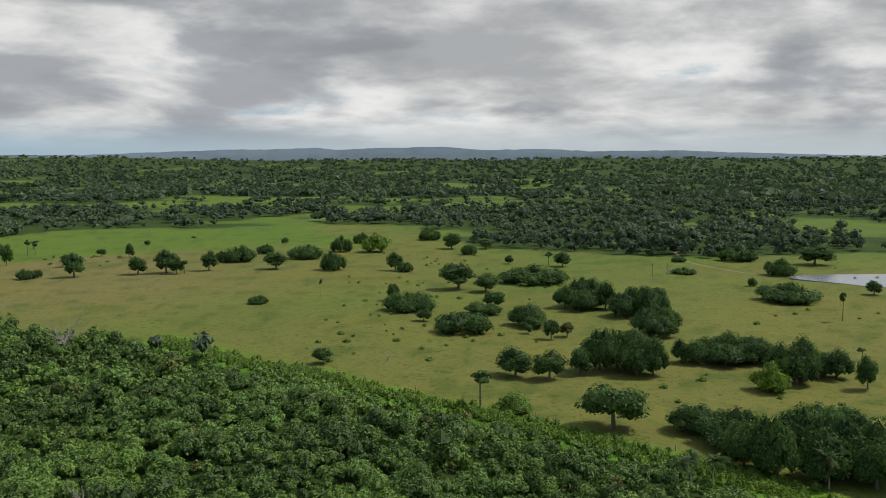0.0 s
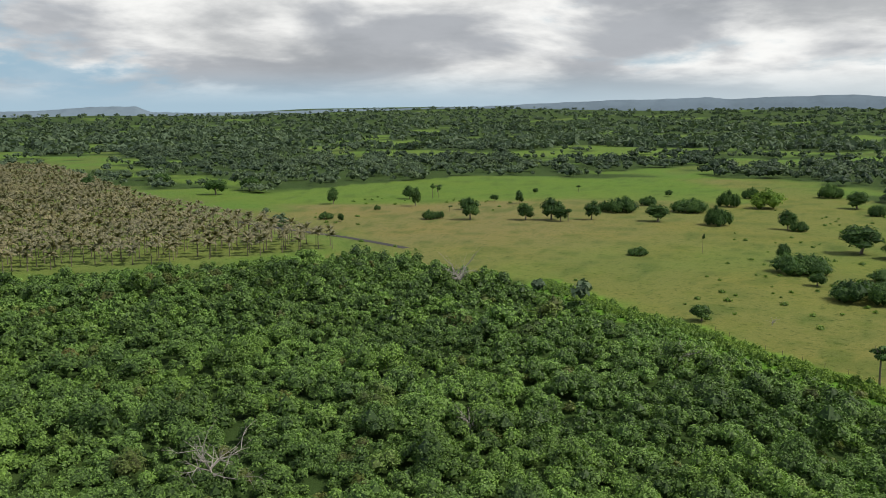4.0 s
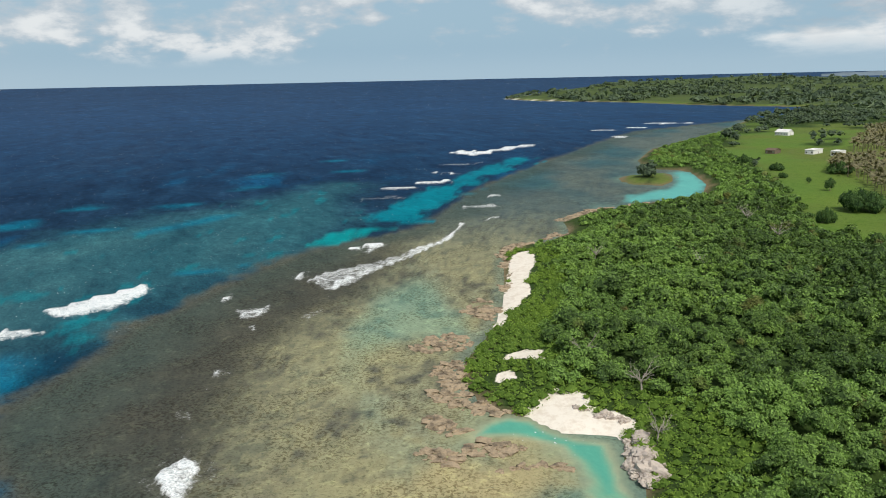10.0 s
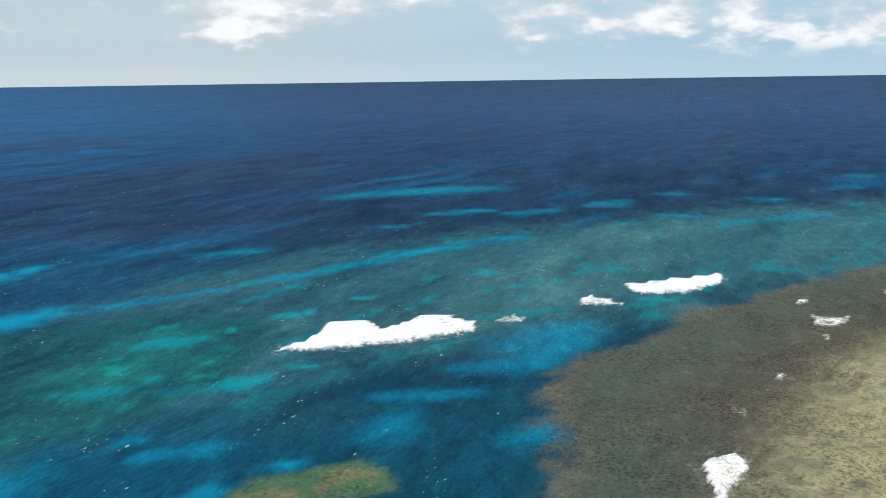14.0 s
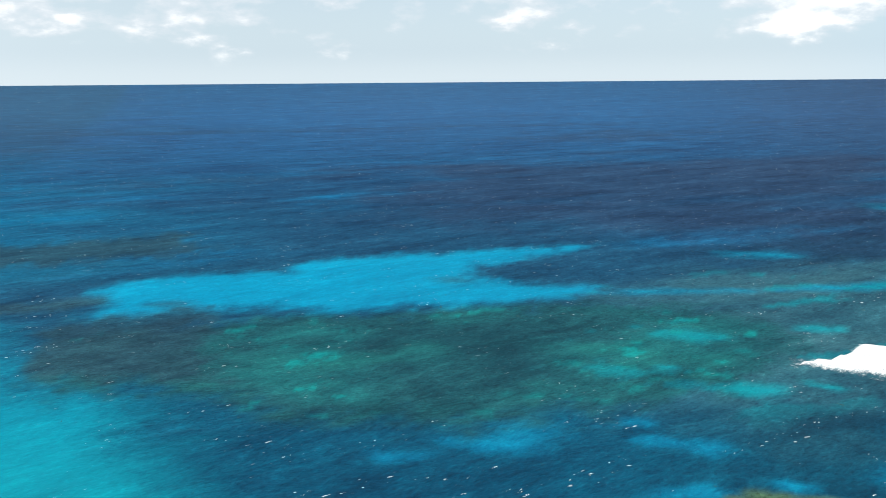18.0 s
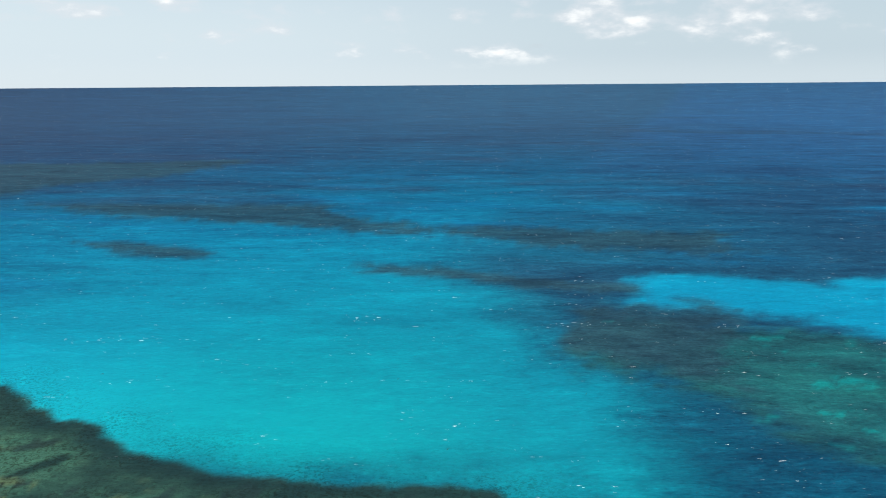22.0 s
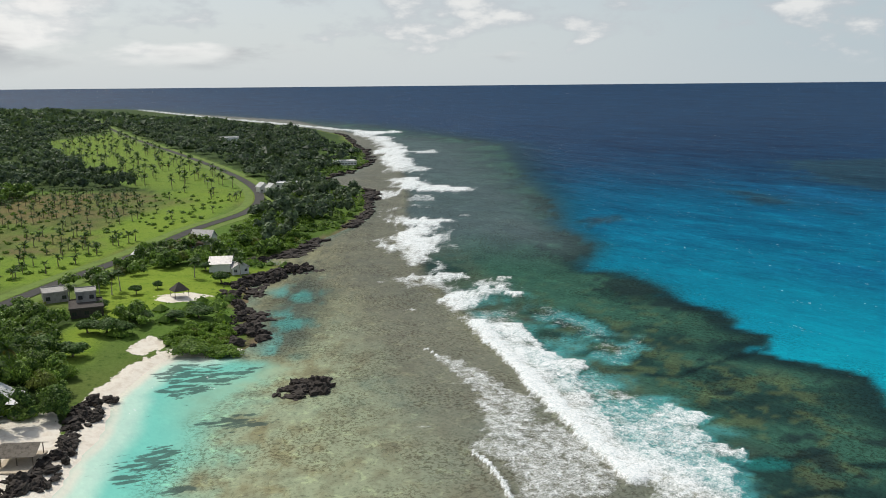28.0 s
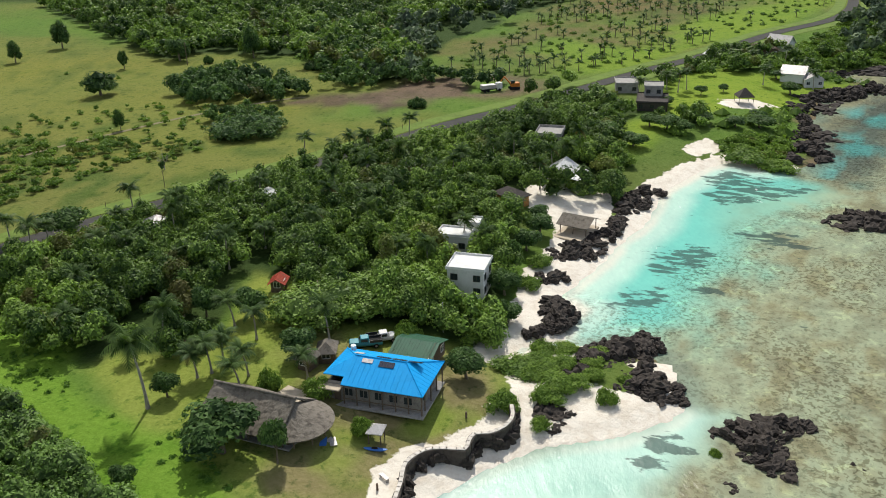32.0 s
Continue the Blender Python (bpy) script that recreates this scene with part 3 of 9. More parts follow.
def ground_material():
    m, nt, p = material("ground_cover")
    pos, a = position(nt), tint_of(nt)
    fine, mid, wide = noise_node(nt, pos, 1.3, 6, 0.65), noise_node(nt, pos, 0.16, 5, 0.6), noise_node(nt, pos, 0.02, 4, 0.5)
    live = a.outputs["Alpha"]
    tuft = noise_node(nt, pos, 0.5, 6, 0.7)
    c = mix_rgb(nt, math_node(nt, "MULTIPLY", live, ramp(nt, fine, ((0.35, 0.55), (0.7, 0.0)))), a.outputs["Color"], mix_rgb(nt, 1.0, a.outputs["Color"], (0.60, 0.66, 0.5), "MULTIPLY"))
    c = mix_rgb(nt, math_node(nt, "MULTIPLY", live, ramp(nt, tuft, ((0.53, 0.0), (0.66, 0.85)))), c, mix_rgb(nt, 1.0, c, (0.42, 0.56, 0.4), "MULTIPLY"))
    c = mix_rgb(nt, math_node(nt, "MULTIPLY", live, ramp(nt, mid, ((0.45, 0.0), (0.75, 0.75)))), c, mix_rgb(nt, 1.0, c, (0.72, 0.86, 0.6), "MULTIPLY"))
    c = mix_rgb(nt, math_node(nt, "MULTIPLY", live, ramp(nt, wide, ((0.4, 0.0), (0.7, 0.5)))), c, mix_rgb(nt, 1.0, c, (1.22, 1.08, 0.95), "MULTIPLY"))
    # sand, with a ragged grassy edge
    e = nt.nodes.new("ShaderNodeAttribute")
    e.attribute_name = "sand"
    ragged = math_node(nt, "ADD", math_node(nt, "MULTIPLY", math_node(nt, "SUBTRACT", noise_node(nt, pos, 0.45, 6, 0.6), 0.5), 4.0), e.outputs["Fac"])
    grains = mix_rgb(nt, ramp(nt, tuft, ((0.42, 0.0), (0.66, 0.6))), (0.76, 0.71, 0.62), (0.58, 0.50, 0.40))
    c = mix_rgb(nt, ramp(nt, ragged, ((-0.2, 0.0), (0.25, 1.0))), c, grains)
    link(nt, c, p.inputs["Base Color"])
    p.inputs["Roughness"].default_value = 0.95
    p.inputs["Specular IOR Level"].default_value = 0.1
    bump(nt, p, math_node(nt, "ADD", fine, mid), 0.5, 0.5)
    return m


def water_material():
    m, nt, p = material("sea_water")
    pos, a = position(nt), tint_of(nt)
    z = nt.nodes.new("ShaderNodeAttribute")
    z.attribute_name = "reef"
    st = nt.nodes.new("ShaderNodeMapping")
    st.vector_type = "TEXTURE"
    st.inputs["Rotation"].default_value = (0, 0, radians(14))
    st.inputs["Scale"].default_value = (2.6, 1.0, 1.0)
    link(nt, pos, st.inputs[0])
    sc = nt.nodes.new("ShaderNodeMapping")
    sc.vector_type = "TEXTURE"
    sc.inputs["Rotation"].default_value = (0, 0, radians(22))
    sc.inputs["Scale"].default_value = (2.0, 1.0, 1.0)
    link(nt, pos, sc.inputs[0])
    swell, chop, rip = noise_node(nt, st.outputs[0], 0.050, 6, 0.64, 0.3), noise_node(nt, sc.outputs[0], 0.25, 6, 0.66, 0.35), noise_node(nt, sc.outputs[0], 1.1, 4, 0.65)
    roll = noise_node(nt, st.outputs[0], 0.011, 5, 0.62, 0.2)
    c = a.outputs["Color"]
    # coral heads and sand channels seen through the shallows
    patchy, heads = noise_node(nt, pos, 0.30, 8, 0.70, 0.6), noise_node(nt, pos, 1.0, 5, 0.7, 0.3)
    k = math_node(nt, "MULTIPLY", z.outputs["Fac"], ramp(nt, heads, ((0.52, 0.0), (0.66, 0.6))))
    c = mix_rgb(nt, k, c, mix_rgb(nt, 1.0, c, (0.36, 0.40, 0.38), "MULTIPLY"))
    k = math_node(nt, "MULTIPLY", z.outputs["Fac"], ramp(nt, patchy, ((0.52, 0.0), (0.68, 0.7))))
    c = mix_rgb(nt, k, c, mix_rgb(nt, 1.0, c, (1.55, 1.6, 1.45), "MULTIPLY"))
    k = math_node(nt, "MULTIPLY", z.outputs["Fac"], ramp(nt, patchy, ((0.30, 0.7), (0.44, 0.0))))
    c = mix_rgb(nt, k, c, mix_rgb(nt, 1.0, c, (0.55, 0.62, 0.6), "MULTIPLY"))
    # brown coral crusts with clear edges, and dark weed beds
    gate = ramp(nt, noise_node(nt, pos, 0.055, 4, 0.6), ((0.40, 0.25), (0.58, 1.0)))
    crust = math_node(nt, "MULTIPLY", math_node(nt, "MULTIPLY", math_node(nt, "MULTIPLY", z.outputs["Fac"], gate), 0.85), ramp(nt, noise_node(nt, pos, 1.15, 6, 0.64, 0.7), ((0.505, 0.0), (0.56, 1.0))))
    c = mix_rgb(nt, crust, c, mix_rgb(nt, 1.0, c, (0.46, 0.42, 0.37), "MULTIPLY"))
    bed = nt.nodes.new("ShaderNodeAttribute")
    bed.attribute_name = "weed"
    bs = nt.nodes.new("ShaderNodeMapping")
    bs.inputs["Scale"].default_value = (1.0, 0.38, 1.0)
    link(nt, pos, bs.inputs[0])
    weedy = math_node(nt, "ADD", bed.outputs["Fac"], math_node(nt, "MULTIPLY", math_node(nt, "SUBTRACT", noise_node(nt, bs.outputs[0], 0.50, 5, 0.58), 0.525), 17.0))
    c = mix_rgb(nt, ramp(nt, weedy, ((-0.3, 0.0), (0.9, 0.8))), c, (0.035, 0.066, 0.060))
    still = nt.nodes.new("ShaderNodeAttribute")
    still.attribute_name = "calm"
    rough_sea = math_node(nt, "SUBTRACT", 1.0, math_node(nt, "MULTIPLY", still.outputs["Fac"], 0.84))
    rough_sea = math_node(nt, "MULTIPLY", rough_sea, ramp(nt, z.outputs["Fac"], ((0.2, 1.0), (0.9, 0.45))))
    # wave shading put into the colour: hollows darkened, crests lightened
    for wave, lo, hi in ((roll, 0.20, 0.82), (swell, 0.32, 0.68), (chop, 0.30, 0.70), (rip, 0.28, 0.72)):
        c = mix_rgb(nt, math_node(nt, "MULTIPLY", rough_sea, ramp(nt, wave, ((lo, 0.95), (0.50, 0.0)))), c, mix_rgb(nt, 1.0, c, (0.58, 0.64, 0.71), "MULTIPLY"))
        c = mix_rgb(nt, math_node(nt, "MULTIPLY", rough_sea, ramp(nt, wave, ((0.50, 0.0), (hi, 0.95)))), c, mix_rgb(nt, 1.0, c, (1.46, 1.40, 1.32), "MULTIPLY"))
    # foam: dense where the alpha is high, torn lace where it is low
    f1, f2 = noise_node(nt, pos, 0.42, 8, 0.70, 0.8), noise_node(nt, pos, 1.6, 6, 0.72, 1.4)
    f = math_node(nt, "ADD", math_node(nt, "MULTIPLY", f1, 0.55), math_node(nt, "MULTIPLY", f2, 0.45))
    lace = math_node(nt, "SUBTRACT", math_node(nt, "ADD", f, math_node(nt, "MULTIPLY", a.outputs["Alpha"], 0.55)), 0.80)
    foam = ramp(nt, lace, ((-0.02, 0.0), (0.24, 1.0)))
    w1 = noise_node(nt, st.outputs[0], 0.12, 3, 0.5)
    w2 = noise_node(nt, st.outputs[0], 1.3, 3, 0.5)
    caps = math_node(nt, "MULTIPLY", ramp(nt, w2, ((0.665, 0.0), (0.71, 1.0))), ramp(nt, w1, ((0.54, 0.0), (0.66, 1.0))))
    caps = math_node(nt, "MULTIPLY", caps, math_node(nt, "SUBTRACT", 1.0, z.outputs["Fac"], True))
    white = math_node(nt, "MAXIMUM", foam, caps, True)
    froth = mix_rgb(nt, ramp(nt, f2, ((0.36, 0.0), (0.58, 1.0))), (0.50, 0.58, 0.60), (0.82, 0.84, 0.84))
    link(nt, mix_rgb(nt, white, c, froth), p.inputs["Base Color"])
    link(nt, ramp(nt, white, ((0.0, 0.24), (1.0, 0.9))), p.inputs["Roughness"])
    p.inputs["IOR"].default_value = 1.33
    p.inputs["Specular IOR Level"].default_value = 0.0
    h = math_node(nt, "ADD", math_node(nt, "ADD", math_node(nt, "MULTIPLY", roll, 4.0), math_node(nt, "MULTIPLY", swell, 4.0)), math_node(nt, "ADD", math_node(nt, "MULTIPLY", chop, 1.0), math_node(nt, "MULTIPLY", rip, 0.22)))
    bump(nt, p, h, 0.9, 1.2)
    link(nt, math_node(nt, "MULTIPLY", rough_sea, 0.9), p.inputs["Normal"].links[0].from_node.inputs["Strength"])
    shine = nt.nodes.new("ShaderNodeBsdfGlossy")
    shine.inputs["Roughness"].default_value = 0.28
    link(nt, p.inputs["Normal"].links[0].from_socket, shine.inputs["Normal"])
    mx = nt.nodes.new("ShaderNodeMixShader")
    lw = nt.nodes.new("ShaderNodeLayerWeight")
    lw.inputs[0].default_value = 0.5
    link(nt, ramp(nt, lw.outputs["Facing"], ((0.86, 0.022), (0.99, 0.075))), mx.inputs[0])
    link(nt, p.outputs[0], mx.inputs[1])
    link(nt, shine.outputs[0], mx.inputs[2])
    link(nt, mx.outputs[0], nt.nodes["Material Output"].inputs[0])
    return m


def leaf_material(name, dark, light, gloss=0.08, sheer=0.25):
    m, nt, p = material(name)
    dark, light = (dark[0], dark[1], dark[2] * 1.3), (light[0], light[1], light[2] * 1.35)
    a = tint_of(nt)
    sep = nt.nodes.new("ShaderNodeSeparateColor")
    link(nt, a.outputs["Color"], sep.inputs[0])
    info = nt.nodes.new("ShaderNodeObjectInfo")
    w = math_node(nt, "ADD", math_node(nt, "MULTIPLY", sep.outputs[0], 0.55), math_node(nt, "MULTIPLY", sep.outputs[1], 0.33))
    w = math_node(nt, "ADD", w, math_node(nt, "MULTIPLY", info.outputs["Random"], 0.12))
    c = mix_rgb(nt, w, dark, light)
    # a few crowns turn dry or yellow
    c = mix_rgb(nt, math_node(nt, "MULTIPLY", sep.outputs[2], 0.8), c, (0.13, 0.10, 0.035))
    c = mix_rgb(nt, ramp(nt, noise_node(nt, position(nt), 0.045, 3, 0.5), ((0.42, 0.0), (0.66, 0.45))), c, mix_rgb(nt, 1.0, c, (1.22, 1.15, 0.85), "MULTIPLY"))
    link(nt, c, p.inputs["Base Color"])
    p.inputs["Roughness"].default_value = 0.5
    p.inputs["Specular IOR Level"].default_value = gloss
    tr = nt.nodes.new("ShaderNodeBsdfTranslucent")
    link(nt, mix_rgb(nt, 1.0, c, (1.1, 1.25, 0.6), "MULTIPLY"), tr.inputs[0])
    mx = nt.nodes.new("ShaderNodeMixShader")
    mx.inputs[0].default_value = sheer
    link(nt, p.outputs[0], mx.inputs[1])
    link(nt, tr.outputs[0], mx.inputs[2])
    link(nt, mx.outputs[0], nt.nodes["Material Output"].inputs[0])
    return m


def plain(name, colour, rough=0.8, scale=2.0, amount=0.35, metal=0.0, spec=0.3, relief=0.15, second=None):
    """A surface with stains at two scales and fine relief."""
    m, nt, p = material(name)
    pos = nt.nodes.new("ShaderNodeTexCoord").outputs["Object"]
    info = nt.nodes.new("ShaderNodeObjectInfo")
    a, b = noise_node(nt, pos, scale, 6, 0.65), noise_node(nt, pos, scale * 7, 4, 0.6)
    dark = second or tuple(v * 0.55 for v in colour)
    c = mix_rgb(nt, ramp(nt, a, ((0.42, 0.0), (0.72, amount * 1.6))), colour, dark)
    c = mix_rgb(nt, ramp(nt, b, ((0.45, 0.0), (0.75, amount))), c, mix_rgb(nt, 1.0, c, (0.6, 0.6, 0.6), "MULTIPLY"))
    c = mix_rgb(nt, math_node(nt, "MULTIPLY", info.outputs["Random"], 0.25), c, mix_rgb(nt, 1.0, c, (0.7, 0.7, 0.72), "MULTIPLY"))
    link(nt, c, p.inputs["Base Color"])
    link(nt, ramp(nt, b, ((0.3, rough), (0.7, min(1.0, rough + 0.12)))), p.inputs["Roughness"])
    p.inputs["Metallic"].default_value = metal
    p.inputs["Specular IOR Level"].default_value = spec
    bump(nt, p, b, relief, 0.05)
    return m


GROUND = ground_material()
WATER = water_material()
LEAF_FOREST = leaf_material("broad_leaves", (0.015, 0.034, 0.012), (0.222, 0.372, 0.062), 0.16, 0.2)
LEAF_GARDEN = leaf_material("garden_leaves", (0.016, 0.046, 0.010), (0.275, 0.425, 0.058), 0.14, 0.2)
LEAF_DARK = leaf_material("dark_leaves", (0.016, 0.042, 0.013), (0.130, 0.225, 0.048))
# far foliage greyed, with distance haze mixed into its colour
LEAF_FAR = leaf_material("hazed_far_leaves", (0.034, 0.056, 0.034), (0.145, 0.200, 0.084), 0.05, 0.2)
LEAF_GRASS = leaf_material("tall_grass_blades", (0.050, 0.120, 0.014), (0.150, 0.270, 0.030))
LEAF_SHORE = leaf_material("shore_leaves", (0.050, 0.105, 0.014), (0.23, 0.35, 0.046))
FROND = leaf_material("palm_fronds", (0.014, 0.040, 0.010), (0.105, 0.170, 0.034), 0.12)
FROND_DRY = leaf_material("dry_palm_fronds", (0.070, 0.078, 0.030), (0.300, 0.265, 0.115), 0.3)
BARK = plain("bark", (0.20, 0.165, 0.12), 0.95, 1.5, 0.5)
BARK_PALE = plain("bleached_wood", (0.38, 0.345, 0.30), 0.9, 2.0, 0.4)

# ---- ground and water sheets ----
FOREST = [(-1100, 440)] + COAST_WEST[3:] + COAST_NEAR[:18] + [(10, -25), (40, 5), (61, 65), (68, 88), (80, 120), (75, 150)] + FOREST_EAST[::-1] + FOREST_FAR[:-1][::-1] + [(-320, 165), (-350, 172), (-408, 192), (-498, 221), (-606, 246), (-695, 262), (-807, 300)]
PALMS = PALMS_W[:5] + [(-470, 466), (-306, 392), (-211, 345)] + [(-225, 335), (-255, 285), (-290, 255), (-330, 205), (-502, 271)]
PASTURE = [(-211, 341), (-300, 420), (-422, 545), (-403, 660), (-360, 791), (-144, 858), (-29, 859), (20, 650), (78, 619), (180, 568), (310, 600), (420, 430)] + FIELD_E_FAR + [(226, 113), (228, 84), (184, 104), (128, 134), (80, 150)] + FOREST_EAST[::-1] + [(-113, 303), (-174, 321)]

BAY_ALL = [(213, 27), (232, 19), (227, 8), (223, -1), (208, -19), (198, -17), (183, -10), (169, -5), (156, -3), (142, 3), (129, 7), (124, 15), (120, 20), (111, 27), (110, 33), (142, 27), (157, 24), (183, 18)]
PALM_ROAD = [(1166, 151), (1421, 82), (815, -17), (560, -48), (503, -38), (548, -11), (620, 32), (829, 86)]
WOOD_BELT = [(420, 233), (439, 177), (338, 143), (315, 124), (289, 116), (284, 84), (274, 80), (277, 112), (262, 129), (258, 136)]


def woods_density(x, y, d):
    """How much of the open country is under trees, 0 to 1."""
    r = np.hypot(x, y)
    w = 0.66 + 0.20 * smooth(650, 1000, r) + 1.05 * fbm(x, y, 210, 31, 3) + 0.6 * fbm(x, y, 75, 33, 2) + 0.55 * smooth(260, 420, x - 0.2 * y)
    w = w + 0.5 * smooth(1600, 3000, r)
    for poly in CLEARINGS:
        w = w - (0.62 + 0.9 * fbm(x, y, 110, 35, 2)) * smooth(-40, 50, signed(x, y, poly))
    for poly in (PALMS, PALM_FIELD, PALM_ROAD, MEADOW_W, LAWN_FAR, BROWN_GROUND, GREEN_EAST):
        w = w - 3.0 * smooth(-12, 6, signed(x, y, poly))
    w = w - 3.0 * smooth(-10, 14, signed(x, y, PASTURE))
    w = w - 0.35 * smooth(-20, 30, signed(x, y, FAR_GREEN_W))
    w = w + 1.4 * smooth(-10, 20, signed(x, y, COAST_WOOD))
    w = w + 3.0 * smooth(-4, 4, signed(x, y, WOOD_BELT))
    strip = smooth(55, 25, d) * smooth(300, 340, x) * smooth(1100, 800, x)
    w = w - (0.75 + 0.5 * fbm(x, y, 30, 37, 2)) * strip
    w = w - 3.0 * smooth(15, 9, near_line(x, y, ROAD))
    w = w - 3.0 * smooth(12, 4, d)
    cape = signed(x, y, CAPE)
    w = w - 0.55 * smooth(-50, 60, cape) * smooth(-1300, -2000, x)
    return np.clip(w, 0, 1)


GRASS_TAN, GRASS_GREEN, GRASS_BRIGHT, LAWN = (0.172, 0.176, 0.050), (0.110, 0.190, 0.034), (0.150, 0.265, 0.032), (0.225, 0.275, 0.058)
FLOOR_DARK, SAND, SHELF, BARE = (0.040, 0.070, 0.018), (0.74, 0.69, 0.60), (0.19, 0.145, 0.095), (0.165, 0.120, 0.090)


def sand_field(x, y, d):
    """Metres inside the nearest stretch of sand; negative outside."""
    n1, n2 = fbm(x, y, 40, 2, 4), fbm(x, y, 9, 4, 3)
    spots = np.maximum.reduce([signed(x, y, p) + 1.8 * (p is SAND_W2) for p in (SAND_E, TERRACE, YARD1, YARD2, YARD3, SAND_W, SAND_W2, SAND_W3, SAND_W4)])
    cove = np.minimum(6.5 - d - 1.6 * n1 - 1.4 * n2, np.maximum(signed(x, y, BAY_ALL), signed(x, y, BAY_E) + 4) + 7)
    wall_run = [(71, 34.5), (78.4, 36), (82.5, 34), (84, 29.8), (87, 29.6), (91.8, 26), (95, 27)]
    return np.clip(np.maximum.reduce([spots + (0.5 + 0.9 * (x < 0)) * n2 + 0.8 * (x < 0) * n1, cove, 2.6 - near_line(x, y, wall_run)]), -8, 8)


def ground_colours(x, y, d, r):
    n1, n2, n3 = fbm(x, y, 40, 2, 4), fbm(x, y, 9, 4, 3), fbm(x, y, 220, 6, 3)
    col = np.tile(np.asarray(GRASS_GREEN), (len(x), 1))
    col = blend(col, (0.12, 0.16, 0.04), smooth(-0.4, 0.6, n1))
    tan = smooth(-25, 25, signed(x, y, PASTURE) + 25 * n1) * smooth(0, 1, 0.75 + 0.5 * n3)
    col = blend(col, GRASS_TAN, tan)
    col = blend(col, (0.21, 0.175, 0.078), 0.75 * smooth(-40, -190, x + 20 * n1) * tan * smooth(330, 400, y - 0.3 * x))
    col = blend(col, (0.180, 0.200, 0.044), 0.85 * smooth(100, 170, x - 0.25 * y) * tan)
    col = blend(col, (0.115, 0.19, 0.032), smooth(-20, 20, signed(x, y, FIELD_BRIGHT) + 10 * n1))
    col = blend(col, (0.06, 0.12, 0.02), 0.6 * smooth(0.25, 0.7, n2) * smooth(30, 0, np.abs(signed(x, y, SCRUB_E))))
    col = blend(col, (0.15, 0.19, 0.05), smooth(-10, 10, signed(x, y, PALMS)))
    col = blend(col, (0.160, 0.135, 0.062), smooth(-15, 25, signed(x, y, PALM_FIELD) + 20 * n1) * smooth(-0.9, 0.1, n1))
    for poly in CLEARINGS + [FAR_GREEN_W, MEADOW_W, GREEN_EAST]:
        col = blend(col, (0.12, 0.19, 0.034), 0.8 * smooth(-8, 12, signed(x, y, poly) + 8 * n1))
    col = blend(col, (0.07, 0.115, 0.025), 0.55 * smooth(0.2, 0.7, n2) * smooth(-10, 10, signed(x, y, PASTURE)))
    col = blend(col, BARE, smooth(-5, 6, signed(x, y, BROWN_GROUND) + 9 * n1 + 5 * n2))
    col = blend(col, (0.07, 0.13, 0.022), 0.6 * smooth(0.1, 0.6, n2) * smooth(-6, 6, np.maximum(signed(x, y, PALM_FIELD), signed(x, y, PALM_ROAD))))
    col = blend(col, (0.085, 0.065, 0.048), 0.7 * smooth(0.1, 0.6, n2) * smooth(-2, 4, signed(x, y, BROWN_GROUND)))
    col = blend(col, (0.11, 0.20, 0.03), smooth(0.35, 0.6, n1) * smooth(-2, 4, signed(x, y, BROWN_GROUND)))
    col = blend(col, (0.160, 0.240, 0.036), smooth(-15, 20, signed(x, y, PALM_ROAD) + 10 * n1))
    col = blend(col, (0.170, 0.260, 0.032), smooth(60, 20, near_line(x, y, ROAD[7:14]) + 30 * n1) * smooth(-6, 4, signed(x, y, PALM_FIELD)))
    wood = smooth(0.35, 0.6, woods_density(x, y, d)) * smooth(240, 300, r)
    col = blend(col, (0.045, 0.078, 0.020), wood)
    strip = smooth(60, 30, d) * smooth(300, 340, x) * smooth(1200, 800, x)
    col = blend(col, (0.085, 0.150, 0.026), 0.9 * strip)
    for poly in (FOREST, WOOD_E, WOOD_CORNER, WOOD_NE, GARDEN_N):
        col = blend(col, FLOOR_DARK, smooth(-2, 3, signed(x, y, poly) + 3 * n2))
    col = blend(col, GRASS_BRIGHT, smooth(-2, 2, signed(x, y, BRIGHT_GRASS) + 1.5 * n2))
    hedge = near_line(x, y, FOREST_EAST + [(75, 150)])
    col = blend(col, (0.12, 0.26, 0.028), smooth(9, 5, hedge + 2 * n2))
    col = blend(col, LAWN, smooth(-2, 2, signed(x, y, LAWN1) + 2 * n2))
    col = blend(col, (0.24, 0.205, 0.10), smooth(-0.4, 0.4, n2 + 0.6 * n1) * smooth(-2, 3, signed(x, y, LAWN1)) * smooth(70, 45, y))
    col = blend(col, (0.205, 0.290, 0.034), smooth(-4, 4, signed(x, y, LAWN_FAR) + 3 * n2))
    col = blend(col, SAND, 0.8 * smooth(20, 6, np.abs(signed(x, y, CAPE) - 6)) * smooth(-1900, -2150, x) * smooth(1.0, 0.6, y / (400 - 0.1 * x)) * smooth(-0.5, 0.3, n1))
    col = blend(col, (0.075, 0.105, 0.040), 0.8 * smooth(20, 60, signed(x, y, CAPE)) * smooth(-1300, -1600, x))
    sand = smooth(-1.0, 1.0, sand_field(x, y, d))
    shelf = smooth(4.5, 1.0, d + 3 * n2) * smooth(-1.5, 0.5, -np.maximum(signed(x, y, SAND_E), signed(x, y, BAY_ALL) + 6) + 0.5)
    col = blend(col, SHELF, shelf * (1 - sand))
    calm = np.clip(np.maximum(col[:, 2] - 0.20, 0) / 0.25, 0, 1)
    return np.concatenate([col, 1 - 0.9 * calm[:, None]], 1)


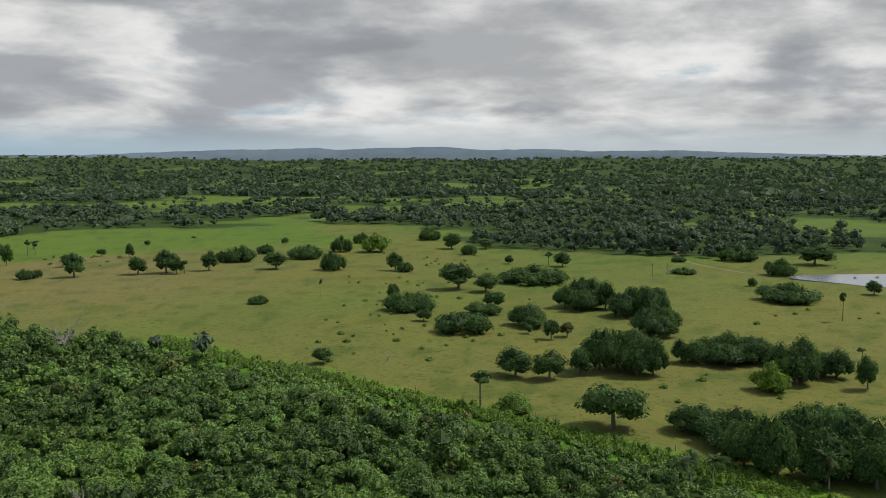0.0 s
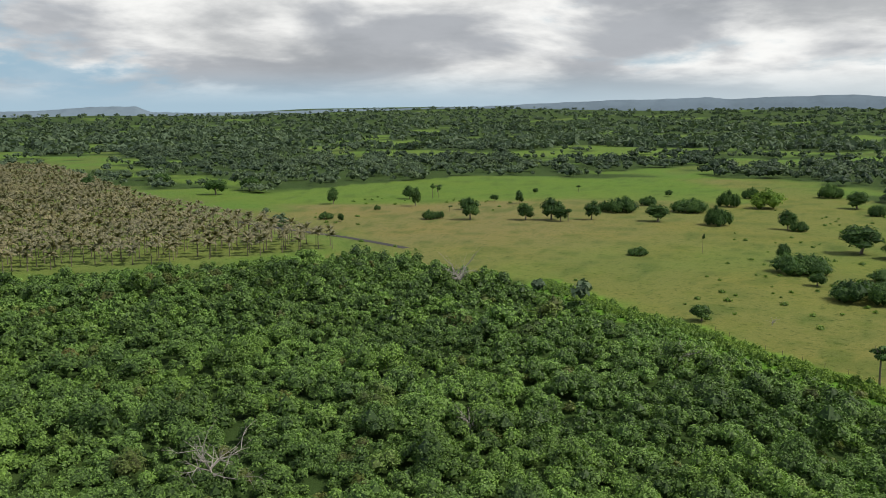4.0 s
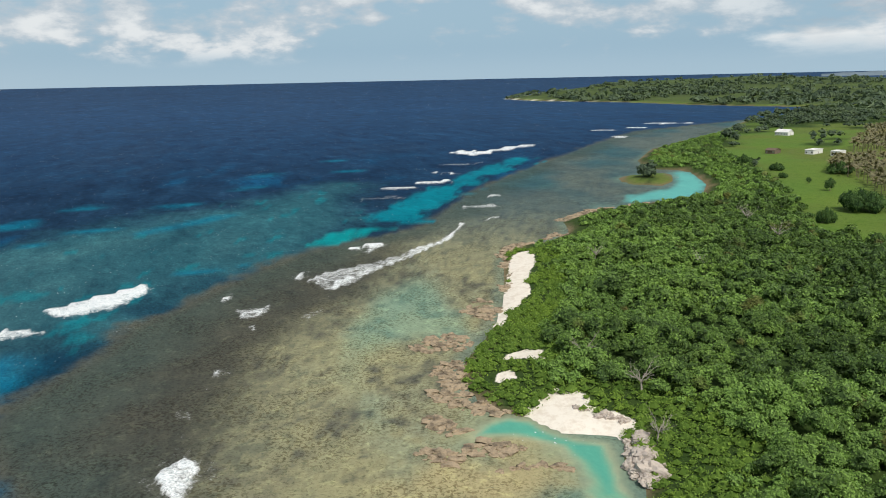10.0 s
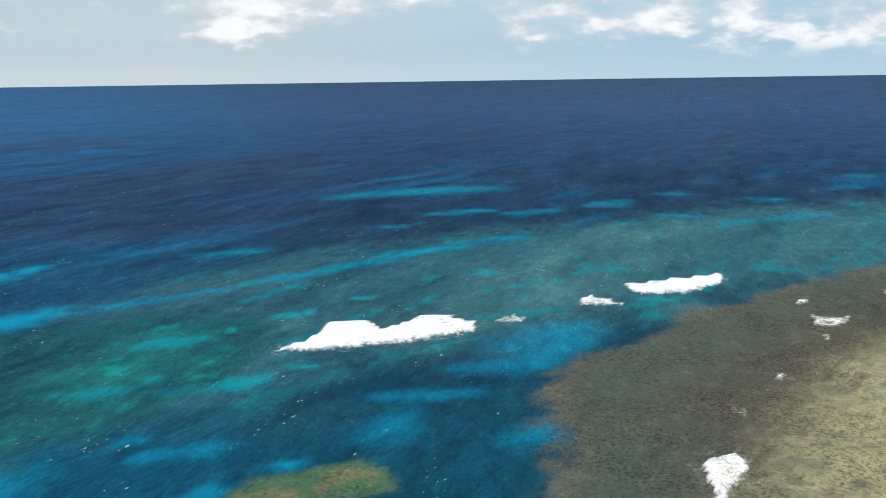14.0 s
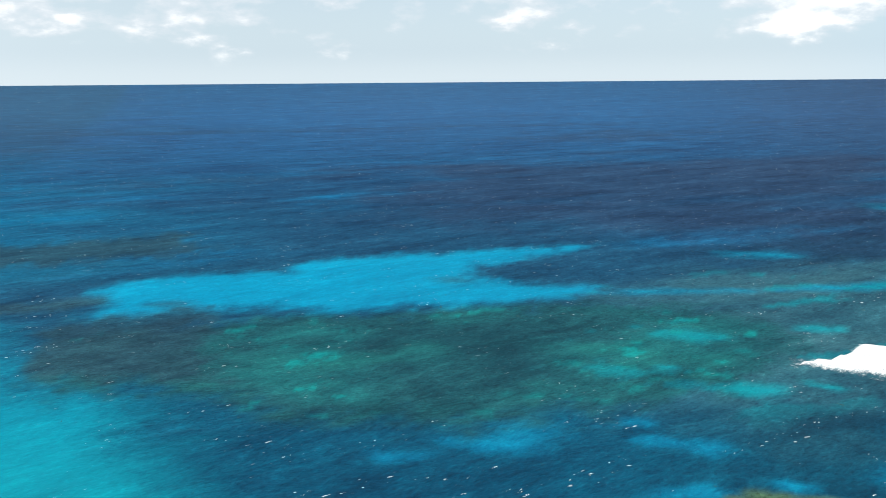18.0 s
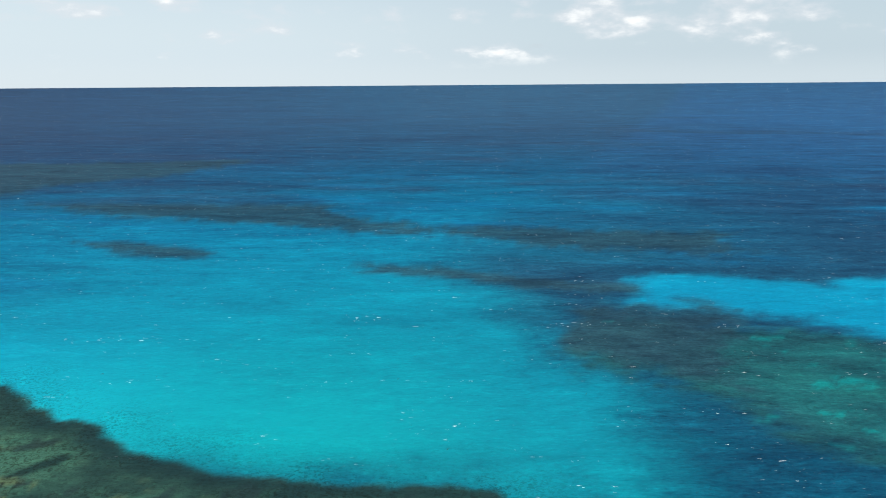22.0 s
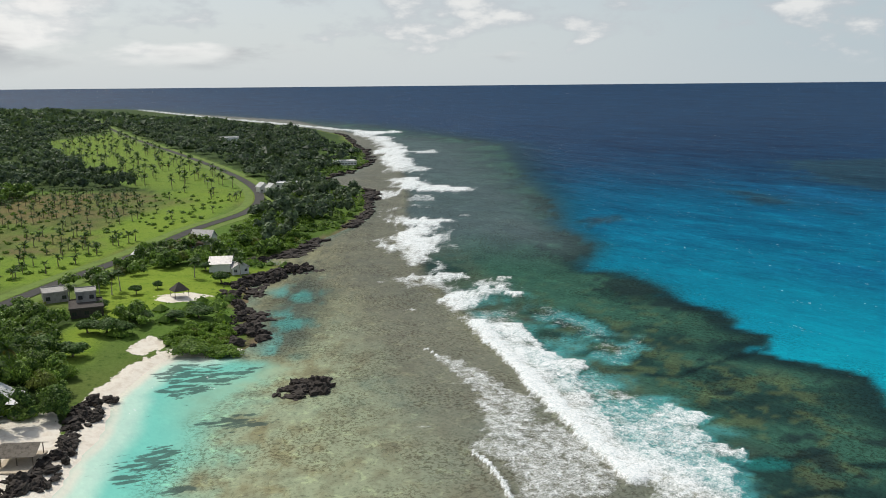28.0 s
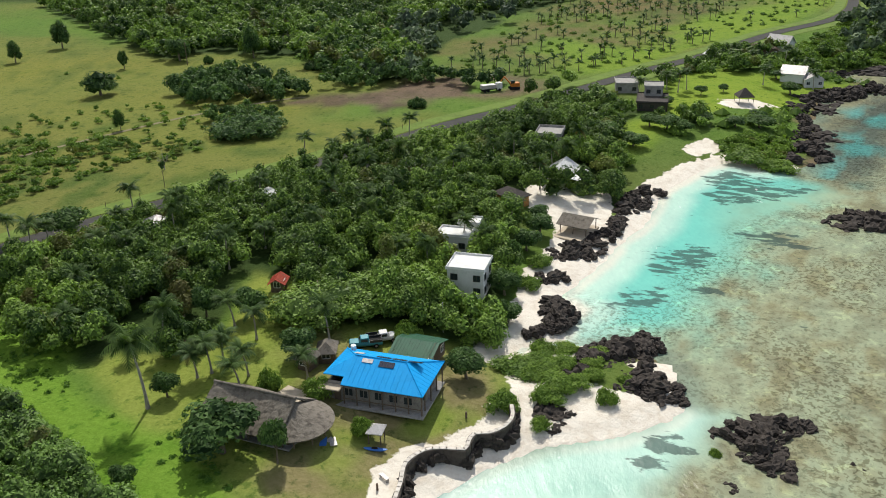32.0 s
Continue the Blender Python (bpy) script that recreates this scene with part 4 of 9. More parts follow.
spokes = np.concatenate([np.arange(-110, 116, 0.40), np.arange(116, 250.01, 2.0)])
gx, gy, gf = polar_sheet(0, 360, spokes, 0.05, 1.0, 8.0)
gd = land_distance(gx, gy)
gz = ground_height(gx, gy, gd)
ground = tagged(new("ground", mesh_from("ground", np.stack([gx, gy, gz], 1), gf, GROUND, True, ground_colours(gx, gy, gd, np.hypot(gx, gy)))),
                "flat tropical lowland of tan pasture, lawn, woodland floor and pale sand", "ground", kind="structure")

edge = ground.data.attributes.new("sand", "FLOAT", "POINT")
edge.data.foreach_set("value", sand_field(gx, gy, gd).astype(np.float32))

# sea: each stretch of bottom has its own colour under the water
TEAL = (0.026, 0.106, 0.132)
REEF, FLAT = (0.013, 0.042, 0.036), (0.088, 0.092, 0.074)
FLAT_E = [(107, -85), (130, -77), (174, -80), (223, -81), (290, -86), (405, -109), (570, -154), (1064, -260), (1800, -240), (2718, 112)]
REEF_FRONT = FRONT_N[:3] + REEF_EDGE[::-1] + FRONT_E[10:] + [(1500, -330), (2718, 112), (1064, -200), (405, -80), (140, -40), (100, -50), (40, -60), (10, -100)]


def sea_colours(x, y, d, r):
    n1, n2, n3, n4 = fbm(x, y, 30, 41, 4), fbm(x, y, 7, 43, 3), fbm(x, y, 120, 45, 3), fbm(x / 3.0, y, 40, 47, 3)
    n5 = fbm(x / 1.5, y, 3.2, 49, 3)
    n6 = fbm(x / 2.5, y, 90, 51, 4)
    # open water: dark reef bottom to the west, a sandy basin to the east
    turn = np.degrees(np.arctan2(-x, y)) % 360

    def fade(stops):
        rr, cc = np.log([q[0] for q in stops]), np.array([q[1] for q in stops])
        return np.stack([np.interp(np.log(r + 1), rr, cc[:, i]) for i in range(3)], 1)

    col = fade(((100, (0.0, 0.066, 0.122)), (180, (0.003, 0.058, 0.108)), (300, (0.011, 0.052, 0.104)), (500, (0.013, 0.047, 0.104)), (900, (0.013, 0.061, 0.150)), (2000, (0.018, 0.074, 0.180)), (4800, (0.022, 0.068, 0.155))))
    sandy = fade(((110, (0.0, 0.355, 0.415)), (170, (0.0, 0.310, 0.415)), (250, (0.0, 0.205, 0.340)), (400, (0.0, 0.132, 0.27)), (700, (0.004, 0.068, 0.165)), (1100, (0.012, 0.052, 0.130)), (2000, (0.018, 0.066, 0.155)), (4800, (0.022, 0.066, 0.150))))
    # near basin colour itself brightened towards the sun, for its forward scatter
    sandy = sandy * (1 + (0.42 * smooth(205, 240, turn) - 0.16) * smooth(330, 180, r))[:, None] * (1 - 0.12 * smooth(150, 180, turn) * smooth(236, 215, turn))[:, None] * np.array([1.0, 1.06, 0.97])
    sandy = sandy * (1 - np.array([0.0, 0.24, 0.12])[None, :] * (smooth(207, 186, turn) * smooth(270, 190, r))[:, None])
    sandy = blend(sandy, (0.010, 0.034, 0.090), 0.8 * smooth(196, 222, turn + 8 * n6) * smooth(420, 900, r))
    col = col * (1 - np.array([0.45, 0.04, 0.02])[None, :] * smooth(128, 150, turn)[:, None]) * (1 - 0.36 * smooth(152, 130, turn))[:, None]
    sandy = sandy * np.array([0.6, 1.0, 1.0]) * (1 - 0.16 * smooth(216, 230, turn) * smooth(190, 300, r))[:, None]
    e = np.maximum(smooth(-16, 18, signed(x, y, BASIN) + 12 * n1), smooth(168, 200, turn + 10 * n6) * smooth(300, 380, r))
    e = np.maximum(e, smooth(50, 120, x))
    col = col * (1 - e)[:, None] + sandy * e[:, None]
    col = blend(col, (0.013, 0.040, 0.088), 0.55 * smooth(0.15, 0.8, n6 + 0.3 * n1) * smooth(300, 480, r) * smooth(2600, 900, r))
    col = blend(col, (0.001, 0.105, 0.235), 0.55 * smooth(0.2, 0.8, fbm(x / 3.5, y, 34, 55, 4)) * smooth(280, 360, r) * smooth(900, 500, r))
    lean = 0.5 + 0.5 * smooth(136, 112, turn)
    col = blend(col, TEAL, 0.88 * lean * smooth(-30, 30, signed(x, y, TEAL_W) + 22 * n1 + 8 * n2))
    col = blend(col, (0.052, 0.142, 0.160), 0.55 * lean * smooth(-0.1, 0.8, n4) * smooth(-30, 30, signed(x, y, TEAL_W)))
    col = blend(col, (0.014, 0.036, 0.080), 0.75 * smooth(-50, 40, signed(x, y, NAVY_PATCH) + 36 * n1 + 12 * n2))

    def patch(poly, colour, soft, rag, w=1.0):
        nonlocal col
        q = np.asarray(poly, float)
        lo, hi = q.min(0) - 4 * soft - 2 * rag, q.max(0) + 4 * soft + 2 * rag
        k = np.nonzero((x > lo[0]) & (x < hi[0]) & (y > lo[1]) & (y < hi[1]))[0]
        s = smooth(-soft, soft, signed(x[k], y[k], poly) + rag * (0.55 * n1[k] + 0.45 * n2[k]) + min(rag, 2 * soft) * 0.4 * n5[k])
        col[k] = blend(col[k], colour, w * s)

    patch(MID_REEF, (0.008, 0.062, 0.080), 8, 12)
    inner = smooth(-2, 20, signed(x, y, MID_REEF) + 8 * n2)
    col = blend(col, (0.008, 0.100, 0.112), 0.8 * inner * smooth(-0.6, 0.4, n1))
    col = blend(col, (0.010, 0.128, 0.126), 0.65 * inner * smooth(-0.1, 0.7, fbm(x / 1.8, y, 20, 57, 4)))
    col = blend(col, (0.006, 0.046, 0.062), 0.7 * inner * smooth(0.0, 0.6, fbm(x / 2.5, y, 13, 59, 4)))

    def strips(rows, colour, soft, rag, w):
        nonlocal col
        for x1, y1, x2, y2, half in rows:
            reach = 2.5 * half + 3 * rag + 4
            k = np.nonzero((x > min(x1, x2) - reach) & (x < max(x1, x2) + reach) & (y > min(y1, y2) - reach) & (y < max(y1, y2) + reach))[0]
            ex, ey = x2 - x1, y2 - y1
            u = ((x[k] - x1) * ex + (y[k] - y1) * ey) / (ex * ex + ey * ey + 1e-6)
            thin = half * (0.55 + 0.45 * np.clip(1 - (2 * u - 1) ** 2, 0, 1))
            q = (near_line(x[k], y[k], [(x1, y1), (x2, y2)]) - thin + rag * (0.5 * n1[k] + 0.7 * n2[k])) / max(half, 1.5)
            col[k] = blend(col[k], colour, w * smooth(soft, -soft, q))

    patch(CYAN_BIG, (0.0, 0.190, 0.330), 7, 8, 0.96)
    strips([(3, -276, -9, -272, 4.5), (-92, -277, -101, -271, 4.5), (-80, -270, -84, -270, 2.0)], (0.010, 0.080, 0.130), 0.8, 1.5, 0.8)
    for poly, soft, rag in ((DARK1, 4, 5), (DARK2, 4, 5), (DARK3, 10, 14), (DARK4, 8, 11), (DARK5, 4, 6), (DARK6, 6, 8), (DARK7, 5, 6)):
        patch(poly, (0.013, 0.046, 0.070), soft * 1.2, rag * 1.3, 0.85)
    strips([(*q[:4], 0.72 * q[4]) for q in SAND_STREAKS], (0.0, 0.150, 0.250), 1.1, 2.2, 0.78)
    strips([(*q[:4], 0.62 * q[4]) for q in WEST_STREAKS], (0.0, 0.160, 0.250), 1.1, 2.2, 0.75)
    strips(SAND_POOLS, (0.0, 0.150, 0.270), 1.2, 3.2, 0.72)
    strips(REEF_SPOTS, (0.0, 0.210, 0.260), 1.0, 2.2, 0.8)
    # small sandy spots strewn over the outer reef
    spots = smooth(0.38, 0.66, fbm(x / 1.3, y, 4.5, 61, 4)) * smooth(-6, 12, signed(x, y, MID_REEF)) * smooth(-0.3, 0.4, n1)
    col = blend(col, (0.0, 0.200, 0.205), 0.7 * spots)
    spots = smooth(0.50, 0.70, fbm(x / 2.2, y, 9, 63, 4)) * smooth(-20, 10, signed(x, y, TEAL_W))
    col = blend(col, (0.0, 0.16, 0.20), 0.6 * spots)
    patch(ISLET_REEF, (0.050, 0.105, 0.062), 1.8, 3)
    col = blend(col, (0.125, 0.120, 0.072), 0.7 * smooth(0.1, 0.5, n5) * smooth(0, 4, signed(x, y, ISLET_REEF)))
    # reef front, east
    front = signed(x, y, REEF_FRONT)
    lip = 1.6 + 0.09 * np.maximum(r - 230, 0)
    col = blend(col, REEF, smooth(-1, 1, (front + 1.6 * n1 + 1.8 * n2 + 0.8 * n5) / lip))
    col = blend(col, (0.034, 0.104, 0.074), 0.9 * smooth(-0.5, 0.4, n1 + 0.5 * n2) * smooth(2, 14, front))
    col = blend(col, (0.095, 0.125, 0.055), 0.6 * smooth(0.0, 0.6, n5 + 0.4 * n2) * smooth(6, 20, front) * smooth(330, 200, r))
    col = blend(col, (0.012, 0.030, 0.030), 0.9 * smooth(0.32, 0.5, n2 * 0.6 + n4 * 0.6) * smooth(0, 4, front))
    col = blend(col, (0.062, 0.078, 0.054), 0.6 * smooth(-0.5, 0.4, n2 + n1) * smooth(26, 12, near_line(x, y, BREAKER_E)) * smooth(2, 8, front))
    # the outer slope drops off darker, and cracks run in from it
    col = blend(col, (0.005, 0.024, 0.028), 0.75 * smooth(-1, 2, front) * smooth(9, 2, front + 2.5 * n2) * smooth(420, 250, r))
    for crack in CREVICES:
        col = blend(col, (0.004, 0.018, 0.020), 0.85 * smooth(2.0, 0.5, near_line(x, y, crack) + 1.0 * n2))
    col = blend(col, (0.016, 0.150, 0.140), 0.8 * smooth(3.0, 1.0, near_line(x, y, [(121, -97), (120, -101)]) + n2))
    # far reef greyed with distance: haze put into the bottom colour
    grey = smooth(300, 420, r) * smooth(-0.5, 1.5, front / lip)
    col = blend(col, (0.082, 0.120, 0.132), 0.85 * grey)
    # reef flats
    west = [p for p in FLAT_WEST] + [(-1572, 849), (-994, 363), (-480, 200), (-200, 60), (-60, 40), (0, 0), (-60, -30)]
    patch(west, FLAT, 5, 7)
    col = blend(col, FLAT, smooth(-4, 5, signed(x, y, FLAT_E + [(600, 60), (200, 60), (60, 20), (30, -40), (70, -75)]) + 3 * n1))
    col = blend(col, (0.188, 0.186, 0.106), 0.9 * smooth(-4, 5, signed(x, y, FLAT_E + [(600, 60), (200, 60), (60, 20), (30, -40), (70, -75)])) * smooth(330, 180, r))
    flat = np.maximum(signed(x, y, west), signed(x, y, FLAT_E + [(600, 60), (200, 60), (60, 20), (30, -40), (70, -75)]))
    near = smooth(0, 8, flat)
    col = blend(col, (0.300, 0.295, 0.172), near * smooth(-105, -25, d) * smooth(-1.0, 0.35, 0.35 * n1 + 0.2 * n2 + 0.8 * n5) * 0.9)
    col = blend(col, (0.27, 0.34, 0.255), near * smooth(-0.1, 0.6, 0.5 * n4 + 0.7 * n5) * smooth(-80, -5, d) * 0.6)
    col = blend(col, (0.075, 0.080, 0.060), near * smooth(0.10, 0.6, 0.2 * n2 + 0.9 * n5 + 0.1 * n1) * 0.6)
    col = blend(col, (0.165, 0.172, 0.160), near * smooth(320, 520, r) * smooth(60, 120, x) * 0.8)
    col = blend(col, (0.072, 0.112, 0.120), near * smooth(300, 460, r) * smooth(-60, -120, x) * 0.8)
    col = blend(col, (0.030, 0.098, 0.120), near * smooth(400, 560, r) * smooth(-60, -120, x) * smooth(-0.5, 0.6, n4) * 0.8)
    col = blend(col, (0.20, 0.33, 0.26), 0.5 * near * smooth(-0.05, 0.6, fbm(x, y, 22, 67, 3)) * smooth(60, 100, x) * smooth(300, 200, r))
    bayside = near * smooth(-95, -25, signed(x, y, BAY_ALL) + 10 * n1)
    col = blend(col, (0.30, 0.345, 0.225), 0.85 * bayside * smooth(-0.75, 0.35, n5 + 0.3 * n1))
    col = blend(col, (0.150, 0.145, 0.090), 0.4 * bayside * smooth(0.12, 0.45, fbm(x, y, 2.6, 65, 3)))
    outer = near * smooth(60, 20, near_line(x, y, BREAKER_E)) * smooth(80, 120, x)
    col = blend(col, (0.150, 0.155, 0.126), 0.85 * outer)
    shore = signed(x, y, FLAT_INNER + [(-1572, 849), (-994, 363), (-480, 200), (-200, 60), (-60, 40), (-60, -30)])
    col = blend(col, (0.060, 0.062, 0.050), 0.92 * near * smooth(10, -14, shore + 9 * n1) * smooth(-60, -100, x) * smooth(420, 300, r))
    col = blend(col, (0.056, 0.082, 0.070), 0.7 * near * smooth(34, 8, flat + 12 * n1) * smooth(-60, -100, x))
    col = blend(col, (0.34, 0.315, 0.165), 0.62 * near * smooth(5, 30, shore + 6 * n1) * smooth(-0.7, 0.3, n1 + 0.6 * n5) * smooth(-60, -100, x) * smooth(340, 240, r))
    col = blend(col, (0.17, 0.33, 0.25), 0.5 * near * smooth(0, 20, shore) * smooth(0.15, 0.6, n4) * smooth(-60, -100, x))
    patch(CHANNEL_FAR, (0.0, 0.165, 0.225), 5, 16, 0.92)
    patch(CHANNEL_NEAR, (0.0, 0.235, 0.255), 3, 9, 0.92)
    patch(DARK_LAGOON_E, (0.052, 0.072, 0.066), 6, 6, 0.8)
    col = blend(col, (0.10, 0.34, 0.32), 0.7 * smooth(0.25, 0.6, fbm(x, y, 10, 71, 3)) * smooth(-5, 5, signed(x, y, DARK_LAGOON_E)))
    # sandy bays
    patch([(-150, 2), (-144, 14), (-150, 20), (-154, 12), (-140, 24), (-134, 26), (-124, 10), (-134, -4)], (0.37, 0.32, 0.17), 6, 4, 0.9)
    patch(CREEK, (0.33, 0.36, 0.23), 1.6, 1.5)
    col = blend(col, (0.14, 0.36, 0.245), 0.9 * smooth(-0.2, 3.0, signed(x, y, CREEK) + 1.4 * n2))
    col = blend(col, (0.07, 0.33, 0.25), 0.8 * smooth(1.2, 3.4, signed(x, y, CREEK) + 1.5 * n1))
    patch(LAGOON, (0.11, 0.37, 0.34), 5, 6)
    patch(BAY_ALL, (0.23, 0.45, 0.34), 9, 8)
    bay = smooth(-3, 5, signed(x, y, BAY_ALL))
    col = blend(col, (0.12, 0.50, 0.44), 0.75 * bay * smooth(-26, -9, d + 4 * n1))
    patch(BAY_E, (0.34, 0.55, 0.46), 4, 2)
    col = blend(col, (0.42, 0.62, 0.53), np.maximum(smooth(-2, 6, signed(x, y, BAY_E)), bay) * smooth(-9, -3.5, d + 0.8 * n2))
    col = blend(col, (0.64, 0.63, 0.54), np.maximum(smooth(-2, 6, signed(x, y, BAY_E)), bay) * smooth(-2.8, -0.3, d + 0.5 * n2))
    patch([(278, -30), (281, -39), (267, -38), (265, -32), (252, -33), (239, -34), (236, -27), (252, -25)], (0.07, 0.30, 0.28), 4, 14, 0.7)
    rim = smooth(-5, -1, d) * (1 - smooth(-3, 3, np.maximum.reduce([signed(x, y, s) for s in (BAY_E, BAY_ALL, CREEK, LAGOON)])))
    col = blend(col, (0.14, 0.20, 0.16), 0.6 * rim)
    return col


def sea_foam(x, y, d, r):
    """Density of white water, 0 to 1."""
    n1, n2, n3 = fbm(x, y, 9, 91, 4), fbm(x, y, 45, 93, 2), fbm(x, y, 2.4, 95, 3)
    f = np.zeros(len(x))
    for cx, cy, a, b, head, dens in BREAKERS_E + BREAKERS_E2 + BREAKERS_W:
        k = np.nonzero((np.abs(x - cx) < 2 * a + 3 * b + 6) & (np.abs(y - cy) < 2 * a + 3 * b + 6))[0]
        c, s = math.cos(radians(head)), math.sin(radians(head))
        u, v = ((x[k] - cx) * c + (y[k] - cy) * s) / (1.15 * a + 1), ((y[k] - cy) * c - (x[k] - cx) * s) / (0.85 * b + 0.3)
        v = v + 0.22 * fbm(u * 3 + cx, u * 0 + cy, 1.0, 97, 3)
        q = np.abs(u) ** 1.6 + np.abs(v) ** 1.4 + 0.55 * n1[k] + 0.40 * n3[k] + 0.25 * n2[k]
        f[k] = np.maximum(f[k], np.maximum(min(1.0, dens * 1.14) * smooth(1.45, 0.70, q), 0.46 * dens * smooth(1.9, 1.0, np.hypot(u, 0.6 * v) + 0.6 * n1[k] + 0.3 * n3[k])))
    f = np.maximum(f, (0.88 + 0.18 * n1 - 0.10 * smooth(4, 14, near_line(x, y, SURF_EDGE))) * smooth(-1.2, 1.6, signed(x, y, SURF_BAND) + 4.2 * n1 + 1.4 * n3))
    spray = near_line(x, y, SURF_EDGE)
    f = np.maximum(f, 0.66 * smooth(32, 6, spray + 10 * n1) * (signed(x, y, SURF_LACE) < 0) * (y < -74 - 0.02 * (x - 120)))
    f = np.maximum(f, 0.70 * smooth(-2.5, 3.0, signed(x, y, SURF_LACE) + 3.0 * n1 + 1.2 * n3))
    f = np.maximum(f, 0.54 * smooth(-4, 5, signed(x, y, SURF_AQUA) + 8 * n1))
    for line, w, dens in ((SURF_EDGE, 2.6, 1.0), (SURF_EDGE2, 0.7, 0.9), (SURF_EDGE3, 0.7, 0.9), (SURF_LINE_W, 1.4, 0.85)):
        f = np.maximum(f, dens * smooth(1.5, 0.5, near_line(x, y, line) / w + 0.5 * n1 + 0.3 * n3))
    for x1, y1, x2, y2, half, dens in FOAM_STROKES:
        reach = 3 * half + 12
        k = np.nonzero((x > min(x1, x2) - reach) & (x < max(x1, x2) + reach) & (y > min(y1, y2) - reach) & (y < max(y1, y2) + reach))[0]
        ex, ey = x2 - x1, y2 - y1
        u = np.clip(((x[k] - x1) * ex + (y[k] - y1) * ey) / (ex * ex + ey * ey), 0, 1)
        q = near_line(x[k], y[k], [(x1, y1), (x2, y2)]) / (half * (0.35 + 0.85 * u * (1.6 - u)))
        f[k] = np.maximum(f[k], dens * 1.1 * smooth(1.25, 0.55, q + 0.55 * n1[k] + 0.30 * n3[k]))
        f[k] = np.maximum(f[k], 0.45 * dens * smooth(2.6, 1.0, q + 0.6 * n1[k]))
    for dens, poly in FOAM_WEST + FOAM_WEST_FLAT:
        q = np.asarray(poly, float)
        lo, hi = q.min(0) - 8, q.max(0) + 8
        k = np.nonzero((x > lo[0]) & (x < hi[0]) & (y > lo[1]) & (y < hi[1]))[0]
        inside = signed(x[k], y[k], poly)
        f[k] = np.maximum(f[k], (dens + 0.12 * n1[k]) * smooth(-0.6, 1.2, inside + 0.8 * n1[k] + 0.7 * n3[k]))
        f[k] = np.maximum(f[k], 0.56 * dens * smooth(-8, 1, inside + 4 * n1[k]))
    f = np.maximum(f, 0.92 * smooth(27, 5, near_line(x, y, BREAKER_E) + 9 * n1 + 4 * n3) * smooth(-0.5, 0.15, n2 + 0.4 * n1) * (r > 235))
    f = np.maximum(f, 0.85 * smooth(12, 3, near_line(x, y, [(-2700, 290), (-2450, 355), (-2230, 540)])))
    f = np.maximum(f, 0.85 * smooth(26, 8, near_line(x, y, [(1340, -262), (1738, -170), (2149, -60), (2718, 95)]) + 6 * n1))
    f = np.maximum(f, 0.8 * smooth(24, 8, near_line(x, y, [(900, -225), (1060, -250), (1340, -268)]) + 9 * n1))
    return np.clip(f, 0, 1)


wx, wy, wf = polar_sheet(52, 308, 0.26, 62, 1.0, 6.0)
wd, wr = land_distance(wx, wy), np.hypot(wx, wy)
foam = sea_foam(wx, wy, wd, wr) * (wd < 1)
swell = 0.10 * fbm(wx, wy * 2.2, 22, 101, 3) * smooth(-30, -90, wd)
wz = rise(wr) + swell + 0.9 * foam * smooth(0.55, 1.0, foam) * smooth(-6, -30, wd)
keep = (wd < 16)
wf = wf[keep[wf].any(1)]
reefy = smooth(-25, 10, np.maximum(signed(wx, wy, FLAT_WEST + [(-1572, 849), (-480, 200), (-60, 40), (-60, -30)]), signed(wx, wy, REEF_FRONT)))
reefy = np.maximum(reefy, smooth(-6, 6, signed(wx, wy, FLAT_E + [(600, 60), (200, 60), (60, 20), (30, -40), (70, -75)])))
reefy = np.maximum(reefy, 0.3 * smooth(-10, 10, signed(wx, wy, MID_REEF)))
reefy = np.maximum(reefy, smooth(-2, 3, signed(wx, wy, ISLET_REEF)))
reefy = reefy * (1 - 0.75 * smooth(-70, -110, wd) * smooth(60, 100, wx) * smooth(-4, 4, signed(wx, wy, FLAT_E + [(600, 60), (200, 60), (60, 20), (30, -40), (70, -75)])))
reefy = reefy * (1 - smooth(-6, 2, np.maximum.reduce([signed(wx, wy, s) for s in (BAY_E, BAY_E2, CREEK, LAGOON)])))
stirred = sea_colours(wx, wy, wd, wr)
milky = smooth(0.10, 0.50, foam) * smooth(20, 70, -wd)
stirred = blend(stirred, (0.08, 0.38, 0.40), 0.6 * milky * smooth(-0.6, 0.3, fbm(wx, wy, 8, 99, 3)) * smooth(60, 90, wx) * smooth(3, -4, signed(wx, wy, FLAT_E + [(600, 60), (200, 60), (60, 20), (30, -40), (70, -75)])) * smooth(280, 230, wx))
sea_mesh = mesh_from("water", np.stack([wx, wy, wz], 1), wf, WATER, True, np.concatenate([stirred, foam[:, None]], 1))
still = sea_mesh.attributes.new("calm", "FLOAT", "POINT")
still.data.foreach_set("value", np.clip(stirred[:, 1] * 5.0 - 0.30, 0, 1).astype(np.float32))
beds = sea_mesh.attributes.new("weed", "FLOAT", "POINT")
beds.data.foreach_set("value", np.clip(np.maximum.reduce([signed(wx, wy, p) for p in (WEED1, WEED2, WEED3, WEED4, WEED5, WEED6)]), -3, 1.3).astype(np.float32))
zone = sea_mesh.attributes.new("reef", "FLOAT", "POINT")
zone.data.foreach_set("value", reefy.astype(np.float32))
sea = tagged(new("water", sea_mesh),
             "blue tropical sea over coral reef, with turquoise shallows and white breakers", "sea", kind="structure")

# ---- foliage tools ----
OCTA_V = np.array([(1, 0, 0), (-1, 0, 0), (0, 1, 0), (0, -1, 0), (0, 0, 1), (0, 0, -1)], float)
